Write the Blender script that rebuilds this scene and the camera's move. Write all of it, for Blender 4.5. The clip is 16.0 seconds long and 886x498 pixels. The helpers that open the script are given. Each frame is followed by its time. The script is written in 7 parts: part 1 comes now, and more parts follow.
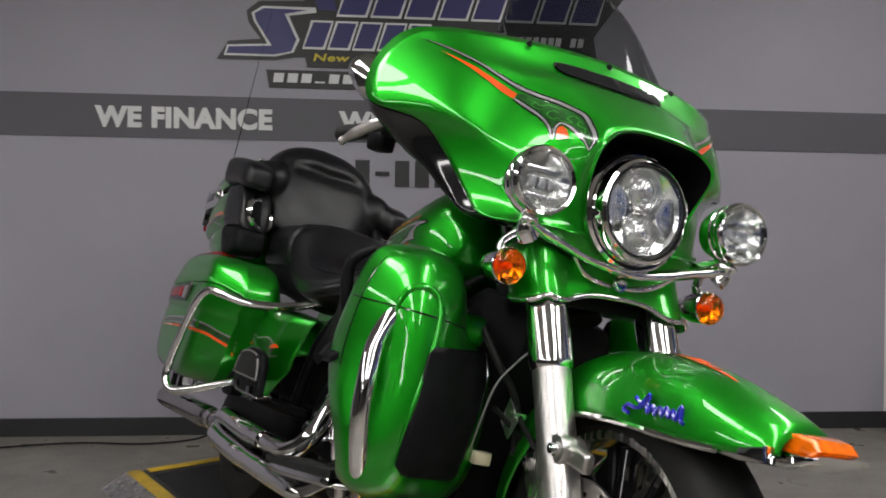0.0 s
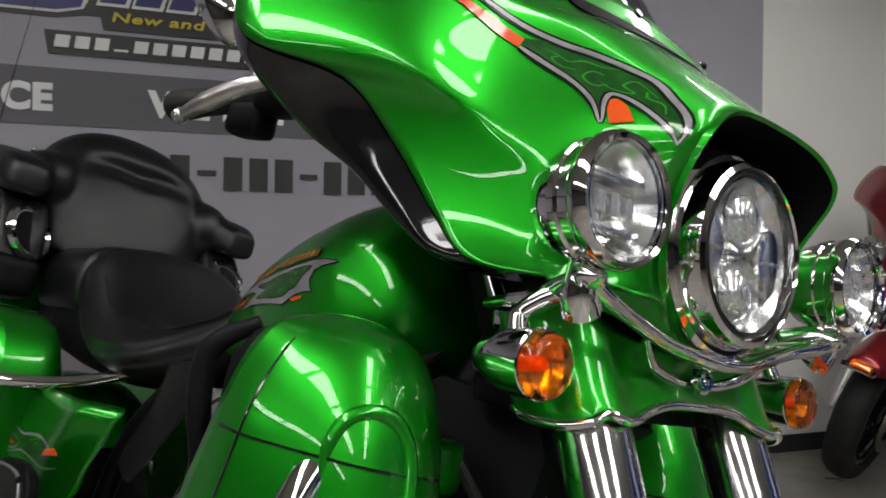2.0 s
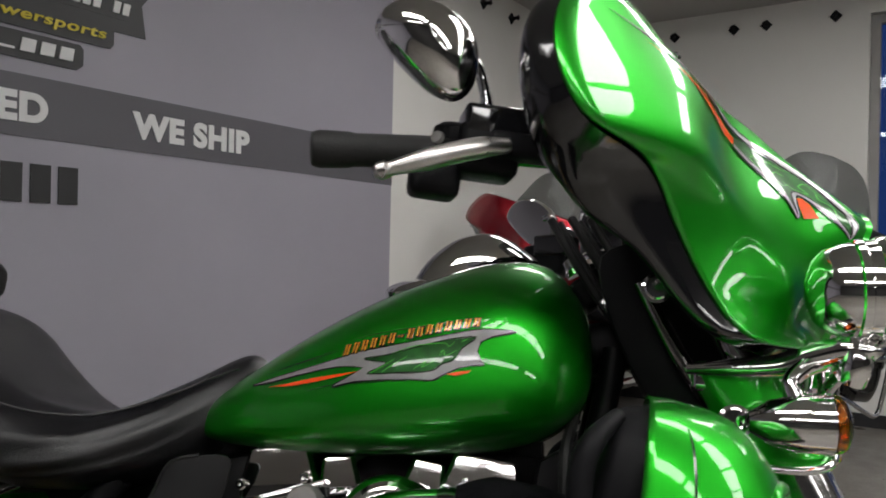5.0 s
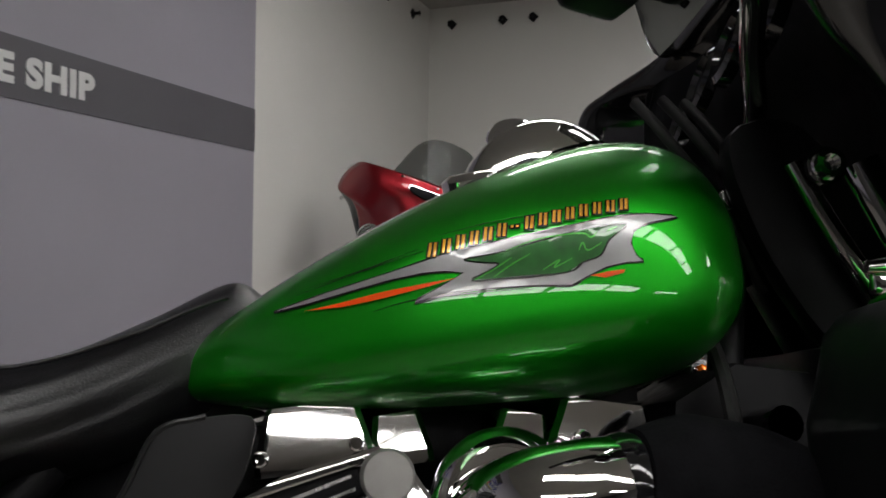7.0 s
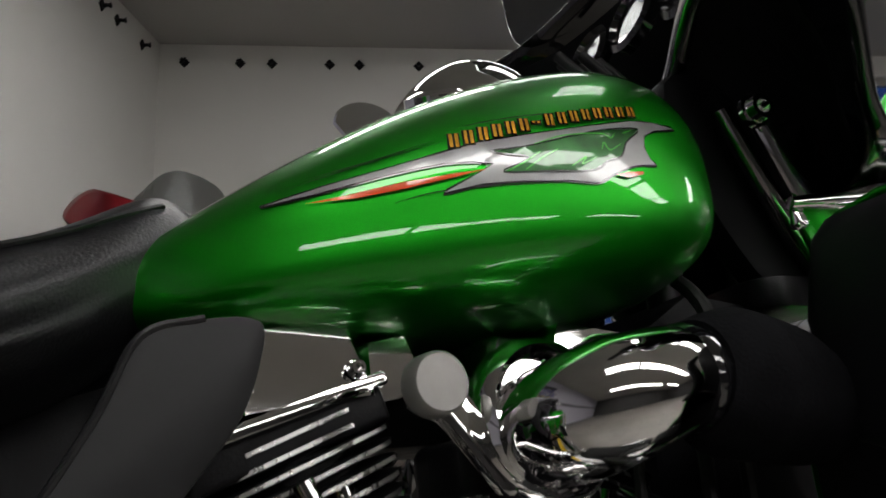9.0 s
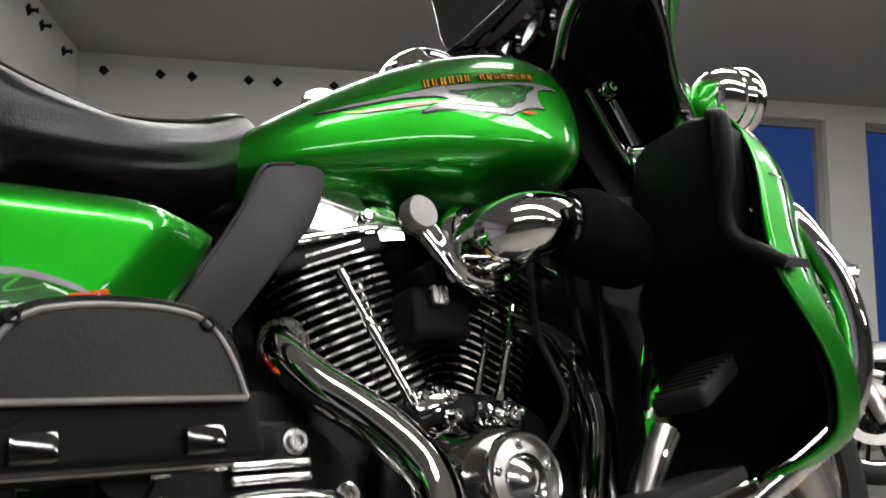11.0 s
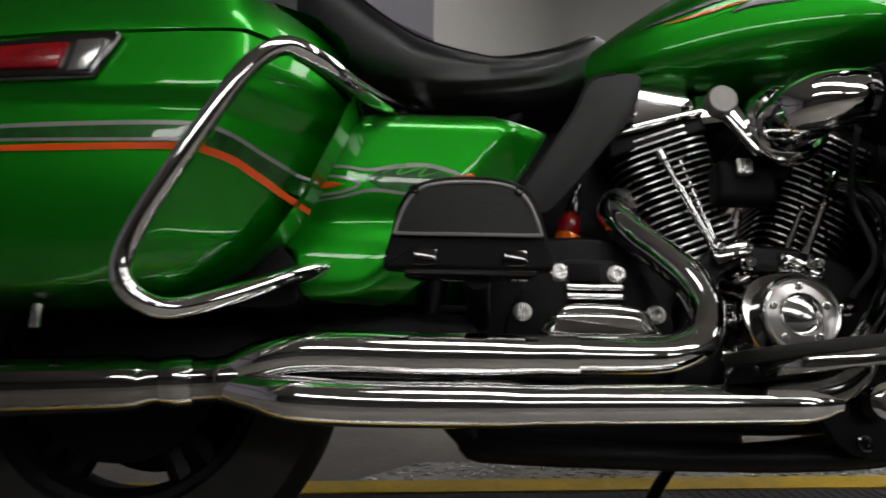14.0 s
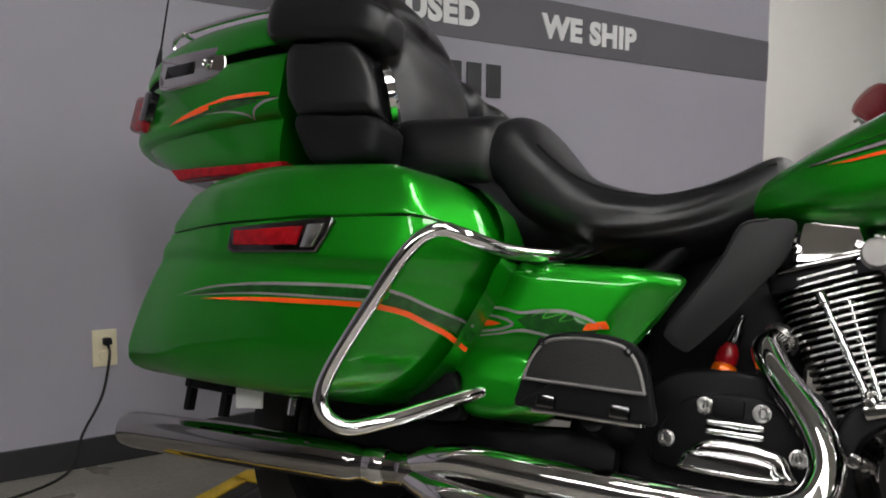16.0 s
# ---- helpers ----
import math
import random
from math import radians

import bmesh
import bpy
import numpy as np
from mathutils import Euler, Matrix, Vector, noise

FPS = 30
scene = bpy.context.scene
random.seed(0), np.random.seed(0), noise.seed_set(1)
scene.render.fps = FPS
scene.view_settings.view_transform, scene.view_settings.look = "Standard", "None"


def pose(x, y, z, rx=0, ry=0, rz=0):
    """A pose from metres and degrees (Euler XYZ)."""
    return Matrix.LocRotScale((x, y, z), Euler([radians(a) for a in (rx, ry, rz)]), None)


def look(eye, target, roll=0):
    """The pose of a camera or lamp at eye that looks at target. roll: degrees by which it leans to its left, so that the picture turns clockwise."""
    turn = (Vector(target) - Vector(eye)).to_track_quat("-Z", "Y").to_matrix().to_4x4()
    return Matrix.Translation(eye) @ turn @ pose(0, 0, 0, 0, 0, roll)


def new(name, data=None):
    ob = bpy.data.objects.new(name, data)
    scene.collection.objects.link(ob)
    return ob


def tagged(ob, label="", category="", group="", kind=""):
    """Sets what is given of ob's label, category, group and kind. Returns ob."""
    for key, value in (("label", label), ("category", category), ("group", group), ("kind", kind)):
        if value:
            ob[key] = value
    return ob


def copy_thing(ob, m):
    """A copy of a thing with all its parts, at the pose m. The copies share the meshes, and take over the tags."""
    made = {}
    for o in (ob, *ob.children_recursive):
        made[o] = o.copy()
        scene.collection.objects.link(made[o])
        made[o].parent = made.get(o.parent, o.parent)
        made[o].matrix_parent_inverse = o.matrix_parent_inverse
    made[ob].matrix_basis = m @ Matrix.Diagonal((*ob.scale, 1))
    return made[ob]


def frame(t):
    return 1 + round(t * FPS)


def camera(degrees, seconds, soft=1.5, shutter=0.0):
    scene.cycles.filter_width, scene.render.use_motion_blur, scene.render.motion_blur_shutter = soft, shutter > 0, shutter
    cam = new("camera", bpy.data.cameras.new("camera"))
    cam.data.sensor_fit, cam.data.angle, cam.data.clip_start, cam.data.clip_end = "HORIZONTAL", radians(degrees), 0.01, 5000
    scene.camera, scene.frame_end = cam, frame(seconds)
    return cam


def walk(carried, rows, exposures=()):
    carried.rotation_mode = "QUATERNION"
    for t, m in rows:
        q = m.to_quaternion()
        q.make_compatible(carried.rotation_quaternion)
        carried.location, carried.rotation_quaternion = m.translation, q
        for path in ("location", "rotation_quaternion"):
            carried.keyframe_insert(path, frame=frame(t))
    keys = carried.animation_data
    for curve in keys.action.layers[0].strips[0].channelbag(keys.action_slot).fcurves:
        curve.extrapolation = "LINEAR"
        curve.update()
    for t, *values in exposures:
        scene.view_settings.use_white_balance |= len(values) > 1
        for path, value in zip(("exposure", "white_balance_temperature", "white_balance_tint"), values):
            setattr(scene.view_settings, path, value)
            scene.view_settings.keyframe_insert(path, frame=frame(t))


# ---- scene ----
cam = camera(59.5, 16.0, soft=1.7, shutter=0.35)
PATH = [
    (0, (0.474, 0.511, 0.975), (0.645, 2.504, 0.961), 0.6),
    (0.5, (0.473, 0.764, 0.994), (0.743, 2.745, 0.983), 0.6),
    (1, (0.458, 0.968, 1.006), (0.844, 2.93, 0.999), 0.7),
    (1.5, (0.43, 1.135, 1.035), (0.923, 3.073, 1.026), 0.7),
    (2, (0.391, 1.258, 1.044), (1.04, 3.149, 1.04), 0.7),
    (2.5, (0.332, 1.373, 1.075), (1.163, 3.192, 1.07), 0.8),
    (3, (0.255, 1.468, 1.075), (1.319, 3.161, 1.104), 0.8),
    (3.5, (0.151, 1.565, 1.114), (1.458, 3.079, 1.13), 0.2),
    (4, (-0.001, 1.644, 1.13), (1.52, 2.942, 1.136), 1.1),
    (4.5, (-0.145, 1.705, 1.163), (1.462, 2.895, 1.167), 1.1),
    (5, (-0.267, 1.793, 1.125), (1.395, 2.906, 1.128), 1.2),
    (5.2, (-0.301, 1.836, 1.106), (1.386, 2.91, 1.108), 1.4),
    (7.5, (-0.053, 2.309, 0.97), (1.884, 2.807, 0.978), 0.7),
    (8, (0.009, 2.403, 0.945), (1.993, 2.649, 0.981), 0.9),
    (8.5, (0.004, 2.457, 0.897), (1.998, 2.532, 1.034), 0.7),
    (8.7, (-0.031, 2.465, 0.877), (1.962, 2.49, 1.038), 0.6),
    (10.8, (-0.436, 2.602, 0.655), (1.516, 2.281, 0.944), 0.6),
    (11, (-0.475, 2.587, 0.634), (1.482, 2.28, 0.907), 0.8),
    (11.5, (-0.552, 2.528, 0.592), (1.417, 2.239, 0.787), 0.8),
    (12, (-0.615, 2.466, 0.575), (1.379, 2.379, 0.691), 0.7),
    (12.5, (-0.658, 2.415, 0.578), (1.334, 2.59, 0.613), 0.9),
    (13, (-0.687, 2.367, 0.578), (1.267, 2.792, 0.555), 0.7),
    (13.5, (-0.711, 2.328, 0.603), (1.176, 2.992, 0.558), 0.9),
    (14, (-0.778, 2.291, 0.61), (0.989, 3.226, 0.551), 1.0),
    (14.5, (-0.853, 2.228, 0.619), (0.76, 3.409, 0.57), 1.1),
    (15, (-0.881, 2.12, 0.663), (0.551, 3.514, 0.588), 0.9),
    (15.5, (-0.818, 2.014, 0.75), (0.463, 3.547, 0.668), 0.8),
    (16, (-0.707, 1.903, 0.897), (0.418, 3.549, 0.732), 0.6),
]
# the film's own exposure along the way, in stops
EXPO = [(0,.15),(.5,.12),(1,.02),(1.5,-.04),(2,-.04),(2.5,-.18),(3,-.06),(3.5,.02),(5,.05),(7.5,-.18),(8.7,-.2),(10.8,.42),(11.5,.45),(12,.33),(12.5,.15),(13,-.08),(13.5,-.28),(14,-.5),(14.5,-.5),(15,-.15),(15.5,.15),(16,.4)]
walk(cam, [(t, look(eye, target, roll)) for t, eye, target, roll in PATH], exposures=EXPO)

# rows of ceiling lights: x of the row and the places along it
ROWS = [(-0.65, [2.22, 0.94, -0.34, -1.62, -2.9]), (1.5, [1.32, 0.04, -1.24, -2.52, -3.8]), (3.0, [2.9, 1.6, 0.3]), (-3.4, [2.22, 0.94, -0.34, -1.62, -4.18, -5.46, -6.74])]

# ---- light ----
world = bpy.data.worlds.new("world")
world.use_nodes = True
world.node_tree.nodes["Background"].inputs[0].default_value = (0.012, 0.03, 0.11, 1)
world.node_tree.nodes["Background"].inputs[1].default_value = 1.0
scene.world = world
scene.view_settings.exposure = 0.0

# ---- materials ----
def mat(name, base, metal=0.0, rough=0.5, coat=0.0, coat_rough=0.03, spec=0.5, vary=0.0, vary_scale=8.0,
        bump=0.0, bump_scale=60.0, rough_vary=0.0, coords="Object", stretch=(1, 1, 1), grain=0.0, grain_scale=200.0):
    m = bpy.data.materials.new(name)
    m.use_nodes = True
    nt = m.node_tree
    b = nt.nodes["Principled BSDF"]
    b.inputs["Base Color"].default_value = (*base, 1)
    b.inputs["Metallic"].default_value = metal
    b.inputs["Roughness"].default_value = rough
    b.inputs["Coat Weight"].default_value = coat
    b.inputs["Coat Roughness"].default_value = coat_rough
    b.inputs["Specular IOR Level"].default_value = spec
    tc = nt.nodes.new("ShaderNodeTexCoord")
    mp = nt.nodes.new("ShaderNodeMapping")
    mp.inputs["Scale"].default_value = stretch
    nt.links.new(tc.outputs[coords], mp.inputs[0])

    def noise_node(scale, detail=4.0):
        n = nt.nodes.new("ShaderNodeTexNoise")
        n.inputs["Scale"].default_value = scale
        n.inputs["Detail"].default_value = detail
        nt.links.new(mp.outputs[0], n.inputs["Vector"])
        return n

    colour = None
    if vary or grain:
        n = noise_node(vary_scale)
        mix = nt.nodes.new("ShaderNodeMixRGB")
        mix.blend_type = "MULTIPLY"
        mix.inputs[0].default_value = 1.0
        mix.inputs[1].default_value = (*base, 1)
        mr = nt.nodes.new("ShaderNodeMapRange")
        mr.inputs[1].default_value, mr.inputs[2].default_value = 0.3, 0.7
        mr.inputs[3].default_value, mr.inputs[4].default_value = 1 - vary, 1 + vary
        nt.links.new(n.outputs[0], mr.inputs[0])
        val = mr.outputs[0]
        if grain:
            g = noise_node(grain_scale, 2.0)
            gr = nt.nodes.new("ShaderNodeMapRange")
            gr.inputs[1].default_value, gr.inputs[2].default_value = 0.3, 0.7
            gr.inputs[3].default_value, gr.inputs[4].default_value = 1 - grain, 1 + grain
            nt.links.new(g.outputs[0], gr.inputs[0])
            mul = nt.nodes.new("ShaderNodeMath")
            mul.operation = "MULTIPLY"
            nt.links.new(val, mul.inputs[0])
            nt.links.new(gr.outputs[0], mul.inputs[1])
            val = mul.outputs[0]
        nt.links.new(val, mix.inputs[2])
        nt.links.new(mix.outputs[0], b.inputs["Base Color"])
        colour = mix
    if rough_vary:
        n = noise_node(vary_scale * 3)
        mr = nt.nodes.new("ShaderNodeMapRange")
        mr.inputs[1].default_value, mr.inputs[2].default_value = 0.3, 0.7
        mr.inputs[3].default_value, mr.inputs[4].default_value = max(rough - rough_vary, 0.01), rough + rough_vary
        nt.links.new(n.outputs[0], mr.inputs[0])
        nt.links.new(mr.outputs[0], b.inputs["Roughness"])
    if bump:
        n = noise_node(bump_scale, 3.0)
        bp = nt.nodes.new("ShaderNodeBump")
        bp.inputs["Strength"].default_value = bump
        bp.inputs["Distance"].default_value = 0.002
        nt.links.new(n.outputs[0], bp.inputs["Height"])
        nt.links.new(bp.outputs[0], b.inputs["Normal"])
    return m


def glass(name, tint=(1, 1, 1), rough=0.0, ior=1.45):
    m = mat(name, tint, rough=rough)
    b = m.node_tree.nodes["Principled BSDF"]
    b.inputs["Transmission Weight"].default_value = 1.0
    b.inputs["IOR"].default_value = ior
    return m


def glow(name, colour, strength):
    m = bpy.data.materials.new(name)
    m.use_nodes = True
    b = m.node_tree.nodes["Principled BSDF"]
    b.inputs["Base Color"].default_value = (0.8, 0.8, 0.8, 1)
    b.inputs["Emission Color"].default_value = (*colour, 1)
    b.inputs["Emission Strength"].default_value = strength
    return m


def candy(name, base):
    """Metallic flake paint under a clear coat."""
    m = mat(name, base, metal=0.85, rough=0.38, coat=0.95, coat_rough=0.015, vary=0.04, vary_scale=3.0, grain=0.12, grain_scale=1500.0)
    return m


M = {
    "green": candy("green_candy_paint", (0.007, 0.325, 0.008)),
    "red": candy("red_candy_paint", (0.22, 0.006, 0.012)),
    "blackpaint": mat("black_gloss_paint", (0.008, 0.008, 0.009), rough=0.25, coat=1.0, vary=0.1),
    "silver": candy("silver_paint", (0.5, 0.5, 0.5)),
    "chrome": mat("chrome", (0.80, 0.795, 0.79), metal=1.0, rough=0.045, rough_vary=0.02, vary=0.03, vary_scale=6),
    "blackchrome": mat("dark_polished_metal", (0.20, 0.20, 0.20), metal=1.0, rough=0.08, rough_vary=0.03),
    "satin": mat("satin_grey_metal", (0.30, 0.29, 0.28), metal=0.7, rough=0.5, vary=0.1, vary_scale=40),
    "deflector": mat("satin_charcoal_paint", (0.010, 0.010, 0.011), rough=0.40, spec=0.36, vary=0.12, vary_scale=10, rough_vary=0.05),
    "steel": mat("brushed_steel", (0.60, 0.59, 0.57), metal=1.0, rough=0.28, vary=0.08, vary_scale=30, rough_vary=0.08, stretch=(1, 1, 0.1)),
    "slider": mat("satin_brushed_fork_slider", (0.62, 0.60, 0.58), metal=1.0, rough=0.33, vary=0.06, vary_scale=30, rough_vary=0.06, stretch=(1, 1, 0.08)),
    # chrome with its base colour lowered to stand in for dark reflections
    "dimchrome": mat("chrome_darkened_for_reflections", (0.40, 0.39, 0.38), metal=1.0, rough=0.05, rough_vary=0.02, vary=0.04, vary_scale=6),
    "frosted": mat("frosted_silver_optic", (0.62, 0.62, 0.60), metal=0.75, rough=0.16, coat=0.5, vary=0.10, vary_scale=60),
    "softchrome": mat("polished_fork_cover", (0.70, 0.695, 0.69), metal=1.0, rough=0.13, rough_vary=0.03, vary=0.04, vary_scale=10),
    "alu": mat("cast_aluminium", (0.52, 0.51, 0.49), metal=1.0, rough=0.42, vary=0.12, vary_scale=25, bump=0.15, bump_scale=300),
    "leather": mat("black_leather", (0.005, 0.005, 0.006), rough=0.34, spec=0.46, vary=0.15, vary_scale=9, rough_vary=0.02, bump=0.35, bump_scale=420),
    "rubber": mat("black_rubber", (0.010, 0.010, 0.010), spec=0.35, rough=0.62, vary=0.2, vary_scale=12, bump=0.2, bump_scale=250),
    "plastic": mat("black_plastic", (0.007, 0.007, 0.008), spec=0.10, rough=0.48, vary=0.2, vary_scale=14, rough_vary=0.08, bump=0.12, bump_scale=500),
    "gloss": mat("black_gloss_plastic", (0.006, 0.006, 0.007), rough=0.09, coat=0.6, vary=0.1, rough_vary=0.03),
    "wrinkle": mat("black_wrinkle_engine_paint", (0.005, 0.005, 0.006), spec=0.15, rough=0.36, vary=0.25, vary_scale=20, bump=0.25, bump_scale=500),
    "foam": mat("black_filter_fabric", (0.006, 0.006, 0.007), spec=0.04, rough=0.85, vary=0.3, vary_scale=30, bump=0.6, bump_scale=300),
    "amber": mat("amber_lens", (0.95, 0.17, 0.002), metal=0.15, rough=0.12, coat=1.0, vary=0.35, vary_scale=45, bump=0.18, bump_scale=130),
    "redlens": mat("red_lens", (0.26, 0.005, 0.009), rough=0.12, coat=0.4, spec=0.3, vary=0.3, vary_scale=60, bump=0.4, bump_scale=160),
    "orange": mat("orange_paint", (0.80, 0.10, 0.010), rough=0.2, coat=1.0, vary=0.05),
    "grey": mat("grey_silver_pinstripe", (0.30, 0.30, 0.30), metal=0.35, rough=0.3, coat=1.0, vary=0.15, vary_scale=30),
    "dkgreen": mat("dark_green_graphic", (0.006, 0.09, 0.008), metal=0.4, rough=0.3, coat=1.0, vary=0.5, vary_scale=40),
    "ltgreen": mat("light_green_graphic", (0.05, 0.36, 0.03), metal=0.4, rough=0.3, coat=1.0, vary=0.1),
    "ink": mat("black_graphic_line", (0.006, 0.008, 0.006), rough=0.2, coat=1.0, vary=0.1),
    "gold": mat("gold_letter_paint", (0.75, 0.36, 0.03), metal=0.3, rough=0.25, coat=1.0, vary=0.1),
    "blue": mat("blue_enamel", (0.02, 0.025, 0.42), rough=0.15, coat=1.0, vary=0.1),
    "lens": glass("clear_lens", (0.97, 0.98, 1.0)),
    "amberglass": glass("amber_glass", (1.0, 0.40, 0.02)),
    "smoke": glass("smoked_screen", (0.30, 0.31, 0.31), ior=1.12),
    "mirror": mat("mirror_glass", (0.85, 0.86, 0.87), metal=1.0, rough=0.01),
    "dash": mat("dark_panel", (0.004, 0.004, 0.005), rough=0.5, spec=0.08, vary=0.1),
    "reflector": mat("satin_silver_reflector", (0.90, 0.90, 0.88), metal=1.0, rough=0.20, vary=0.05, vary_scale=30),
    "disc": mat("drilled_steel_disc", (0.42, 0.40, 0.38), metal=1.0, rough=0.33, vary=0.08, vary_scale=40, rough_vary=0.06),
    # the room
    "wall_grey": mat("grey_painted_wall", (0.318, 0.305, 0.352), rough=0.62, vary=0.05, vary_scale=1.2, bump=0.10, bump_scale=140),
    "wall_band": mat("dark_grey_painted_band", (0.100, 0.096, 0.110), rough=0.6, vary=0.05, vary_scale=1.5),
    "wall_white": mat("white_painted_wall", (0.70, 0.69, 0.66), rough=0.65, vary=0.04, vary_scale=1.0, bump=0.10, bump_scale=120),
    # made-up walls out of view, near-black to cut fill light and darken reflections
    "wall_unseen_dark": mat("unseen_dark_closing_wall", (0.040, 0.038, 0.037), rough=0.6, vary=0.08, vary_scale=1.0, bump=0.1, bump_scale=120),
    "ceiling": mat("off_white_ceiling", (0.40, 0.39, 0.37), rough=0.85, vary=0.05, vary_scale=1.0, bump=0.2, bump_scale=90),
    "base": mat("black_rubber_baseboard", (0.02, 0.02, 0.022), rough=0.45, vary=0.15, vary_scale=5),
    "floor": mat("sealed_concrete_floor", (0.19, 0.175, 0.155), rough=0.34, vary=0.16, vary_scale=2.2, rough_vary=0.08, grain=0.12, grain_scale=60),
    "mat": mat("black_platform_mat", (0.018, 0.018, 0.019), rough=0.55, vary=0.25, vary_scale=9, bump=0.5, bump_scale=180),
    "yellow": mat("worn_yellow_paint", (0.62, 0.40, 0.015), rough=0.45, vary=0.16, vary_scale=14, grain=0.12, grain_scale=120),
    "plate": mat("diamond_plate_steel", (0.50, 0.49, 0.47), metal=1.0, rough=0.30, vary=0.15, vary_scale=12, rough_vary=0.1),
    "white": mat("white_vinyl_letters", (0.70, 0.70, 0.70), rough=0.5, vary=0.05),
    "black": mat("black_vinyl_letters", (0.018, 0.018, 0.019), rough=0.5, vary=0.05),
    "logo_blue": mat("blue_vinyl", (0.022, 0.02, 0.13), rough=0.45, vary=0.1),
    "logo_yellow": mat("yellow_vinyl", (0.62, 0.50, 0.03), rough=0.5, vary=0.05),
    "logo_red": mat("red_vinyl", (0.5, 0.03, 0.03), rough=0.5, vary=0.05),
    "ivory": mat("ivory_outlet_plastic", (0.66, 0.60, 0.42), rough=0.35, vary=0.05),
    "tube": glow("fluorescent_diffuser_light", (1.0, 0.98, 0.96), 12.0),
    "frame": mat("grey_window_frame", (0.30, 0.29, 0.28), rough=0.45, vary=0.05),
    "pane": glass("window_pane", (0.8, 0.9, 1.0)),
}

# ---- mesh helpers ----
def finish(bm, smooth=True, angle=40):
    bmesh.ops.recalc_face_normals(bm, faces=bm.faces[:])
    for f in bm.faces:
        f.smooth = smooth
    if smooth:
        lim = radians(angle)
        for e in bm.edges:
            if len(e.link_faces) == 2 and e.calc_face_angle(0.0) > lim:
                e.smooth = False


def part(name, bm, material, parent=None, label="", m=None, smooth=True, angle=40):
    """Link a bmesh as one mesh object under its thing or part."""
    finish(bm, smooth, angle)
    me = bpy.data.meshes.new(name)
    bm.to_mesh(me)
    bm.free()
    me.materials.append(M[material] if isinstance(material, str) else material)
    ob = new(name, me)
    if parent is not None:
        ob.parent = parent
    if m is not None:
        ob.matrix_basis = m
    if label:
        tagged(ob, label=label)
    return ob


def group_empty(name, m=None, parent=None):
    ob = new(name)
    ob.empty_display_size = 0.1
    if parent is not None:
        ob.parent = parent
    if m is not None:
        ob.matrix_basis = m
    return ob


def spline(pts, n=8, closed=False):
    """A smooth curve through control points."""
    P = [Vector(p) for p in pts]
    out = []
    k = len(P)
    last = k if closed else k - 1
    for i in range(last):
        p0 = P[(i - 1) % k] if closed or i > 0 else P[0] * 2 - P[1]
        p1, p2 = P[i], P[(i + 1) % k]
        p3 = P[(i + 2) % k] if closed or i + 2 < k else P[-1] * 2 - P[-2]
        for j in range(n):
            t = j / n
            out.append(0.5 * ((2 * p1) + (p2 - p0) * t + (2 * p0 - 5 * p1 + 4 * p2 - p3) * t * t + (3 * p1 - p0 - 3 * p2 + p3) * t ** 3))
    if not closed:
        out.append(P[-1].copy())
    return out


def loft(rings, cap=True, closed=True, bm=None):
    bm = bm or bmesh.new()
    V = [[bm.verts.new(p) for p in r] for r in rings]
    n = len(V[0])
    for a, b in zip(V, V[1:]):
        for i in range(n if closed else n - 1):
            j = (i + 1) % n
            bm.faces.new((a[i], a[j], b[j], b[i]))
    if cap and closed:
        bm.faces.new(V[0])
        bm.faces.new(V[-1])
    return bm


def tube(pts, r, seg=12, smooth_n=6, bm=None, cap=True):
    """A round bar along a smooth path; r may be a list, one for each control point."""
    C = spline(pts, smooth_n) if smooth_n > 1 else [Vector(p) for p in pts]
    if isinstance(r, (list, tuple)):
        R = []
        for i in range(len(C)):
            f = i / max(len(C) - 1, 1) * (len(r) - 1)
            a = min(int(f), len(r) - 2)
            R.append(r[a] + (r[a + 1] - r[a]) * (f - a))
    else:
        R = [r] * len(C)
    rings = []
    prev = None
    for i, c in enumerate(C):
        t = (C[min(i + 1, len(C) - 1)] - C[max(i - 1, 0)]).normalized()
        if prev is None:
            prev = t.orthogonal().normalized()
        prev = (prev - t * prev.dot(t)).normalized()
        side = t.cross(prev)
        rings.append([c + (prev * math.cos(2 * math.pi * k / seg) + side * math.sin(2 * math.pi * k / seg)) * R[i] for k in range(seg)])
    return loft(rings, cap=cap, bm=bm)


def lathe(profile, origin, axis, seg=32, bm=None, cap=True):
    """profile: (distance along the axis, radius)."""
    a = Vector(axis).normalized()
    u = a.orthogonal().normalized()
    w = a.cross(u)
    o = Vector(origin)
    rings = [[o + a * d + (u * math.cos(2 * math.pi * k / seg) + w * math.sin(2 * math.pi * k / seg)) * max(r, 1e-4) for k in range(seg)] for d, r in profile]
    return loft(rings, cap=cap, bm=bm)


def block(size, at=(0, 0, 0), bevel=0.004, seg=2, rot=None, bm=None):
    b = bmesh.new()
    bmesh.ops.create_cube(b, size=1.0)
    bmesh.ops.scale(b, vec=size, verts=b.verts[:])
    if bevel:
        bmesh.ops.bevel(b, geom=b.edges[:], offset=bevel, segments=seg, affect="EDGES", profile=0.6)
    mtx = Matrix.Translation(at)
    if rot:
        mtx = mtx @ pose(0, 0, 0, *rot)
    bmesh.ops.transform(b, matrix=mtx, verts=b.verts[:])
    if bm is None:
        return b
    return join(bm, b)


def join(bm, other):
    me = bpy.data.meshes.new("tmp")
    other.to_mesh(me)
    other.free()
    bm.from_mesh(me)
    bpy.data.meshes.remove(me)
    return bm


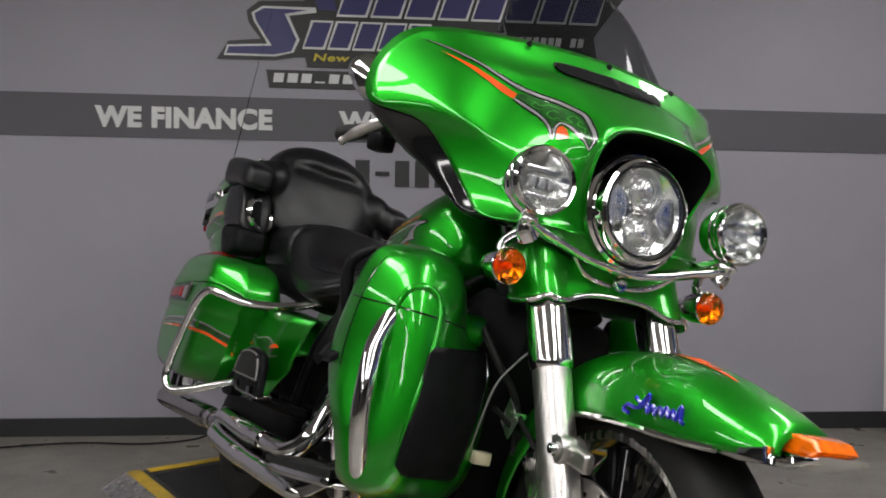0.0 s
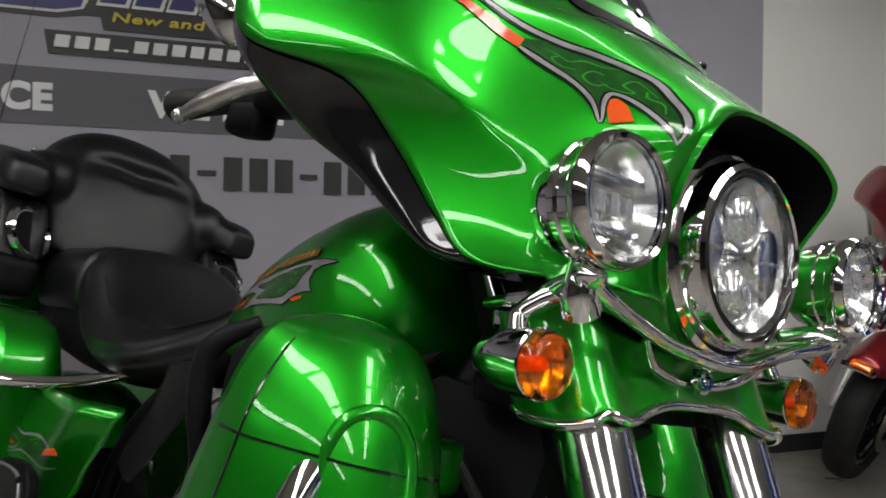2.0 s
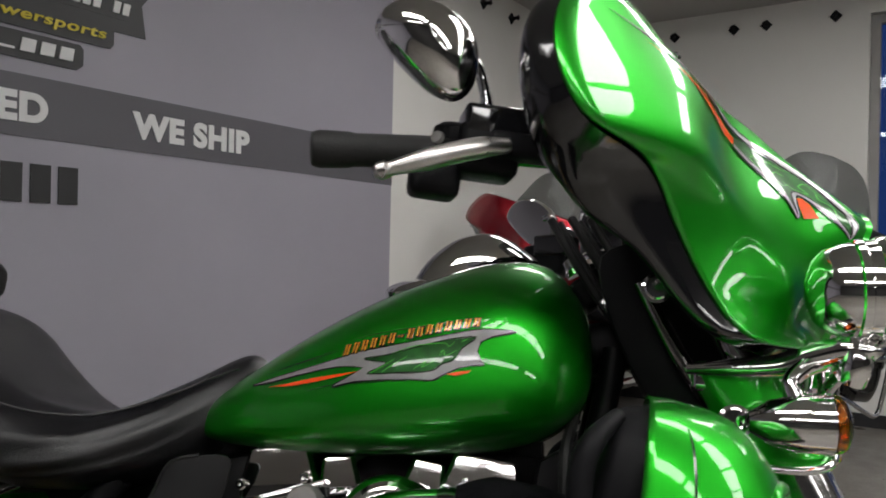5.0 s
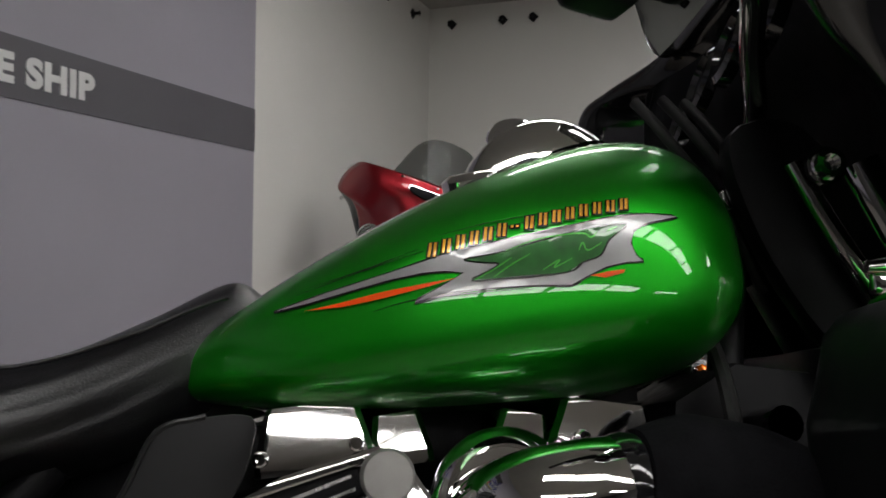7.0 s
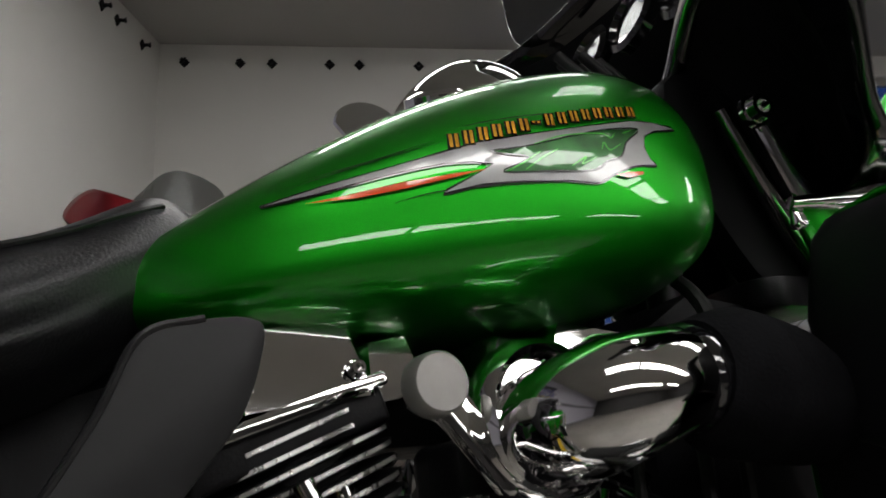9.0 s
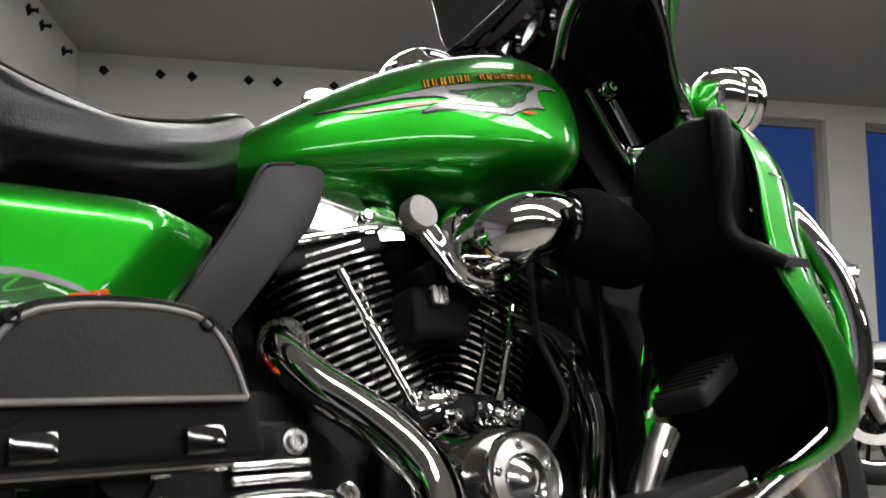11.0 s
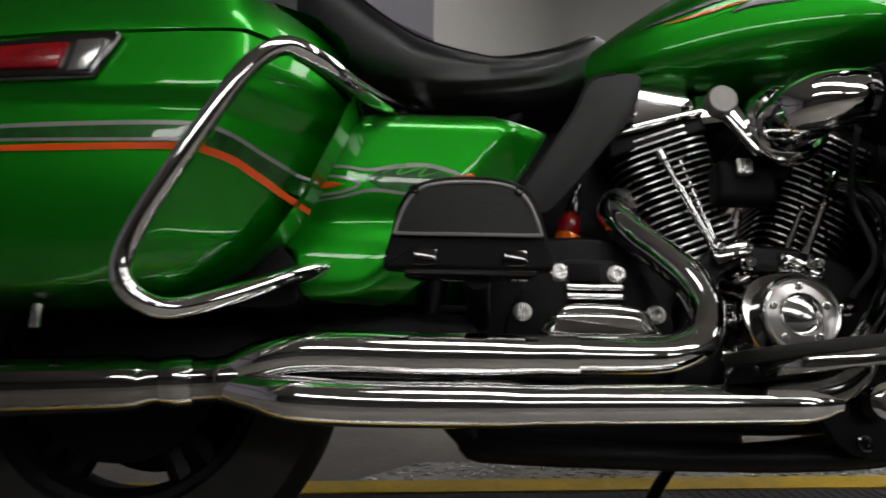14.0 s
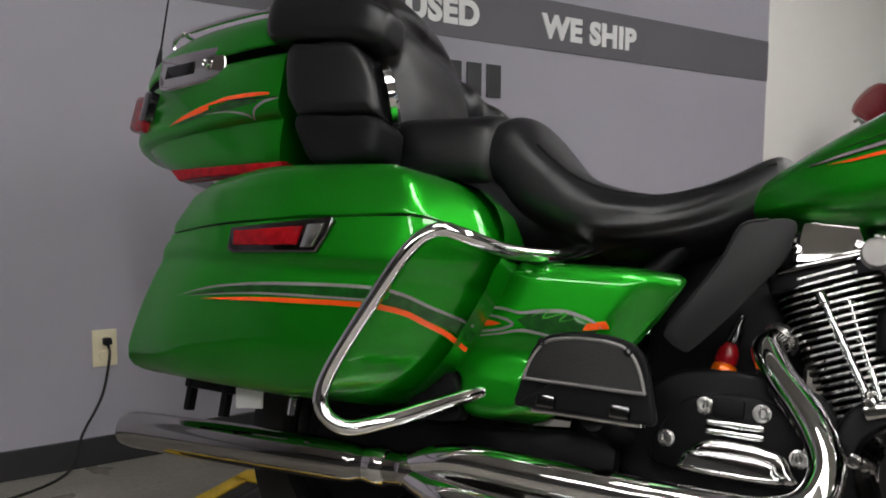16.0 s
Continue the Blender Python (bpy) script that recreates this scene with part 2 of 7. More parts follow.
def prism(outline, lo, hi, axis="Y", bevel=0.004, seg=2):
    """A slab with the given outline, from lo to hi along one axis."""
    bm = bmesh.new()

    def place(p, d):
        return {"Y": (p[0], d, p[1]), "X": (d, p[0], p[1]), "Z": (p[0], p[1], d)}[axis]
    A = [bm.verts.new(place(p, lo)) for p in outline]
    C = [bm.verts.new(place(p, hi)) for p in outline]
    n = len(A)
    bm.faces.new(A)
    bm.faces.new(C[::-1])
    for i in range(n):
        bm.faces.new((A[i], C[i], C[(i + 1) % n], A[(i + 1) % n]))
    bmesh.ops.recalc_face_normals(bm, faces=bm.faces[:])
    if bevel:
        es = [e for e in bm.edges if any(len(f.verts) == n and n > 4 or f in bm.faces[:2] for f in e.link_faces)]
        bmesh.ops.bevel(bm, geom=es, offset=bevel, segments=seg, affect="EDGES", profile=0.6)
    return bm


def rounded(pts, n=5, closed=True):
    return [(p[0], p[1]) for p in spline([(x, y, 0) for x, y in pts], n, closed)]


def superring(x, yc, zc, w, up, down, n=2.3, seg=40, n2=None):
    """A cross-section across the machine: half width w, up and down from its widest level."""
    out = []
    n2 = n2 or n
    for k in range(seg):
        a = 2 * math.pi * k / seg
        c, s = math.cos(a), math.sin(a)
        e = 2 / (n if s >= 0 else n2)
        out.append((x, yc + w * math.copysign(abs(c) ** e, c), zc + (up if s >= 0 else down) * math.copysign(abs(s) ** e, s)))
    return out


def interp(x, xs, ys):
    return float(np.interp(x, xs, ys))


def smooth_table(xs, ys, n=30):
    """A table of values turned into a smooth function."""
    C = spline([(a, b, 0) for a, b in zip(xs, ys)], n)
    X, Y = [c.x for c in C], [c.y for c in C]
    return lambda v: float(np.interp(v, X, Y))


from mathutils.bvhtree import BVHTree
from mathutils.geometry import delaunay_2d_cdt


def inside(p, poly):
    c = False
    j = len(poly) - 1
    for i in range(len(poly)):
        a, b = poly[i], poly[j]
        if (a[1] > p[1]) != (b[1] > p[1]) and p[0] < (b[0] - a[0]) * (p[1] - a[1]) / (b[1] - a[1]) + a[0]:
            c = not c
        j = i
    return c


def sheet(outline, place, step=0.012, hole=None):
    """Fill a flat outline with small faces, and put each corner onto a surface by place(u, v)."""
    pts = [Vector(p) for p in outline]
    edges = [(i, (i + 1) % len(pts)) for i in range(len(pts))]
    if hole:
        k = len(pts)
        pts += [Vector(p) for p in hole]
        edges += [(k + i, k + (i + 1) % len(hole)) for i in range(len(hole))]
    xs = [p[0] for p in outline]
    ys = [p[1] for p in outline]
    x = min(xs) + step * 0.5
    while x < max(xs):
        y = min(ys) + step * 0.5
        while y < max(ys):
            if inside((x, y), outline) and not (hole and inside((x, y), hole)):
                pts.append(Vector((x, y)))
            y += step
        x += step
    V, _, Fc, *_ = delaunay_2d_cdt(pts, edges, [], 0, 1e-6)
    bm = bmesh.new()
    vs = [bm.verts.new(place(v[0], v[1])) for v in V]
    for f in Fc:
        c = sum((V[i] for i in f), Vector((0, 0))) / len(f)
        if inside(c, outline) and not (hole and inside(c, hole)):
            bm.faces.new([vs[i] for i in f])
    for v in [v for v in bm.verts if not v.link_faces]:
        bm.verts.remove(v)
    return bm


def ribbon(path, widths, place, n=8):
    """A tapering painted line along a path on a surface."""
    C = spline([(x, y, 0) for x, y in path], n)
    W = [np.interp(i / (len(C) - 1) * (len(widths) - 1), range(len(widths)), widths) for i in range(len(C))]
    L, R = [], []
    for i, c in enumerate(C):
        t = (C[min(i + 1, len(C) - 1)] - C[max(i - 1, 0)]).normalized()
        nrm = Vector((-t.y, t.x, 0))
        L.append(c + nrm * W[i] / 2)
        R.append(c - nrm * W[i] / 2)
    bm = bmesh.new()
    prev = None
    for a, b in zip(L, R):
        cur = [bm.verts.new(place(*(a.lerp(b, k / 3)).to_2d())) for k in range(4)]
        if prev:
            for k in range(3):
                bm.faces.new((prev[k], prev[k + 1], cur[k + 1], cur[k]))
        prev = cur
    return bm


def blended(bm, voxel=0.009, rounds=8):
    """Grow the overlapping lumps of a mesh into one soft skin."""
    me = bpy.data.meshes.new("blend")
    bm.to_mesh(me)
    bm.free()
    ob = new("blend", me)
    rm = ob.modifiers.new("remesh", "REMESH")
    rm.mode, rm.voxel_size = "VOXEL", voxel
    sm = ob.modifiers.new("smooth", "SMOOTH")
    sm.factor, sm.iterations = 0.5, rounds
    out = bpy.data.meshes.new_from_object(ob.evaluated_get(bpy.context.evaluated_depsgraph_get()))
    bpy.data.objects.remove(ob)
    skin = bmesh.new()
    skin.from_mesh(out)
    bpy.data.meshes.remove(out)
    bpy.data.meshes.remove(me)
    return skin


def solid(ob, thickness, offset=-1.0):
    md = ob.modifiers.new("solidify", "SOLIDIFY")
    md.thickness, md.offset = thickness, offset
    return ob

# ---- the room ----
WALL_Y, WALL_X, CEIL, BACK_X, BACK_Y = 4.5, 5.64, 2.93, -6.6, -8.4


def structure(name, bm, material, label, smooth=False, **k):
    return tagged(part(name, bm, material, smooth=smooth, **k), label=label, kind="structure", category=name.split("_")[0])


structure("floor", block((WALL_X - BACK_X, WALL_Y - BACK_Y, 0.1), ((WALL_X + BACK_X) / 2, (WALL_Y + BACK_Y) / 2, -0.05), 0), "floor", "sealed grey-brown concrete showroom floor")
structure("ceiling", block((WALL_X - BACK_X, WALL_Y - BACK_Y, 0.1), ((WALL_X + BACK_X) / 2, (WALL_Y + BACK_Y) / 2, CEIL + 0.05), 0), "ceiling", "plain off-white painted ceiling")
GREY_END = 3.23
wall_north = structure("wall_north", block((GREY_END - BACK_X, 0.15, CEIL), ((GREY_END + BACK_X) / 2, WALL_Y + 0.075, CEIL / 2), 0), "wall_grey", "grey painted wall with lettering and a dark band")
structure("wall_north_white", block((WALL_X - GREY_END, 0.15, CEIL), ((GREY_END + WALL_X) / 2, WALL_Y + 0.075, CEIL / 2), 0), "wall_white", "white painted continuation of the grey wall")
# unseen south and west walls, added close and dark to shape the reflections
structure("wall_south", block((WALL_X - BACK_X, 0.15, CEIL), ((WALL_X + BACK_X) / 2, BACK_Y - 0.075, CEIL / 2), 0), "wall_unseen_dark", "unseen dark wall added to close the room and darken reflections")
structure("wall_west", block((0.15, WALL_Y - BACK_Y, CEIL), (BACK_X - 0.075, (WALL_Y + BACK_Y) / 2, CEIL / 2), 0), "wall_unseen_dark", "unseen dark wall added to close the room and darken reflections")
part("painted_band", block((GREY_END - BACK_X, 0.004, 0.216), ((GREY_END + BACK_X) / 2, WALL_Y - 0.002, 1.595), 0), "wall_band", wall_north, "dark grey painted band", smooth=False)
for i, (x0, x1) in enumerate(((BACK_X, GREY_END), (GREY_END, WALL_X))):
    structure("baseboard", block((x1 - x0, 0.012, 0.09), ((x0 + x1) / 2, WALL_Y - 0.006, 0.045), 0.002), "base", "black rubber baseboard along the wall")

# east wall with tall windows: solid up to the opening, then piers between panes
WINS = [(2.33, 1.0), (0.55, -1.83), (-2.22, -4.4)]
Z0, Z1 = 0.75, 2.78


def east_wall():
    bm = bmesh.new()
    T = 0.2
    xs = WALL_X + T / 2
    edges = [WALL_Y] + [v for w in WINS for v in w] + [BACK_Y]
    for a, b in zip(edges[0::2], edges[1::2]):
        block((T, a - b, CEIL), (xs, (a + b) / 2, CEIL / 2), 0, bm=bm)
    for a, b in WINS:
        block((T, a - b, Z0), (xs, (a + b) / 2, Z0 / 2), 0, bm=bm)
        block((T, a - b, CEIL - Z1), (xs, (a + b) / 2, (CEIL + Z1) / 2), 0, bm=bm)
    return bm


structure("wall_east", east_wall(), "wall_white", "white painted wall with tall windows")
structure("baseboard", block((0.012, WALL_Y - BACK_Y, 0.09), (WALL_X - 0.006, (WALL_Y + BACK_Y) / 2 - 0.02, 0.045), 0.002), "base", "black rubber baseboard along the wall")
for a, b in WINS:
    w = group_empty("window", pose(WALL_X + 0.1, (a + b) / 2, 0))
    tagged(w, label="tall window with grey frame and dusk outside", category="window", kind="structure")
    fr = bmesh.new()
    for y in (a - 0.03, b + 0.03):
        block((0.07, 0.06, Z1 - Z0), (0, y - (a + b) / 2, (Z0 + Z1) / 2), 0.004, bm=fr)
    for z in (Z0 + 0.03, Z1 - 0.03):
        block((0.066, a - b - 0.12, 0.06), (0, 0, z), 0.004, bm=fr)
    part("window_frame", fr, "frame", w, smooth=False)
    p = part("pane", block((0.008, a - b - 0.12, Z1 - Z0 - 0.12), (0, 0, (Z0 + Z1) / 2), 0), "pane", w, smooth=False)
    p.visible_shadow = False

# diamond-shaped hooks high on the white walls
hook_bm = bmesh.new()
lathe([(0, 0.043), (0.012, 0.036), (0.014, 0.014), (0.05, 0.012), (0.055, 0.02), (0.062, 0.02)], (0, 0, 0), (1, 0, 0), seg=4, bm=hook_bm)
bmesh.ops.transform(hook_bm, matrix=pose(0, 0, 0, 45), verts=hook_bm.verts[:])
hook = tagged(part("wall_hook", hook_bm, "plastic", smooth=False, m=pose(WALL_X, 4.31, 2.79, 0, 0, 180)), label="small black diamond-shaped wall hook near the ceiling", category="hook", group="hooks along the white walls")
for y in (3.89, 3.65, 3.215, 2.99, 2.54):
    copy_thing(hook, pose(WALL_X, y, 2.79, 0, 0, 180))
for x in (5.28, 4.83, 4.59, 4.2):
    copy_thing(hook, pose(x, WALL_Y, 2.79, 0, 0, -90))

# ---- lettering on the grey wall ----
def lettering(text, x, z, height, width, material, depth=0.002, shear=0.0, bold=0.0056):
    cu = bpy.data.curves.new("lettering", "FONT")
    cu.body, cu.size, cu.extrude, cu.shear, cu.offset, cu.space_character = text, 1.0, depth, shear, bold / height, 1.08
    ob = new("lettering", cu)
    dg = bpy.context.evaluated_depsgraph_get()
    me = bpy.data.meshes.new_from_object(ob.evaluated_get(dg))
    bpy.data.objects.remove(ob)
    xs = [v.co.x for v in me.vertices]
    ys = [v.co.y for v in me.vertices]
    sx, sy = width / (max(xs) - min(xs)), height / (max(ys) - min(ys))
    x_lo, y_lo = min(xs), min(ys)
    for v in me.vertices:
        v.co = Vector(((v.co.x - x_lo) * sx, -v.co.z, (v.co.y - y_lo) * sy))
    me.materials.append(M[material])
    out = new("lettering", me)
    out.parent = wall_north
    out.matrix_basis = pose(x, WALL_Y - 0.006, z)
    return out


lettering("WE FINANCE", -0.926, 1.537, 0.108, 0.869, "white")
lettering("WE BUY USED", 0.276, 1.537, 0.108, 0.955, "white")
lettering("WE SHIP", 1.567, 1.537, 0.108, 0.598, "white")


def bars(cells, x, z, height, pitch, fill, material, slant=0.0, y=0.004):
    """Unreadable or private characters as plain bars."""
    for i, c in enumerate(cells):
        if c == " ":
            continue
        h, z0 = (height * 0.16, z + height * 0.42) if c == "-" else (height, z)
        if c == ".":
            h, z0 = height * 0.18, z
        x0 = x + i * pitch
        w = pitch * fill
        out = [(x0, z0), (x0 + w, z0), (x0 + w + slant * h, z0 + h), (x0 + slant * h, z0 + h)]
        part("letter_bar", prism(out, WALL_Y - y - 0.003, WALL_Y - y + 0.002, "Y", 0), material, wall_north, smooth=False)


bars("8-888-8888", 0.362, 1.262, 0.135, 0.1015, 0.72, "black")


def panel(pts, material, y, name="sign_panel"):
    part(name, prism(pts, WALL_Y - y, WALL_Y - y + 0.004, "Y", 0), material, wall_north, smooth=False)


# the dealer's sign: dark backing, slanted blue blocks with pale edges, and strips below it
panel([(-0.335, 1.893), (-0.05, 1.893), (0.05, 1.91), (1.62, 1.935), (1.60, 2.06), (1.78, 2.30), (1.78, 2.52), (0.0, 2.52), (0.10, 2.20), (-0.13, 2.19), (-0.19, 2.14), (-0.18, 2.08), (-0.12, 2.0), (-0.28, 1.985)], "black", 0.004, "sign_backing")
panel([(-0.30, 1.912), (-0.045, 1.912), (0.045, 1.935), (0.075, 2.0), (0.02, 2.12), (0.16, 2.14), (0.155, 2.165), (-0.11, 2.165), (-0.165, 2.13), (-0.155, 2.09), (-0.085, 1.975), (-0.285, 1.965)], "white", 0.007)
panel([(-0.288, 1.922), (-0.05, 1.922), (0.035, 1.94), (0.06, 2.0), (0.0, 2.128), (0.11, 2.150), (-0.105, 2.153), (-0.15, 2.125), (-0.142, 2.09), (-0.062, 1.965), (-0.275, 1.955)], "logo_blue", 0.010)


def slanted(cells, x, z, h, pitch, fill, slant, edge=0.011):
    for i, c in enumerate(cells):
        if c == " ":
            continue
        x0 = x + i * pitch
        w = pitch * fill
        panel([(x0 - edge, z - edge), (x0 + w + edge, z - edge), (x0 + w + slant * h + edge, z + h + edge), (x0 + slant * h - edge, z + h + edge)], "white", 0.0075, "letter_bar")
        panel([(x0, z), (x0 + w, z), (x0 + w + slant * h, z + h), (x0 + slant * h, z + h)], "logo_blue", 0.010, "letter_bar")


slanted("88888", 0.10, 1.965, 0.125, 0.125, 0.74, 0.35)
slanted("88888888", 0.27, 2.135, 0.16, 0.172, 0.78, 0.35)
panel([(0.17, 2.155), (0.26, 2.155), (0.22, 2.30), (0.12, 2.46), (0.05, 2.46)], "logo_blue", 0.010)
panel([(0.76, 1.955), (0.97, 1.955), (0.97, 2.02), (0.76, 2.02)], "logo_red", 0.009)
panel([(1.05, 1.985), (1.545, 1.985), (1.56, 2.0), (1.56, 2.06), (1.545, 2.075), (1.05, 2.075)], "black", 0.006)
bars("888888888 88", 1.07, 2.005, 0.045, 0.040, 0.7, "white", 0.2, 0.009)
panel([(0.115, 1.862), (1.465, 1.862), (1.48, 1.88), (1.48, 1.935), (1.46, 1.955), (0.13, 1.945), (0.10, 1.93)], "black", 0.008)
lettering("New and PreOwned Powersports", 0.145, 1.882, 0.05, 1.30, "logo_yellow", shear=0.15, bold=0.001).location.y -= 0.006
panel([(-0.09, 1.845), (-0.075, 1.755), (1.335, 1.755), (1.36, 1.775), (1.36, 1.835), (1.345, 1.85)], "black", 0.006)
bars("888.888888888888.888", -0.055, 1.782, 0.046, 0.0695, 0.72, "white", 0.15, 0.009)

# power outlet, its plug and the cord to the floor
outlet = group_empty("power_outlet", pose(-0.225, WALL_Y, 0.373))
tagged(outlet, label="ivory power outlet with a black plug on the grey wall", category="outlet")
part("cover_plate", block((0.073, 0.008, 0.117), (0, -0.004, 0), 0.003), "ivory", outlet)
for z in (0.025, -0.025):
    part("socket", lathe([(0, 0.017), (0.003, 0.016)], (0, -0.008, z), (0, -1, 0), 20), "ivory", outlet)
part("plug", block((0.026, 0.03, 0.022), (0.004, -0.026, 0.024), 0.006), "plastic", outlet, "black plug")
cord = part("extension_cable", tube([(-0.22, 4.465, 0.39), (-0.222, 4.44, 0.35), (-0.245, 4.45, 0.23), (-0.30, 4.46, 0.12), (-0.36, 4.42, 0.012), (-0.6, 4.3, 0.008), (-0.95, 4.33, 0.008), (-1.3, 4.25, 0.008)], 0.0045, 8), "rubber")
tagged(cord, label="thin black power cord hanging down to the floor", category="cord")

# ---- ceiling lights: rows of fluorescent fixtures ----
def fixture(m):
    e = group_empty("ceiling_light", m)
    part("housing", block((1.22, 0.46, 0.05), (0, 0, -0.025), 0.006), "white", e)
    part("diffuser", block((1.17, 0.41, 0.03), (0, 0, -0.060), 0.008, 2), "tube", e, "bright diffuser panel")
    for x in (-0.597, 0.597):
        part("end_plate", block((0.02, 0.44, 0.05), (x, 0, -0.062), 0.004), "white", e)
    return tagged(e, label="wide white ceiling fixture with a bright diffuser", category="ceiling light", group="ceiling lights in rows")


BIKE_HEAD = -62.36
lamp = None
for x, ys in ROWS:
    for y in ys:
        m = pose(x, y, CEIL, 0, 0, 90)
        lamp = fixture(m) if lamp is None else copy_thing(lamp, m)

# ---- the display platform under the green machine ----
PLAT_Z = 0.05
plat_m = pose(0.037, 3.270, 0, 0, 0, BIKE_HEAD + 5.0)
platform = tagged(group_empty("display_platform", plat_m), label="low black platform with yellow borders and diamond-plate edges", category="platform")
U0, U1, V0, V1 = -0.65, 2.45, -0.235, 0.47
part("deck", block((U1 - U0, V1 - V0, PLAT_Z - 0.002), ((U0 + U1) / 2, (V0 + V1) / 2, (PLAT_Z - 0.002) / 2), 0.003), "mat", platform, "black ribbed rubber deck")
rib = bmesh.new()
u = U0 + 0.1
while u < U1 - 0.1:
    block((0.006, V1 - V0 - 0.16, 0.0016), (u, (V0 + V1) / 2, PLAT_Z - 0.001), 0, bm=rib)
    u += 0.022
tagged(part("deck_ribs", rib, "mat", platform, smooth=False), kind="stuff")
part("yellow_border", block((U1 - U0, 0.075, 0.004), ((U0 + U1) / 2, V1 - 0.037, PLAT_Z), 0.001), "yellow", platform)
part("yellow_border", block((U1 - U0, 0.055, 0.004), ((U0 + U1) / 2, V0 + 0.028, PLAT_Z), 0.001), "yellow", platform)
part("yellow_border", block((0.05, V1 - V0 - 0.14, 0.004), (U0 + 0.026, (V0 + V1) / 2 + 0.01, PLAT_Z), 0.001), "yellow", platform)


def chequer(name, corners, step=0.028):
    """A sheet of raised-lozenge plate between four corners."""
    a, b, c, d = [Vector(p) for p in corners]
    nrm = (b - a).cross(d - a).normalized()
    bm = bmesh.new()
    lo = [bm.verts.new(p - nrm * 0.004) for p in (a, b, c, d)]
    hi = [bm.verts.new(p) for p in (a, b, c, d)]
    bm.faces.new(hi)
    bm.faces.new(lo[::-1])
    for i in range(4):
        bm.faces.new((hi[i], lo[i], lo[(i + 1) % 4], hi[(i + 1) % 4]))
    ob = part(name, bm, "plate", platform, "bright steel diamond plate", smooth=False)
    verts, faces = [], []
    nu, nv = int((b - a).length / step), int((d - a).length / step)
    for i in range(nu):
        for j in range(nv):
            s, t = (i + 0.5) / nu, (j + 0.5) / nv
            p = a.lerp(b, s).lerp(d.lerp(c, s), t)
            w = ((b - a).normalized() + (d - a).normalized() * (1 if (i + j) % 2 else -1)).normalized()
            o = w.cross(nrm)
            k = len(verts)
            verts += [p + w * 0.011, p + o * 0.0035, p - w * 0.011, p - o * 0.0035, p + w * 0.006 + nrm * 0.0018, p - w * 0.006 + nrm * 0.0018]
            faces += [(k, k + 1, k + 4), (k + 1, k + 5, k + 4), (k + 1, k + 2, k + 5), (k + 2, k + 3, k + 5), (k + 3, k + 4, k + 5), (k + 3, k, k + 4)]
    me = bpy.data.meshes.new("chequer_relief")
    me.from_pydata([tuple(v) for v in verts], [], faces)
    me.materials.append(M["plate"])
    lz = new("chequer_relief", me)
    lz.parent = platform
    tagged(lz, kind="stuff")
    return ob


chequer("edge_plate", [(0.33, V1, PLAT_Z + 0.001), (U1, V1, PLAT_Z + 0.001), (U1, V1 + 0.27, 0.008), (0.50, V1 + 0.27, 0.008)])
chequer("edge_plate", [(U1, V0, PLAT_Z + 0.001), (U0, V0, PLAT_Z + 0.001), (U0 + 0.02, V0 - 0.10, 0.008), (U1, V0 - 0.10, 0.008)])

# ---- motorcycles ----
# Own axes of a machine: x ahead from the rear axle, y to its left, z up from the tyre's foot.
RAKE = radians(26)
FORK_DIR = Vector((-math.sin(radians(23)), 0, math.cos(radians(23))))
HEAD = Vector((1.41, 0, 0.9))


def steering(deg):
    axis = Vector((-math.sin(RAKE), 0, math.cos(RAKE)))
    return Matrix.Translation(HEAD) @ Matrix.Rotation(radians(deg), 4, axis) @ Matrix.Translation(-HEAD)


FRONT_AXLE = Vector((1.685, 0, 0.368))
REAR_AXLE = Vector((0, 0, 0.325))

# fuel tank: widths and levels along the machine
TX = [0.685, 0.70, 0.74, 0.80, 0.87, 0.93, 1.0, 1.1, 1.17, 1.22, 1.25, 1.264]
def eased_table(xs, ys, width=0.022):
    """A smooth table with its small ripples taken out."""
    f = smooth_table(xs, ys)
    X = np.linspace(xs[0], xs[-1], 400)
    Y = np.array([f(v) for v in X])
    out = []
    for i, v in enumerate(X):
        w = min(width, v - xs[0] + 1e-4, xs[-1] - v + 1e-4)
        k = np.exp(-((X - v) / w) ** 2)
        out.append(float((k * Y).sum() / k.sum()))
    return lambda v: float(np.interp(v, X, out))


tank_w = eased_table(TX, [0.03, 0.055, 0.09, 0.125, 0.155, 0.178, 0.195, 0.207, 0.203, 0.180, 0.14, 0.07])
tank_t = eased_table(TX, [0.835, 0.850, 0.882, 0.923, 0.967, 1.000, 1.033, 1.068, 1.076, 1.059, 1.015, 0.965])
tank_b = eased_table(TX, [0.808, 0.800, 0.792, 0.787, 0.785, 0.785, 0.787, 0.794, 0.806, 0.829, 0.862, 0.90])
TANK_Y = -0.03
TANK_N, TANK_N2 = 2.25, 3.6


def tank_mid(x):
    return tank_b(x) + (tank_t(x) - tank_b(x)) * 0.40


def on_tank(lift=0.0016):
    def place(x, z):
        zc = tank_mid(x)
        r = (z - zc) / ((tank_t(x) - zc) if z > zc else (zc - tank_b(x)))
        n = TANK_N if z > zc else TANK_N2
        y = tank_w(x) * max(1 - min(abs(r), 1) ** n, 0) ** (1 / n)
        return Vector((x, TANK_Y - y - lift, z + (lift * 0.5 if z > zc else 0)))
    return place


def tank_mesh():
    rings = []
    for k in range(49):
        s = k / 48
        x = TX[0] + (TX[-1] - TX[0]) * (0.5 - 0.5 * math.cos(math.pi * s))
        zc = tank_mid(x)
        rings.append(superring(x, TANK_Y, zc, tank_w(x), tank_t(x) - zc, zc - tank_b(x), TANK_N, 56, TANK_N2))
    return loft(rings)


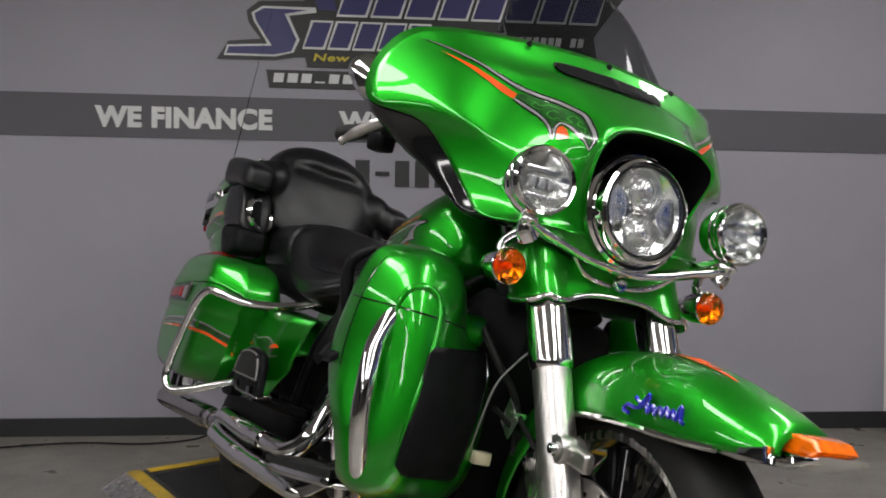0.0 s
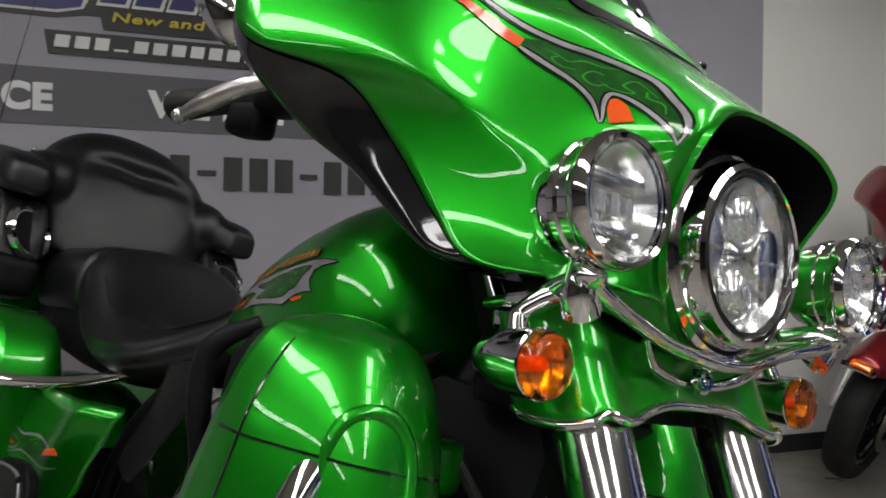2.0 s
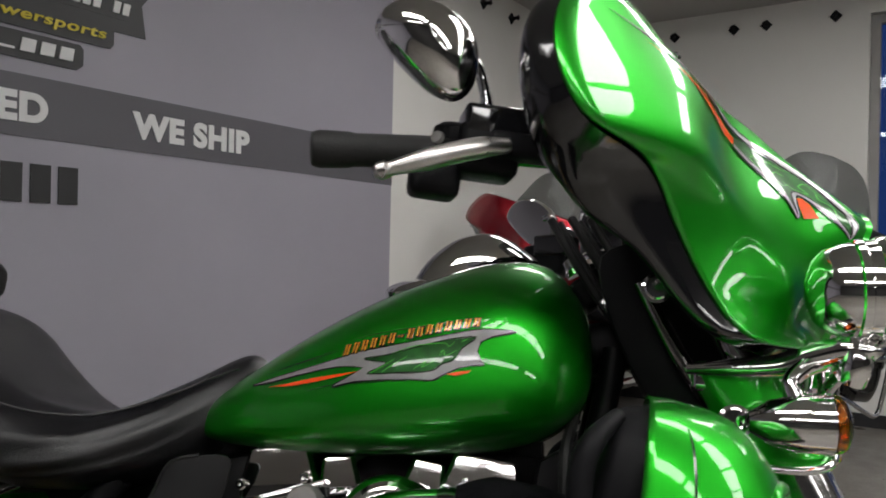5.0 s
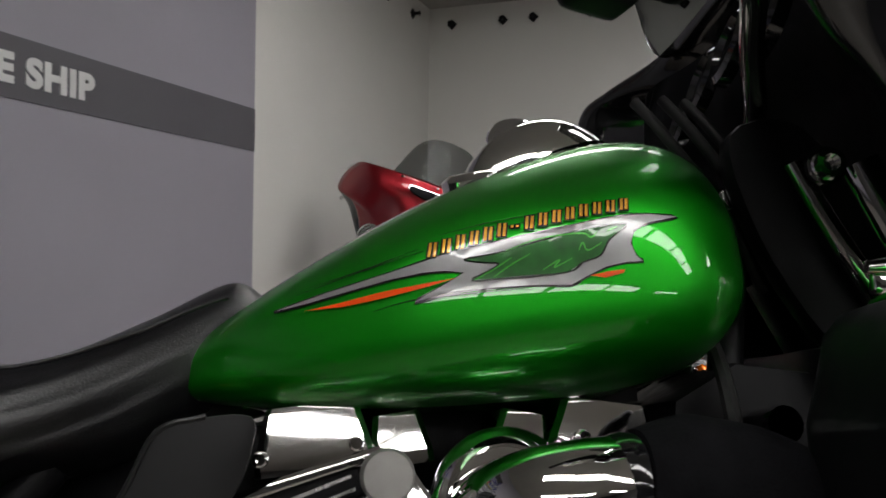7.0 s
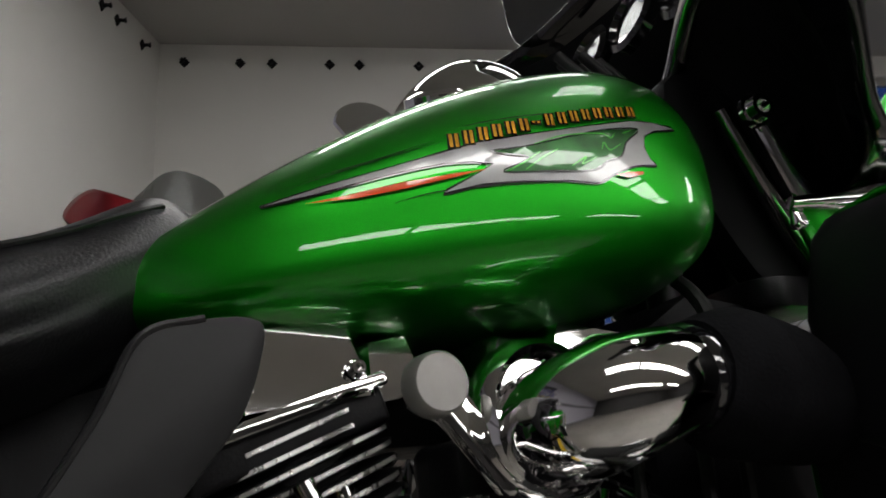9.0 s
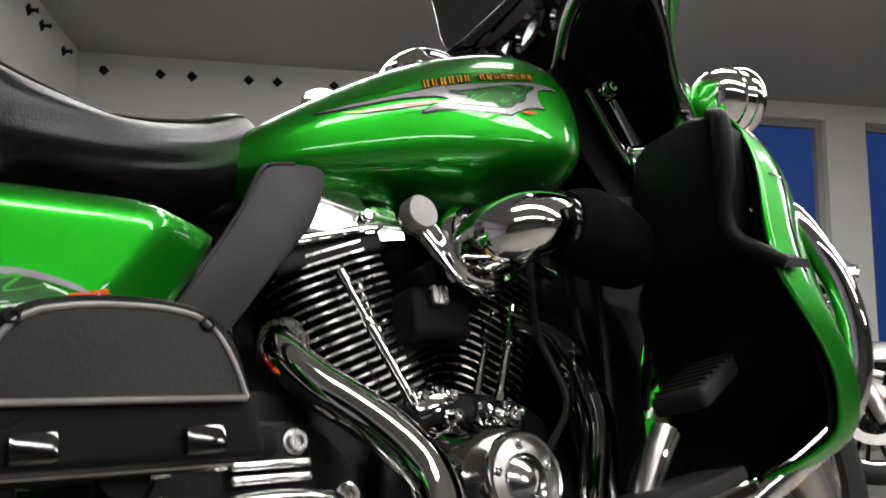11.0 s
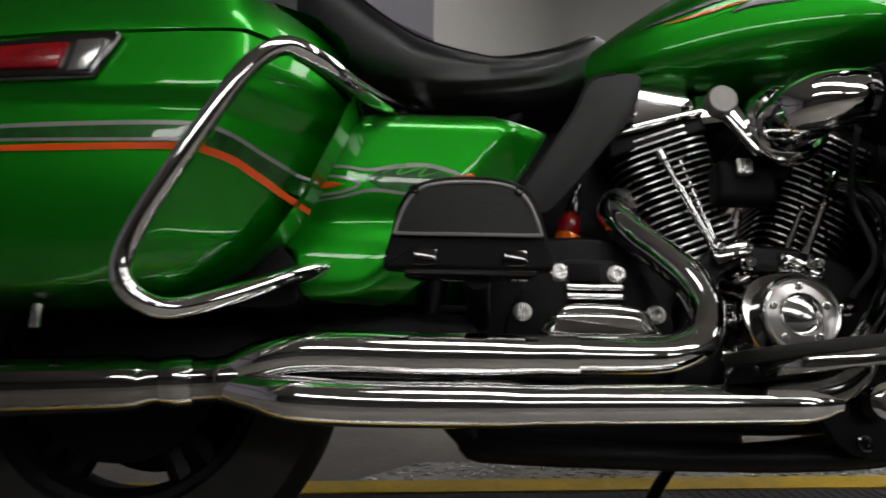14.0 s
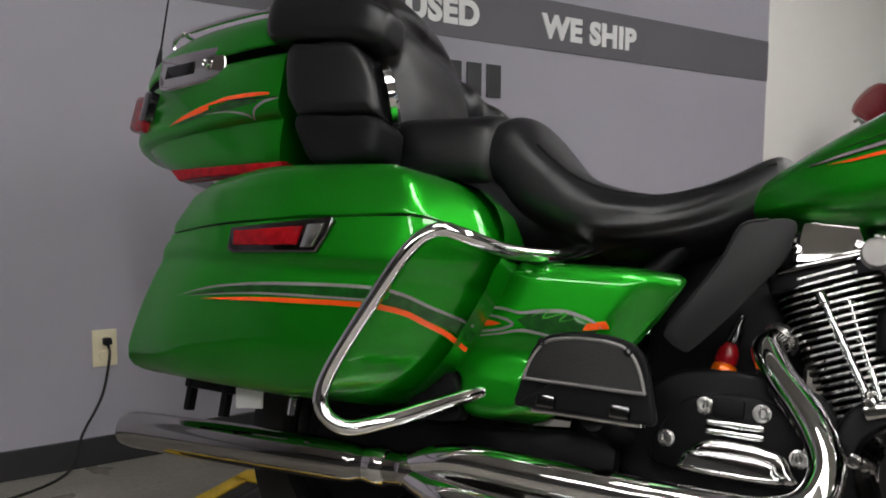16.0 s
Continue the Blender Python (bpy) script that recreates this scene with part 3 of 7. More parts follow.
# batwing fairing: loops of its skin from the headlamp opening outwards, one half each, from the top middle round to the bottom
FAIR_HOOD = [(1.628, 0, 1.158), (1.628, 0.042, 1.157), (1.630, 0.080, 1.151), (1.632, 0.108, 1.139), (1.633, 0.128, 1.121), (1.625, 0.136, 1.100), (1.612, 0.135, 1.078),
             (1.599, 0.131, 1.055), (1.588, 0.126, 1.030), (1.581, 0.120, 1.000), (1.577, 0.112, 0.970), (1.576, 0.098, 0.950), (1.574, 0.066, 0.942)]
FAIR_NEAR = [(1.545, 0, 1.228), (1.543, 0.070, 1.226), (1.541, 0.120, 1.216), (1.541, 0.150, 1.197), (1.529, 0.173, 1.169), (1.536, 0.183, 1.136), (1.531, 0.193, 1.108),
             (1.526, 0.200, 1.080), (1.525, 0.204, 1.045), (1.527, 0.202, 1.010), (1.536, 0.188, 0.978), (1.555, 0.166, 0.957), (1.574, 0.100, 0.948)]
FAIR_MID = [(1.496, 0, 1.265), (1.493, 0.091, 1.263), (1.486, 0.157, 1.256), (1.472, 0.203, 1.240), (1.459, 0.233, 1.211), (1.455, 0.255, 1.172), (1.460, 0.267, 1.131),
            (1.477, 0.254, 1.096), (1.486, 0.239, 1.052), (1.500, 0.226, 1.006), (1.518, 0.212, 0.973), (1.551, 0.179, 0.956), (1.5745, 0.106, 0.949)]
FAIR_FAR = [(1.442, 0, 1.298), (1.437, 0.110, 1.297), (1.424, 0.195, 1.290), (1.415, 0.278, 1.277), (1.398, 0.331, 1.259), (1.396, 0.363, 1.208), (1.408, 0.362, 1.155),
            (1.428, 0.308, 1.112), (1.448, 0.274, 1.058), (1.472, 0.250, 1.002), (1.500, 0.236, 0.968), (1.547, 0.192, 0.955), (1.575, 0.112, 0.950)]
FAIR_EDGE = [(1.400, 0, 1.366), (1.388, 0.130, 1.364), (1.365, 0.260, 1.358), (1.322, 0.370, 1.350), (1.274, 0.432, 1.332), (1.262, 0.481, 1.250), (1.290, 0.481, 1.167),
             (1.354, 0.390, 1.137), (1.385, 0.335, 1.078), (1.424, 0.296, 1.005), (1.466, 0.276, 0.961), (1.530, 0.220, 0.953), (1.576, 0.120, 0.951)]
FAIR_LIP = [(1.365, 0, 1.362), (1.355, 0.130, 1.358), (1.330, 0.250, 1.350), (1.268, 0.352, 1.336), (1.228, 0.408, 1.314), (1.218, 0.440, 1.236), (1.234, 0.432, 1.152),
            (1.280, 0.388, 1.090), (1.340, 0.352, 1.045), (1.385, 0.310, 0.992), (1.425, 0.275, 0.958), (1.475, 0.205, 0.946), (1.515, 0.120, 0.944)]


def both_halves(loop):
    return [Vector((x, -y, z)) for x, y, z in loop[:0:-1]] + [Vector(p) for p in loop]


def fairing_rings(loops, n_round=6, n_out=6):
    """Smooth rings across and round, from a few control loops."""
    R = [spline(both_halves(l), n_round) for l in loops]
    rays = [spline([r[i] for r in R], n_out) for i in range(len(R[0]))]
    return [[ray[k] for ray in rays] for k in range(len(rays[0]))]


FAIR_RINGS = fairing_rings([FAIR_HOOD, FAIR_NEAR, FAIR_MID, FAIR_FAR, FAIR_EDGE])
FAIR_TREE = BVHTree.FromPolygons(
    [p for r in FAIR_RINGS for p in r],
    [(k * len(FAIR_RINGS[0]) + i, k * len(FAIR_RINGS[0]) + i + 1, (k + 1) * len(FAIR_RINGS[0]) + i + 1, (k + 1) * len(FAIR_RINGS[0]) + i)
     for k in range(len(FAIR_RINGS) - 1) for i in range(len(FAIR_RINGS[0]) - 1)])


def on_fairing(lift=0.0):
    def place(y, z):
        hit, nrm, _, _ = FAIR_TREE.ray_cast(Vector((3, y, z)), Vector((-1, 0, 0)))
        if hit is None:
            hit, nrm, _, _ = FAIR_TREE.find_nearest(Vector((1.5, y, z)))
        return hit + nrm * (lift if nrm.x > 0 else -lift)
    return place


def mirrored(pts, n=6):
    """Both halves of a symmetric outline given from the middle outwards."""
    C = spline([(a, b, 0) for a, b in pts], n)
    right = [(c.x, c.y) for c in C]
    left = [(-x, y) for x, y in right[::-1] if x > 1e-4]
    return right + left


def wheel(root, name, centre, r_tyre, r_rim, width, m, spokes, full):
    w = group_empty(name, m, root)
    hw = width / 2
    prof = [(-hw * 0.55, r_rim), (-hw * 0.9, r_rim + 0.012), (-hw, r_rim + (r_tyre - r_rim) * 0.45), (-hw * 0.86, r_tyre - 0.022), (-hw * 0.5, r_tyre - 0.005), (0, r_tyre),
            (hw * 0.5, r_tyre - 0.005), (hw * 0.86, r_tyre - 0.022), (hw, r_rim + (r_tyre - r_rim) * 0.45), (hw * 0.9, r_rim + 0.012), (hw * 0.55, r_rim)]
    part("tyre", lathe(prof, centre, (0, 1, 0), 72, cap=False), "rubber", w, "black rubber tyre")
    rim = [(-hw * 0.72, r_rim + 0.008), (-hw * 0.66, r_rim + 0.010), (-hw * 0.55, r_rim - 0.006), (-hw * 0.35, r_rim - 0.022), (hw * 0.35, r_rim - 0.022), (hw * 0.55, r_rim - 0.006), (hw * 0.66, r_rim + 0.010), (hw * 0.72, r_rim + 0.008)]
    edge_mat = "steel" if name == "front_wheel" else "wrinkle"
    part("rim", lathe(rim, centre, (0, 1, 0), 72, cap=False), "gloss" if name == "front_wheel" else "wrinkle", w, "black cast rim")
    for s in (-1, 1):
        part("rim_edge", lathe([(s * hw * 0.68, r_rim + 0.006), (s * hw * 0.74, r_rim + 0.004), (s * hw * 0.72, r_rim - 0.008), (s * hw * 0.62, r_rim - 0.010)], centre, (0, 1, 0), 72, cap=False), edge_mat, w)
    part("hub", lathe([(-hw * 0.8, 0.03), (-hw * 0.75, 0.045), (hw * 0.75, 0.045), (hw * 0.8, 0.03)], centre, (0, 1, 0), 24), "gloss", w)
    sp = bmesh.new()
    for k in range(spokes):
        a = 2 * math.pi * k / spokes + 0.3
        for d in (-0.13, 0.13):
            p0 = Vector(centre) + Vector((math.cos(a + d * 2.0) * 0.035, -hw * 0.25, math.sin(a + d * 2.0) * 0.035))
            p1 = Vector(centre) + Vector((math.cos(a + d) * (r_rim - 0.015), -hw * 0.15, math.sin(a + d) * (r_rim - 0.015)))
            tube([p0, (p0 + p1) / 2, p1], [0.016, 0.011, 0.012] if name == "front_wheel" else [0.024, 0.022, 0.026], 8, 3, bm=sp)
    part("spokes", sp, "gloss" if name == "front_wheel" else "wrinkle", w, "black cast split spokes")
    return w


def bolt_head(bm, p, r=0.011, depth=0.01, axis=(0, -1, 0)):
    lathe([(0, r * 1.25), (depth * 0.35, r * 1.25), (depth * 0.4, r), (depth, r * 0.92), (depth, r * 0.55), (depth * 0.45, r * 0.5)], p, axis, 14, bm=bm)


def front_end(root, paint, S, full):
    """All that turns with the handlebar."""
    # wheel, brake and fork
    wheel(root, "front_wheel", FRONT_AXLE, 0.325, 0.232, 0.13, S, 9, full)
    for s in (-1, 1):
        disc = group_empty("brake_disc", S, root)
        bm = bmesh.new()
        c = FRONT_AXLE + Vector((0, s * 0.095, 0))
        lathe([(-0.003, 0.102), (-0.003, 0.152), (0.003, 0.152), (0.003, 0.102)], c, (0, 1, 0), 60, bm=bm, cap=False)
        v = bm.verts[:]
        lathe([(0.003, 0.102), (-0.003, 0.102)], c, (0, 1, 0), 60, bm=bm, cap=False)
        part("disc_ring", bm, "disc", disc, "drilled steel brake disc")
        if full and s < 0:
            holes = bmesh.new()
            for k in range(40):
                a = 2 * math.pi * k / 40
                r = (0.113, 0.127, 0.141)[k % 3]
                lathe([(0, 0.0042), (0.0012, 0.004)], c + Vector((math.cos(a) * r, -0.0032, math.sin(a) * r)), (0, -1, 0), 8, bm=holes)
            tagged(part("drill_hole", holes, "dash", disc), kind="stuff")
            for k in range(5):
                a = 2 * math.pi * k / 5 + 0.35
                arm = bmesh.new()
                q = Vector((math.cos(a), 0, math.sin(a)))
                tube([c + q * 0.045, c + q * 0.108], [0.016, 0.012], 8, 1, bm=arm)
                bolt_head(arm, c + q * 0.095 + Vector((0, -0.012, 0)), 0.008, 0.008)
                part("disc_arm", arm, "alu", disc)
        # fork leg
        leg = group_empty("fork_leg", S, root)
        d = FORK_DIR
        foot = Vector((1.715, s * 0.132, 0.365))
        part("slider", lathe([(-0.05, 0.02), (-0.045, 0.029), (0.0, 0.033), (0.05, 0.0365), (0.30, 0.0355), (0.345, 0.036), (0.352, 0.0365), (0.355, 0.033)], foot, d, 32), "slider", leg, "brushed steel fork slider")
        part("upper_tube", lathe([(0.345, 0.034), (0.352, 0.0375), (0.358, 0.0405), (0.364, 0.041), (0.50, 0.0415), (0.52, 0.0415)], foot, d, 36), "softchrome", leg, "chrome upper fork cover")
        part("stanchion", lathe([(0.51, 0.026), (0.74, 0.026)], foot, d, 20), "chrome", leg)
        at = foot + d * 0.215 + Vector((0.034, 0, 0))
        lug = lathe([(-0.024, 0.022), (0.020, 0.026), (0.026, 0.024), (0.027, 0.012)], at, (0, s, 0), 24)
        block((0.075, 0.020, 0.034), at + Vector((0.036, s * 0.004, -0.006)), 0.008, 3, rot=(0, 8, 0), bm=lug)
        part("fender_lug", lug, "slider", leg, "cast fender mount")
        lb = bmesh.new()
        bolt_head(lb, at + Vector((0, s * 0.025, 0)), 0.010, 0.012, (0, s, 0))
        part("lug_bolt", lb, "chrome", leg)
        cal = block((0.06, 0.05, 0.12), foot + d * 0.12 + Vector((-0.075, -s * 0.012, 0.01)), 0.014, 3, rot=(0, -26, 0))
        for k in (-0.035, 0.035):
            bolt_head(cal, foot + d * (0.12 + k) + Vector((-0.08, s * 0.014, 0.01)), 0.01, 0.01, (0, s, 0))
        part("caliper", cal, "steel", leg, "silver brake caliper")
    bm = bmesh.new()
    for s in (-1, 1):
        tube([FRONT_AXLE + Vector((-0.16, s * 0.09, 0.15)), Vector((1.44, s * 0.11, 0.60)), Vector((1.37, s * 0.10, 0.72)), Vector((1.38, s * 0.06, 0.85))], 0.006, 8, bm=bm)
    part("brake_hose", bm, "rubber", root, m=S)

    # fender
    fender = group_empty("front_fender", S, root)
    rings = []
    C = FRONT_AXLE
    R = smooth_table([41, 47, 54, 62, 71, 83, 90, 115, 140, 165, 190, 206], [0.468, 0.452, 0.433, 0.418, 0.404, 0.390, 0.385, 0.378, 0.372, 0.368, 0.363, 0.36])
    D = smooth_table([41, 47, 54, 62, 71, 83, 90, 115, 140, 165, 190, 206], [0.035, 0.066, 0.090, 0.110, 0.122, 0.126, 0.126, 0.118, 0.112, 0.10, 0.085, 0.075])
    W = smooth_table([41, 46, 55, 90, 165, 206], [0.060, 0.078, 0.092, 0.097, 0.095, 0.092])
    for k in range(46):
        a = 41 + k * 165 / 45
        q = Vector((math.cos(radians(a)), 0, math.sin(radians(a))))
        down = Vector((0, 0, -1)).lerp(-q, min(max((a - 85) / 60, 0), 1)).normalized() if a > 40 else Vector((0, 0, -1))
        top = C + q * R(a)
        w, dep = W(a), D(a)
        ring = []
        for j in range(25):
            s = -1 + 2 * j / 24
            y = w * math.copysign(abs(math.sin(s * math.pi / 2)) ** 0.75, s)
            drop = 0.0 if abs(s) < 1e-6 else dep * (1 - math.cos(s * math.pi / 2)) ** 0.95
            ring.append(top + Vector((0, y, 0)) + down * drop)
        rings.append(ring)
    ob = part("fender_skin", loft(rings, cap=False, closed=False), paint, fender, angle=60)
    solid(ob, 0.003)
    for s in (0, -1):
        part("fender_trim", tube([r[s] + Vector((0, 0.002 if s else -0.002, 0)) for r in rings[3:24:2]], 0.0065, 8, 2), "chrome", fender, "chrome trim along the skirt")
    # tip lamp
    lens_out = [(2.010, 0.668), (2.045, 0.674), (2.070, 0.669), (2.080, 0.657), (2.07, 0.648), (2.015, 0.645)]
    part("fender_lamp", prism(lens_out, -0.040, 0.040, "Y", 0.006, 3), "amber", fender, "amber fender-tip lamp")
    bezel = [(1.975, 0.643), (2.000, 0.668), (2.012, 0.6695), (2.018, 0.6465), (2.072, 0.648), (2.090, 0.652), (2.086, 0.642), (2.04, 0.624), (1.99, 0.622)]
    part("lamp_bezel", prism(bezel, -0.050, 0.050, "Y", 0.006, 3), "chrome", fender, "chrome lamp bezel")
    part("bezel_wing", prism([(1.93, 0.632), (1.985, 0.640), (2.03, 0.650), (2.035, 0.628), (1.99, 0.622), (1.93, 0.626)], -0.083, -0.060, "Y", 0.004), "chrome", fender)
    if full:
        # the orange flash on the ridge and the blue script badge
        def on_fender(lift):
            def place(u, v):
                k = min(max(u, 0), 44.99)
                i = int(k)
                j = (v + 1) * 12
                jj = min(int(j), 23)
                a = rings[i][jj].lerp(rings[i][jj + 1], j - jj)
                b = rings[i + 1][jj].lerp(rings[i + 1][jj + 1], j - jj)
                p = a.lerp(b, k - i)
                return p + (p - C).normalized() * lift + Vector((0, -lift if v < -0.3 else 0, 0))
            return place
        part("orange_flash", ribbon([(4.5, -0.10), (8, -0.06), (12, -0.02), (17, 0.02)], [0.02, 0.11, 0.10, 0.0], lambda u, v: on_fender(0.002)(u, v), 6), "orange", fender)
        part("pinstripe", ribbon([(7, -0.22), (11, -0.15), (15, -0.06)], [0.0, 0.03, 0.0], on_fender(0.002), 6), "ink", fender)
        sc = bmesh.new()
        word = [[(1.770, 0.648), (1.758, 0.653), (1.767, 0.661), (1.79, 0.660), (1.812, 0.684), (1.806, 0.668), (1.790, 0.670), (1.782, 0.676)],
                [(1.797, 0.662), (1.808, 0.669), (1.812, 0.656), (1.822, 0.668), (1.828, 0.656), (1.838, 0.668), (1.844, 0.656), (1.852, 0.670), (1.858, 0.656), (1.866, 0.668), (1.872, 0.655), (1.882, 0.676), (1.884, 0.656), (1.890, 0.652)]]
        for base in word:
            tube([(x, -0.0995 - 0.06 * max(0.675 - z, 0) + (x - 1.76) * 0.05, z) for x, z in base], 0.0036, 8, 6, bm=sc)
        part("script_badge", sc, "blue", fender, "blue enamel script badge")

    # fairing
    fairing = group_empty("fairing", S, root)
    skin = part("outer_fairing", loft(FAIR_RINGS, cap=False, closed=False), paint, fairing, angle=60)
    solid(skin, 0.004)
    hole = FAIR_RINGS[0]
    hood = []
    for d, k in ((0.0, 1.0), (0.008, 0.985), (0.004, 0.955), (-0.09, 0.93)):
        hood.append([Vector((p.x + d, p.y * k, 1.035 + (p.z - 1.035) * k)) for p in hole])
    part("headlamp_hood", loft(hood[:3], cap=False), paint, fairing)
    part("hood_lining", loft(hood[2:], cap=False), "dash", fairing)
    bm = bmesh.new()
    bm.faces.new([bm.verts.new(p) for p in hood[-1]])
    part("hood_back", bm, "dash", fairing)
    # dark inner fairing: rolls in behind the skin's edge
    near = [(x - 0.003, y * 0.994, z - 0.002) for x, y, z in FAIR_EDGE]
    roll = [(x * 0.6 + a * 0.4 - 0.004, y * 0.55 + b * 0.45 + (0.012 if 2 < k < 11 else 0), z * 0.6 + c * 0.4) for k, ((x, y, z), (a, b, c)) in enumerate(zip(FAIR_LIP, FAIR_EDGE))]
    back = [(x + 0.012, y * 0.93, 1.15 + (z - 1.15) * 0.93) for x, y, z in FAIR_LIP]
    deep = [(max(x + 0.045, 1.325), y * 0.80, 1.15 + (z - 1.15) * 0.86) for x, y, z in FAIR_LIP]
    inner = fairing_rings([near, roll, FAIR_LIP, back, deep], 6, 4)
    part("inner_fairing", loft(inner, cap=False, closed=False), "gloss", fairing, "black glossy inner fairing", angle=70)
    bm = bmesh.new()
    vs = [bm.verts.new(p) for p in inner[-1]]
    bmesh.ops.triangle_fill(bm, use_beauty=True, edges=[bm.edges.new((vs[i], vs[(i + 1) % len(vs)])) for i in range(len(vs))])
    part("dash_panel", bm, "plastic", fairing, "black instrument panel")
    for y, z, r in ((-0.16, 1.20, 0.045), (-0.055, 1.22, 0.05), (0.055, 1.22, 0.05), (0.16, 1.20, 0.045)):
        part("gauge", lathe([(0, r), (0.015, r), (0.02, r - 0.008), (0.012, r - 0.012)], (1.345, y, z), (-1, 0, 0.35), 24), "gloss", fairing)
    # vent under the screen
    vent = rounded([(-0.135, 1.318), (-0.05, 1.322), (0.05, 1.322), (0.135, 1.318), (0.128, 1.288), (0.05, 1.272), (-0.05, 1.272), (-0.128, 1.288)], 4)
    part("vent_surround", sheet(vent, on_fairing(0.003), 0.012), "chrome", fairing, "chrome vent surround")
    vent2 = [(x * 0.975, 1.296 + (z - 1.297) * 0.90) for x, z in vent]
    part("vent_opening", sheet(vent2, on_fairing(0.005), 0.012), "dash", fairing, "dark vent opening")
    part("vent_divider", sheet([(-0.002, 1.274), (0.002, 1.274), (0.002, 1.32), (-0.002, 1.32)], on_fairing(0.007), 0.01), "chrome", fairing)
    # screen
    ws = mirrored([(0, 1.60), (0.10, 1.585), (0.17, 1.53), (0.215, 1.43), (0.235, 1.345), (0.12, 1.335), (0.0, 1.335)], 6)
    scr = part("windscreen", sheet(ws, lambda y, z: Vector((1.412 - (z - 1.335) * 0.62 - y * y * 1.3, y, z)), 0.02), "smoke", fairing, "smoked plastic windscreen")
    solid(scr, 0.004)
    for y in (-0.19, 0.0, 0.19):
        b2 = bmesh.new()
        bolt_head(b2, on_fairing(0.006)(y, 1.345), 0.006, 0.005, (1, 0, 0.6))
        part("screen_screw", b2, "gloss", fairing)
    # paint graphics on the wings
    if full:
        for s in (-1, 1):
            flip = lambda pts: [(x * -s, z) for x, z in pts]
            wing = [(0.144, 1.098), (0.139, 1.122), (0.138, 1.147), (0.142, 1.175), (0.170, 1.200), (0.205, 1.214), (0.240, 1.214), (0.222, 1.190), (0.200, 1.170), (0.189, 1.148), (0.185, 1.119), (0.180, 1.142), (0.172, 1.154), (0.162, 1.147), (0.152, 1.124)]
            part("wing_graphic", sheet(flip(wing), on_fairing(0.0012), 0.008), "dkgreen", fairing, "dark green wing graphic")
            for pts, w_ in (([(0.144, 1.098), (0.139, 1.122), (0.138, 1.147), (0.142, 1.175), (0.170, 1.200), (0.205, 1.216), (0.255, 1.240), (0.31, 1.272), (0.36, 1.300), (0.40, 1.318)], [0.0006, 0.0035, 0.005, 0.006, 0.006, 0.006, 0.005, 0.004, 0.003, 0.0]),
                            ([(0.144, 1.098), (0.152, 1.124), (0.162, 1.147), (0.172, 1.154), (0.180, 1.142), (0.185, 1.119), (0.189, 1.148), (0.200, 1.170), (0.222, 1.190), (0.238, 1.202)], [0.0006, 0.003, 0.004, 0.004, 0.003, 0.001, 0.004, 0.005, 0.006, 0.004])):
                part("graphic_outline", ribbon(flip(pts), [v * 2.0 for v in w_], on_fairing(0.0016), 6), "ink", fairing)
                part("graphic_stripe", ribbon(flip(pts), w_, on_fairing(0.0021), 6), "grey", fairing)
            part("orange_stripe", ribbon(flip([(0.236, 1.207), (0.262, 1.222), (0.31, 1.252), (0.37, 1.290)]), [0.013, 0.014, 0.009, 0.0], on_fairing(0.0018), 6), "orange", fairing)
            part("orange_mark", sheet(flip([(0.1645, 1.122), (0.179, 1.119), (0.179, 1.136), (0.175, 1.147), (0.169, 1.148), (0.1655, 1.139)]), on_fairing(0.0022), 0.006), "orange", fairing)
            for pts in ([(0.146, 1.150), (0.152, 1.170), (0.162, 1.166), (0.158, 1.156), (0.170, 1.160), (0.178, 1.172)], [(0.172, 1.166), (0.182, 1.164), (0.188, 1.174), (0.180, 1.182), (0.172, 1.178)],
                        [(0.160, 1.186), (0.172, 1.188), (0.184, 1.194), (0.196, 1.192), (0.206, 1.200), (0.220, 1.206)], [(0.148, 1.130), (0.146, 1.142), (0.152, 1.150), (0.150, 1.158)], [(0.192, 1.182), (0.204, 1.186), (0.210, 1.194), (0.202, 1.198)]):
                part("tribal_line", ribbon(flip(pts), [0.0006, 0.0014, 0.0018, 0.0014, 0.0012, 0.0][:len(pts)], on_fairing(0.0018), 6), "ltgreen", fairing)

    # headlamp
    hl = group_empty("headlamp", S, root)
    part("lamp_ring", lathe([(-0.09, 0.100), (-0.05, 0.114), (-0.024, 0.119), (-0.012, 0.118), (-0.008, 0.112), (-0.016, 0.108), (-0.008, 0.106), (0.006, 0.104), (0.014, 0.101), (0.017, 0.095), (0.010, 0.091), (-0.01, 0.090)], (1.600, 0, 1.014), (1, 0, 0.0), 56, cap=False), "chrome", hl, "chrome headlamp ring")
    part("ring_groove", lathe([(-0.0145, 0.1125), (-0.0125, 0.1105), (-0.0125, 0.1070)], (1.600, 0, 1.014), (1, 0, 0), 56, cap=False), "rubber", hl)
    part("lamp_seal", lathe([(0.012, 0.0905), (0.016, 0.088), (0.006, 0.085)], (1.600, 0, 1.014), (1, 0, 0), 56, cap=False), "rubber", hl)
    part("reflector", lathe([(0.004, 0.088), (-0.012, 0.075), (-0.03, 0.045), (-0.035, 0.0)], (1.600, 0, 1.014), (1, 0, 0), 48, cap=False), "reflector", hl)
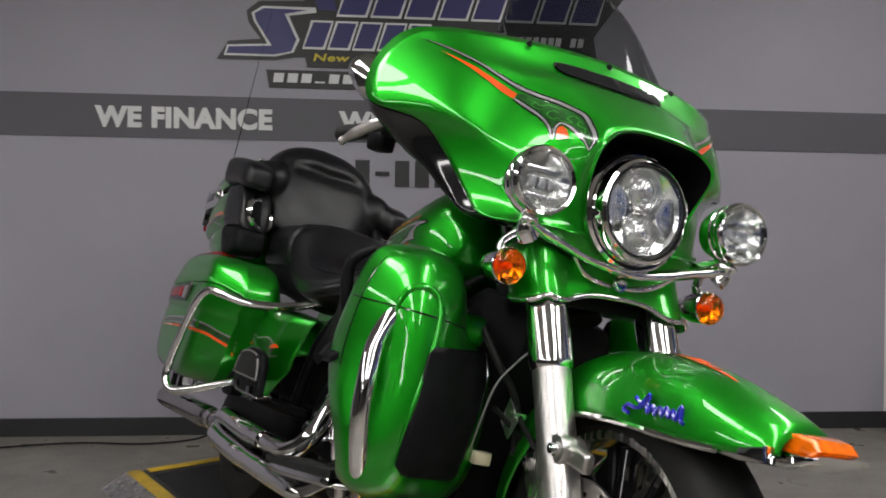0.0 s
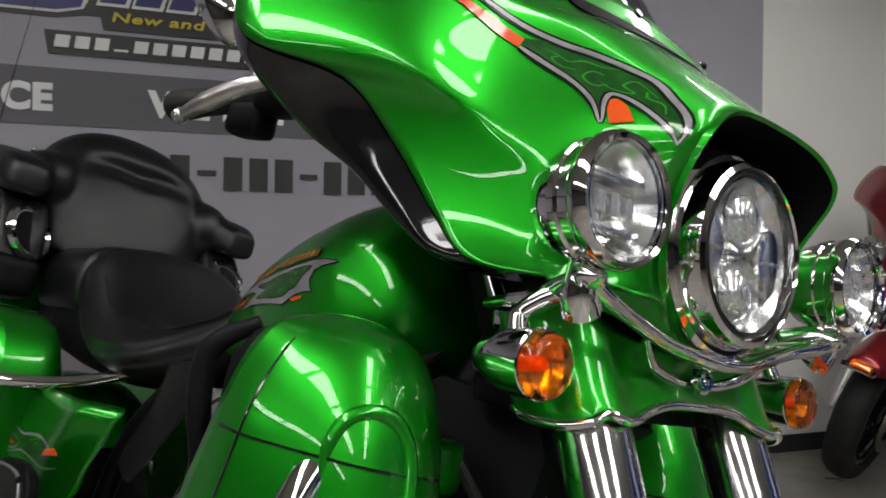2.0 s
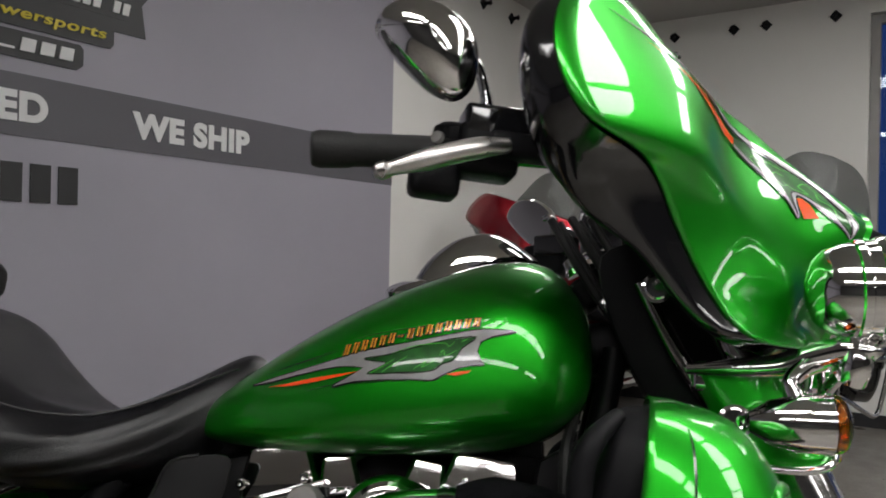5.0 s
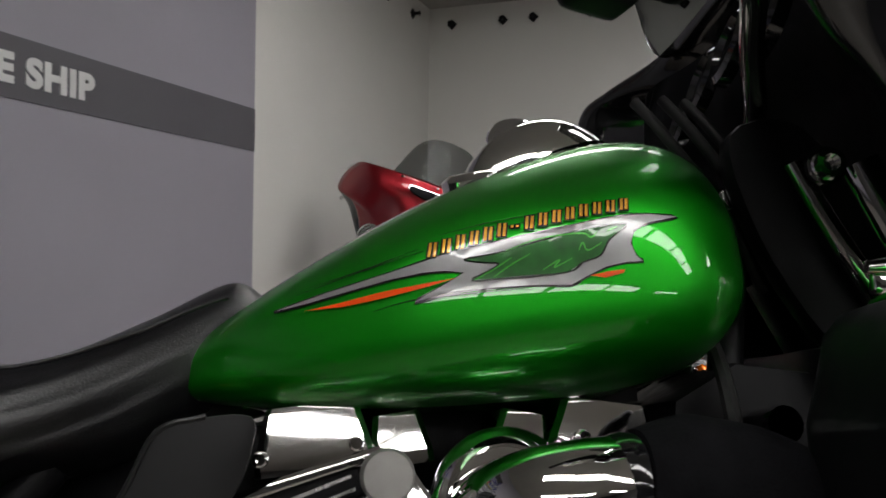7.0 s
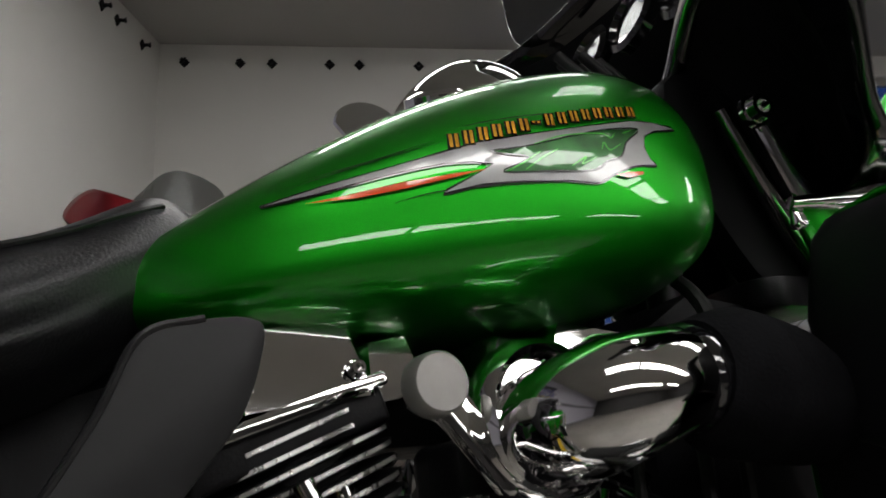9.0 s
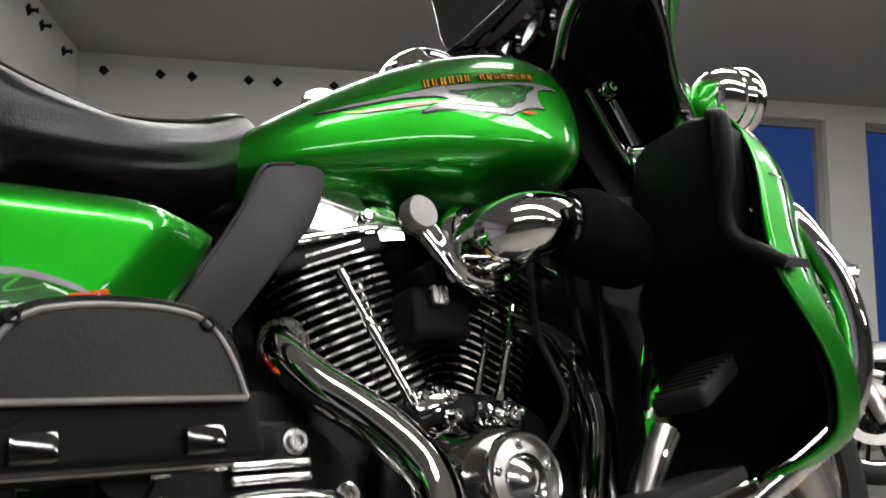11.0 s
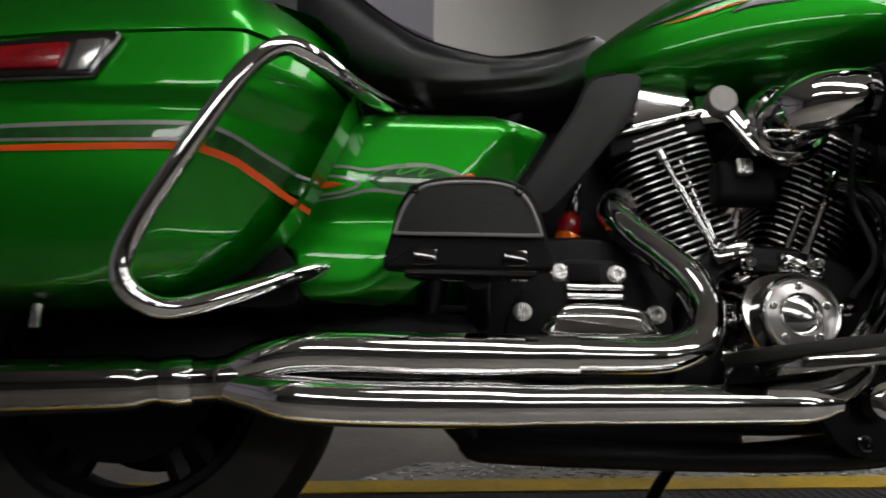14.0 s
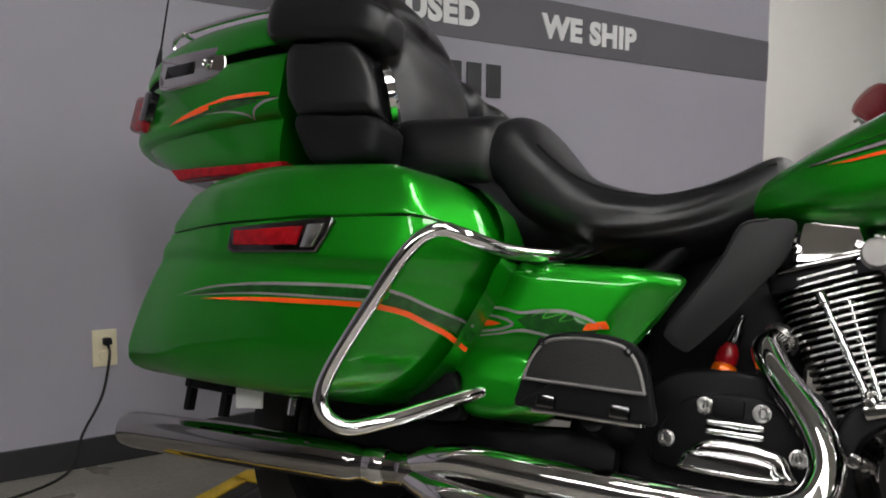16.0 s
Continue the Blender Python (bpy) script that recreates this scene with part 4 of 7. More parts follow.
    for z in (0.043, -0.043):
        r = 0.037
        o = (1.600, 0.0, 1.014 + z)
        part("projector_bezel", lathe([(-0.03, r + 0.007), (-0.004, r + 0.005), (0.001, r + 0.002), (-0.003, r), (-0.010, r - 0.002)], o, (1, 0, 0), 36, cap=False), "reflector", hl)
        part("projector", lathe([(-0.012, r - 0.001), (-0.006, r * 0.93), (-0.007, r * 0.86), (-0.001, r * 0.80), (0.004, r * 0.62), (0.0035, r * 0.56), (0.007, r * 0.50), (0.010, r * 0.28), (0.011, 0.0)], o, (1, 0, 0), 36), "frosted", hl, "round projector with stepped rings")
        part("projector_pupil", lathe([(0.0105, r * 0.26), (0.0118, r * 0.20), (0.012, 0.0)], o, (1, 0, 0), 20), "reflector", hl)
    for y in (-1, 1):
        cup = rounded([(y * 0.034, 0.0), (y * 0.047, 0.030), (y * 0.066, 0.040), (y * 0.078, 0.022), (y * 0.080, 0.0), (y * 0.078, -0.022), (y * 0.066, -0.040), (y * 0.047, -0.030)], 4)
        part("side_cup", prism([(a, b + 1.014) for a, b in cup], 1.590, 1.600, "X", 0.003, 2), "reflector", hl, "faceted side reflector")
        part("cup_bar", block((0.006, 0.030, 0.004), (1.602, y * 0.060, 1.014), 0.001), "frosted", hl)
    part("lens", lathe([(0.008, 0.089), (0.016, 0.087), (0.022, 0.06), (0.0245, 0.03), (0.025, 0.0), (0.0225, 0.0), (0.022, 0.03), (0.0195, 0.059), (0.0135, 0.085), (0.006, 0.087)], (1.600, 0, 1.014), (1, 0, 0), 48, cap=False), "lens", hl, "clear curved headlamp lens").visible_shadow = False
    # auxiliary lamps, signals and the light bar
    for s in (-1, 1):
        c = Vector((1.619, s * 0.236, 1.018))
        al = group_empty("passing_lamp", S, root)
        part("lamp_shell", lathe([(-0.086, 0.001), (-0.084, 0.020), (-0.078, 0.036), (-0.066, 0.048), (-0.048, 0.0555), (-0.024, 0.0585), (-0.012, 0.0595), (-0.009, 0.063), (-0.002, 0.0645), (0.006, 0.0640), (0.012, 0.0605), (0.010, 0.0560), (0.002, 0.053)], c, (1, 0, 0), 44, cap=False), "chrome", al, "chrome lamp shell")
        part("reflector", lathe([(0.0, 0.054), (-0.02, 0.042), (-0.035, 0.02), (-0.036, 0)], c, (1, 0, 0), 36, cap=False), "reflector", al)
        for y, z, w_, h_ in ((-0.019, 0.0, 0.014, 0.022), (0.0, 0.0, 0.016, 0.024), (0.019, 0.0, 0.014, 0.022)):
            part("led_cell", block((0.016, w_, h_), c + Vector((-0.012, y, z - 0.004)), 0.004, 2), "frosted", al)
        part("led_visor", block((0.020, 0.074, 0.010), c + Vector((-0.012, 0, 0.020)), 0.004, 2), "reflector", al)
        part("led_visor", block((0.020, 0.066, 0.008), c + Vector((-0.012, 0, -0.028)), 0.003, 2), "reflector", al)
        part("shell_band", lathe([(-0.036, 0.0572), (-0.034, 0.0605), (-0.026, 0.0610), (-0.024, 0.0582)], c, (1, 0, 0), 44, cap=False), "chrome", al)
        part("lens", lathe([(0.003, 0.0545), (0.009, 0.052), (0.013, 0.03), (0.0145, 0.0), (0.0125, 0.0), (0.011, 0.03), (0.007, 0.051), (0.001, 0.0535)], c, (1, 0, 0), 36, cap=False), "lens", al, "clear lamp lens").visible_shadow = False
        part("lamp_stem", tube([c + Vector((-0.032, 0, -0.052)), c + Vector((-0.035, 0, -0.085)), c + Vector((-0.04, -s * 0.01, -0.10))], [0.014, 0.018, 0.02], 12, 3), "chrome", al)
        sg = group_empty("turn_signal", S, root)
        c2 = Vector((1.546, s * 0.242, 0.864))
        part("signal_shell", lathe([(-0.085, 0.001), (-0.082, 0.012), (-0.06, 0.026), (-0.03, 0.033), (0.0, 0.0345), (0.006, 0.0350), (0.007, 0.0335)], c2, (1, 0, 0), 32, cap=False), "chrome", sg, "chrome bullet signal shell")
        part("signal_reflector", lathe([(0.004, 0.0325), (-0.006, 0.026), (-0.012, 0.014), (-0.013, 0.0)], c2 + Vector((0.004, 0, 0)), (1, 0, 0), 32, cap=False), "reflector", sg)
        part("signal_bulb", lathe([(-0.008, 0.007), (0.006, 0.008), (0.011, 0.005), (0.012, 0.0)], c2, (1, 0, 0), 16), "amber", sg)
        part("signal_lens", lathe([(0.004, 0.033), (0.012, 0.034), (0.020, 0.030), (0.026, 0.018), (0.027, 0.0), (0.024, 0.0), (0.023, 0.017), (0.018, 0.028), (0.010, 0.031), (0.004, 0.031)], c2, (1, 0, 0), 36, cap=False), "amberglass", sg, "amber turn-signal lens").visible_shadow = False
        part("signal_stem", tube([c2 + Vector((-0.03, 0, 0.028)), c2 + Vector((-0.034, -s * 0.004, 0.046)), c2 + Vector((-0.018, -s * 0.014, 0.062)), c2 + Vector((0.004, -s * 0.028, 0.074))], [0.012, 0.010, 0.011, 0.014], 12, 5), "chrome", sg)
    bar = group_empty("light_bar", S, root)
    for s in (-1, 1):
        bm = tube([(1.400, s * 0.186, 0.926), (1.455, s * 0.196, 0.927), (1.505, s * 0.204, 0.930), (1.540, s * 0.214, 0.941), (1.578, s * 0.228, 0.950), (1.600, s * 0.236, 0.946), (1.606, s * 0.238, 0.940)],
                  [0.007, 0.0125, 0.0155, 0.0165, 0.0165, 0.0145, 0.006], 16, 7)
        for v in bm.verts:
            v.co.y = s * 0.212 + (v.co.y - s * 0.212) * 1.15
        part("bar_arm", bm, "chrome", bar, "polished cast lamp bracket")
        part("bar_clamp", block((0.04, 0.022, 0.034), (1.425, s * 0.170, 0.915), 0.009, 3), "chrome", bar)
        part("fork_shroud", tube([(1.345, s * 0.165, 1.04), (1.375, s * 0.165, 0.975), (1.415, s * 0.16, 0.905), (1.46, s * 0.150, 0.85)], [0.0115, 0.012, 0.0135, 0.017], 14, 5), "dimchrome", bar, "chrome fork shroud, darkened in its colour")
        part("fork_cover", prism(rounded([(1.29, 1.08), (1.37, 1.09), (1.44, 0.97), (1.475, 0.86), (1.43, 0.82), (1.37, 0.86), (1.31, 0.97)], 4), s * 0.105, s * 0.145, "Y", 0.01, 2), "plastic", bar, "matt black fork cover")
        for at, r in (((1.455, s * 0.185, 0.862), 0.017), ((1.365, s * 0.19, 1.028), 0.016)):
            b3 = bmesh.new()
            bolt_head(b3, at, r, 0.018, (0, s, 0))
            part("shroud_bolt", b3, "chrome", bar)

    # body-colour shroud that wraps both fork tops and dips between them
    section = spline([(1.428, 0.176, 0), (1.452, 0.186, 0), (1.500, 0.188, 0), (1.536, 0.174, 0), (1.551, 0.142, 0), (1.546, 0.104, 0), (1.551, 0.052, 0), (1.556, 0.0, 0)], 6)
    section = section + [Vector((p.x, -p.y, 0)) for p in section[-2::-1]]

    def nacelle(p, v):
        y = abs(p.y)
        top = 0.897 + 0.040 * min(y / 0.19, 1) ** 1.4
        bot = 0.843 - 0.022 * math.exp(-((y - 0.135) / 0.05) ** 2) - 0.030 * max((y - 0.16) / 0.03, 0)
        z = bot + (top - bot) * v
        flare = 0.007 * max(1 - v / 0.18, 0) ** 2
        return Vector((p.x - 0.4245 * (z - 0.87) + flare, p.y * (1 + flare), z))
    nb = loft([[nacelle(p, j / 9) for p in section] for j in range(10)], cap=False, closed=False)
    solid(part("nacelle_panel", nb, paint, bar, "body-colour shroud round the fork tops", angle=60), 0.004)
    part("nacelle_rib", tube([nacelle(p, 0.0) for p in section[::3]], 0.0055, 10, 3), "chrome", bar)
    part("top_rib", tube([(1.592, -0.236, 0.944), (1.588, -0.205, 0.934), (1.582, -0.160, 0.923), (1.580, -0.100, 0.906), (1.588, -0.045, 0.895), (1.590, 0.0, 0.892),
                          (1.588, 0.045, 0.895), (1.580, 0.100, 0.906), (1.582, 0.160, 0.923), (1.588, 0.205, 0.934), (1.592, 0.236, 0.944)], [0.012, 0.011, 0.0085, 0.008, 0.008, 0.009, 0.008, 0.008, 0.0085, 0.011, 0.012], 12, 6), "chrome", bar, "wavy chrome trim bar")
    for s in (-1, 1):
        part("trim_blade", tube([(1.575, s * 0.120, 0.905), (1.560, s * 0.085, 0.880), (1.556, s * 0.040, 0.868), (1.556, 0.0, 0.866)], [0.004, 0.007, 0.007, 0.004], 10, 5), "chrome", bar)
    clb = bmesh.new()
    bolt_head(clb, (1.563, 0, 0.872), 0.013, 0.010, (1, 0, 0.2))
    part("shroud_bolt", clb, "chrome", bar)

    def chin(u, v):
        y = 0.205 * u
        top = 0.957 + 0.006 * abs(u) ** 3
        bot = 0.900 + 0.040 * abs(u) ** 1.4
        return Vector((1.579 - 0.95 * y * y - 0.012 * (1 - v), y, bot + (top - bot) * v))
    ch = loft([[chin(-1 + 2 * i / 30, j / 5) for i in range(31)] for j in range(6)], cap=False, closed=False)
    solid(part("chin_panel", ch, paint, bar, "painted panel under the headlamp"), 0.004)
    part("triple_clamp", prism(rounded([(1.36, -0.15), (1.43, -0.16), (1.49, -0.15), (1.505, 0.0), (1.49, 0.15), (1.43, 0.16), (1.36, 0.15), (1.37, 0)], 4), 0.815, 0.85, "Z", 0.006), "wrinkle", bar, "black lower fork clamp")

    # handlebar
    hb = group_empty("handlebar", S, root)
    for s in (-1, 1):
        part("bar_tube", tube([(1.34, s * 0.06, 1.06), (1.33, s * 0.12, 1.11), (1.30, s * 0.20, 1.15), (1.265, s * 0.30, 1.165), (1.23, s * 0.335, 1.165), (1.14, s * 0.375, 1.162), (1.02, s * 0.425, 1.155)], 0.0127, 12, 5), "chrome", hb)
        d = Vector((-0.90, s * 0.40, -0.06)).normalized()
        g0 = Vector((1.135, s * 0.376, 1.162))
        part("grip", lathe([(0.0, 0.017), (0.005, 0.0195), (0.12, 0.0195), (0.125, 0.021), (0.16, 0.022), (0.168, 0.019), (0.17, 0.008)], g0, d, 24), "rubber", hb, "black rubber grip")
        part("switch_housing", block((0.075, 0.055, 0.062), g0 - d * 0.035, 0.014, 3, rot=(0, 3, -24 * s)), "plastic", hb, "black switch housing")
        part("switch_pod", block((0.060, 0.045, 0.046), (1.110, s * 0.380, 1.130), 0.013, 3, rot=(0, 4, -24 * s)), "plastic", hb)
        part("switch_dome", lathe([(-0.018, 0.020), (0.006, 0.024), (0.016, 0.022), (0.022, 0.012), (0.023, 0.0)], (1.128, s * 0.372, 1.178), (0.1, s * 0.2, 1), 20), "plastic", hb)
        part("switch_button", lathe([(0, 0.008), (0.006, 0.007)], (1.120, s * 0.402, 1.172), (-0.3, s, 0.1), 14), "satin", hb)
        part("brake_reservoir", block((0.080, 0.058, 0.046), (1.176, s * 0.356, 1.194), 0.008, 3, rot=(0, 2, -24 * s)), "gloss", hb, "black fluid reservoir")
        lv = [g0 - d * 0.045 + Vector((0.024, s * 0.040, -0.004)), g0 - d * 0.012 + Vector((0.024, s * 0.052, -0.012)), g0 + Vector((-0.015, s * 0.072, -0.030)), g0 + Vector((-0.060, s * 0.086, -0.045))]
        part("lever", tube(lv, [0.009, 0.0125, 0.0125, 0.007], 12, 6), "slider", hb, "polished hand lever")
        part("lever_perch", block((0.105, 0.030, 0.030), g0 - d * 0.085 + Vector((0.012, s * 0.030, -0.004)), 0.010, 3, rot=(0, 3, -24 * s)), "plastic", hb, "black lever perch")
        part("lever_ball", lathe([(-0.011, 0.001), (-0.008, 0.008), (0, 0.0112), (0.008, 0.008), (0.011, 0.001)], lv[-1], d, 20), "steel", hb)
        mr = group_empty("mirror", S, root)
        mc = Vector((1.115, s * 0.450, 1.272))
        out = Vector((0.30, s * 0.92, 0.05)).normalized()
        wide = Vector((0.95, -s * 0.31, 0.0)).normalized()
        part("mirror_stem", tube([(1.172, s * 0.372, 1.195), (1.168, s * 0.380, 1.235), (1.158, s * 0.395, 1.268), mc + Vector((0.025, -s * 0.02, 0.0))], [0.009, 0.0065, 0.0065, 0.008], 10, 6), "chrome", mr, "chrome mirror stem")
        shell = []
        for k in range(9):
            t = k / 8
            q = max(math.sin(t * math.pi / 2), 0.02)
            shell.append([mc + out * (0.036 * math.cos(t * math.pi / 2) - 0.012 * t) + (wide * ((0.060 if math.sin(a) > 0 else 0.060 + 0.016 * math.sin(a)) * math.cos(a) - 0.022 * min(math.sin(a), 0)) + Vector((0, 0, 1)) * ((0.050 if math.sin(a) > 0 else 0.066) * math.sin(a) - 0.012 * math.cos(a))) * q for a in [2 * math.pi * i / 36 for i in range(36)]])
        part("mirror_shell", loft(shell, cap=False), "chrome", mr, "chrome mirror shell")
        part("mirror_glass", loft([shell[-1], [mc + (p - mc) * 0.9 + out * -0.010 for p in shell[-1]]]), "mirror", mr, "mirror glass")


LEG_Z = [0.352, 0.370, 0.400, 0.440, 0.490, 0.540, 0.600, 0.660, 0.710, 0.760, 0.810, 0.840, 0.857]
# rear edge, outer shoulder, front, inner front and inner flange of the leg shield at those levels
LEG_X = [[1.255, 1.285, 1.325, 1.335, 1.320, 1.285, 1.250, 1.250, 1.265, 1.278, 1.285, 1.292, 1.300],
         [1.270, 1.320, 1.370, 1.385, 1.375, 1.350, 1.330, 1.330, 1.340, 1.345, 1.345, 1.335, 1.315],
         [1.280, 1.345, 1.398, 1.425, 1.436, 1.438, 1.437, 1.435, 1.433, 1.424, 1.403, 1.376, 1.332],
         [1.280, 1.345, 1.395, 1.425, 1.440, 1.445, 1.443, 1.436, 1.430, 1.416, 1.390, 1.362, 1.326],
         [1.260, 1.310, 1.345, 1.365, 1.370, 1.370, 1.365, 1.360, 1.345, 1.340, 1.325, 1.315, 1.305]]
LEG_Y = [[0.260, 0.330, 0.392, 0.411, 0.422, 0.429, 0.429, 0.431, 0.431, 0.428, 0.416, 0.395, 0.345],
         [0.280, 0.345, 0.392, 0.410, 0.421, 0.427, 0.427, 0.427, 0.427, 0.422, 0.402, 0.375, 0.335],
         [0.260, 0.320, 0.352, 0.361, 0.367, 0.370, 0.370, 0.370, 0.370, 0.368, 0.358, 0.340, 0.318],
         [0.220, 0.250, 0.270, 0.280, 0.285, 0.285, 0.285, 0.285, 0.280, 0.275, 0.272, 0.275, 0.288],
         [0.180, 0.155, 0.145, 0.135, 0.130, 0.128, 0.128, 0.138, 0.190, 0.205, 0.215, 0.232, 0.268]]
leg_x = [smooth_table(LEG_Z, v) for v in LEG_X]
leg_y = [smooth_table(LEG_Z, v) for v in LEG_Y]


def leg_row(z, s, n=6):
    return spline([(fx(z), s * fy(z), z) for fx, fy in zip(leg_x, leg_y)], n)


def lower_leg(root, s, paint, full):
    """The painted leg shield on one side, hollow towards the rear."""
    lf = group_empty("lower_fairing", None, root)
    zs = [LEG_Z[0] + (LEG_Z[-1] - LEG_Z[0]) * (0.5 - 0.5 * math.cos(math.pi * k / 40)) for k in range(41)]
    rows = [leg_row(z, s) for z in zs]
    skin = loft(rows, cap=False, closed=False)
    # close the dome
    top = skin.verts.new((1.303, s * 0.312, 0.862))
    skin.verts.ensure_lookup_table()
    last = [v for v in skin.verts if abs(v.co.z - zs[-1]) < 1e-6]
    last.sort(key=lambda v: [i for i, p in enumerate(rows[-1]) if (p - v.co).length < 1e-6][0])
    for p0, p1 in zip(last, last[1:]):
        skin.faces.new((p0, p1, top))
    solid(part("shield_skin", skin, paint, lf, angle=60), 0.005, 1.0 if s < 0 else 1.0)
    mid = Vector((1.27, s * 0.30, 0))
    back = []
    for r in rows[1:-2]:
        back.append([p + (Vector((mid.x, mid.y, p.z)) - p).normalized() * 0.010 for p in r])
    part("shield_lining", loft(back, cap=False, closed=False), "plastic", lf, "black inner lining")
    # black storage pocket behind the upper part
    rings = []
    for z, x0, x1, y0, y1 in ((0.640, 1.25, 1.27, 0.30, 0.395), (0.655, 1.230, 1.29, 0.27, 0.402), (0.70, 1.226, 1.30, 0.255, 0.404), (0.76, 1.230, 1.31, 0.25, 0.416),
                              (0.80, 1.243, 1.315, 0.255, 0.422), (0.83, 1.250, 1.318, 0.262, 0.405), (0.846, 1.262, 1.315, 0.275, 0.378), (0.852, 1.28, 1.31, 0.29, 0.35)):
        c = Vector(((x0 + x1) / 2, s * (y0 + y1) / 2, z))
        rings.append([c + Vector(((x1 - x0) / 2 * math.copysign(abs(math.cos(a)) ** 0.45, math.cos(a)), (y1 - y0) / 2 * math.copysign(abs(math.sin(a)) ** 0.45, math.sin(a)), 0)) for a in [2 * math.pi * i / 32 for i in range(32)]])
    part("storage_pocket", loft(rings), "plastic", lf, "matt black storage pocket")
    part("pocket_rim", tube([(1.262, s * 0.398, 0.838), (1.236, s * 0.424, 0.812), (1.224, s * 0.428, 0.785), (1.221, s * 0.420, 0.74), (1.221, s * 0.406, 0.70), (1.222, s * 0.400, 0.668), (1.225, s * 0.406, 0.645), (1.232, s * 0.430, 0.620), (1.242, s * 0.450, 0.602)], [0.008, 0.012, 0.013, 0.013, 0.013, 0.013, 0.013, 0.012, 0.008], 12, 6), "plastic", lf, "rounded rim of the pocket opening")
    part("pocket_shelf", loft([[(x, s * y, z + dz) for x, y, z in ((1.226, 0.400, 0.644), (1.240, 0.448, 0.604), (1.290, 0.452, 0.604), (1.300, 0.400, 0.644))] for dz in (-0.006, 0.006)]), "plastic", lf)
    # air vent door in front
    vent = [(0.332, 0.672), (0.152, 0.686), (0.150, 0.62), (0.180, 0.440), (0.195, 0.430), (0.332, 0.438), (0.349, 0.452), (0.352, 0.50), (0.342, 0.658)]

    def on_shield(y, z):
        R = leg_row(z, 1.0)
        x = float(np.interp(y, [p.y for p in R[::-1]], [p.x for p in R[::-1]]))
        return Vector((x + 0.008, s * y, z))
    solid(part("vent_door", sheet([(y, z) for y, z in vent], on_shield, 0.014), "plastic", lf, "matt black vent door"), 0.004, 1.0)
    part("vent_edge", tube([on_shield(y, z) + Vector((0.002, 0, 0)) for y, z in ((0.150, 0.684), (0.148, 0.62), (0.178, 0.440))], 0.0025, 6, 4), "steel", lf)

    def joint(u, v):
        z = 0.716 + 0.02 * u
        R = leg_row(z, s, 8)
        k = min(max((1 - u), 0.0), 0.999) * (len(R) - 1)
        p = R[int(k)].lerp(R[int(k) + 1], k - int(k))
        n_ = (p - Vector((1.30, s * 0.30, p.z))).normalized()
        return p + n_ * 0.0065 + Vector((0, 0, v))
    part("channel_lip", tube([on_shield(y, z) + Vector((-0.004, 0, 0)) for y, z in ((0.398, 0.705), (0.396, 0.740), (0.384, 0.766), (0.360, 0.774), (0.338, 0.762), (0.328, 0.730), (0.330, 0.680), (0.342, 0.600), (0.352, 0.520), (0.352, 0.440))], [0.003, 0.007, 0.008, 0.008, 0.008, 0.008, 0.007, 0.006, 0.005, 0.003], 10, 5), paint, lf)
    part("shield_joint", ribbon([(0.02, 0), (0.25, 0), (0.5, 0), (0.75, 0), (0.93, 0)], [0.003, 0.003, 0.003, 0.003, 0.003], joint, 8), "ink", lf)
    part("dome_seam", tube([leg_row(z, s, 8)[6] + Vector((0, s * 0.0052, 0)) for z in np.linspace(0.60, 0.845, 14)], 0.0016, 6, 2), "ink", lf)
    # inner flap beside the down tube
    flap = rounded([(1.30, 0.745), (1.36, 0.755), (1.372, 0.735), (1.37, 0.700), (1.35, 0.69), (1.30, 0.695)], 4)
    part("inner_flap", prism(flap, s * 0.165, s * 0.235, "Y", 0.012, 3), paint, lf)
    # engine guard loop in front of the shield
    gd = group_empty("engine_guard", None, root)
    part("guard_tube", tube([(1.35, s * 0.3, 0.745), (1.385, s * 0.365, 0.735), (1.39, s * 0.398, 0.705), (1.392, s * 0.418, 0.652), (1.407, s * 0.427, 0.592), (1.41, s * 0.424, 0.526), (1.404, s * 0.407, 0.465), (1.374, s * 0.378, 0.414), (1.290, s * 0.312, 0.352), (1.21, s * 0.24, 0.290), (1.16, s * 0.17, 0.245)], 0.0190, 18, 6), "chrome", gd, "chrome bent guard tube")


def cylinder_fins(root, name, base, top, r0, count, full):
    """A finned barrel with bright fin edges, standing along a line."""
    cyl = group_empty(name, None, root)
    base, top = Vector(base), Vector(top)
    d = (top - base).normalized()
    L = (top - base).length
    part("barrel", lathe([(0, r0 * 0.80), (L, r0 * 0.80)], base, d, 28), "wrinkle", cyl)
    side = d.cross(Vector((0, 1, 0))).normalized()
    curve = lambda v: math.copysign(abs(v) ** 0.5, v)
    for k in range(count):
        f = base + d * (L * (k + 0.5) / count)
        w, dep, th = r0 * (0.84 + 0.32 * k / count), r0 * 1.05, L / count * 0.22

        def rim(a, off, sc_):
            return f + d * off + side * w * sc_ * curve(math.cos(a)) + Vector((0, dep * sc_ * curve(math.sin(a)), 0))
        around = [2 * math.pi * i / 40 for i in range(40)]
        ring = [[rim(a, th * sgn, sc_) for a in around] for sgn, sc_ in ((-1, 0.97), (-0.6, 1.0), (0.6, 1.0), (1, 0.97))]
        part("fin", loft(ring), "wrinkle", cyl)
        if full:
            front = [math.pi * (1.04 + 0.92 * i / 22) for i in range(23)]
            strip = [[rim(a, th * q, 1.006) for a in front] for q in (-0.6, 0.6)]
            part("fin_edge", loft(strip, cap=False, closed=False), "steel", cyl, "bright machined fin edge")
    return cyl


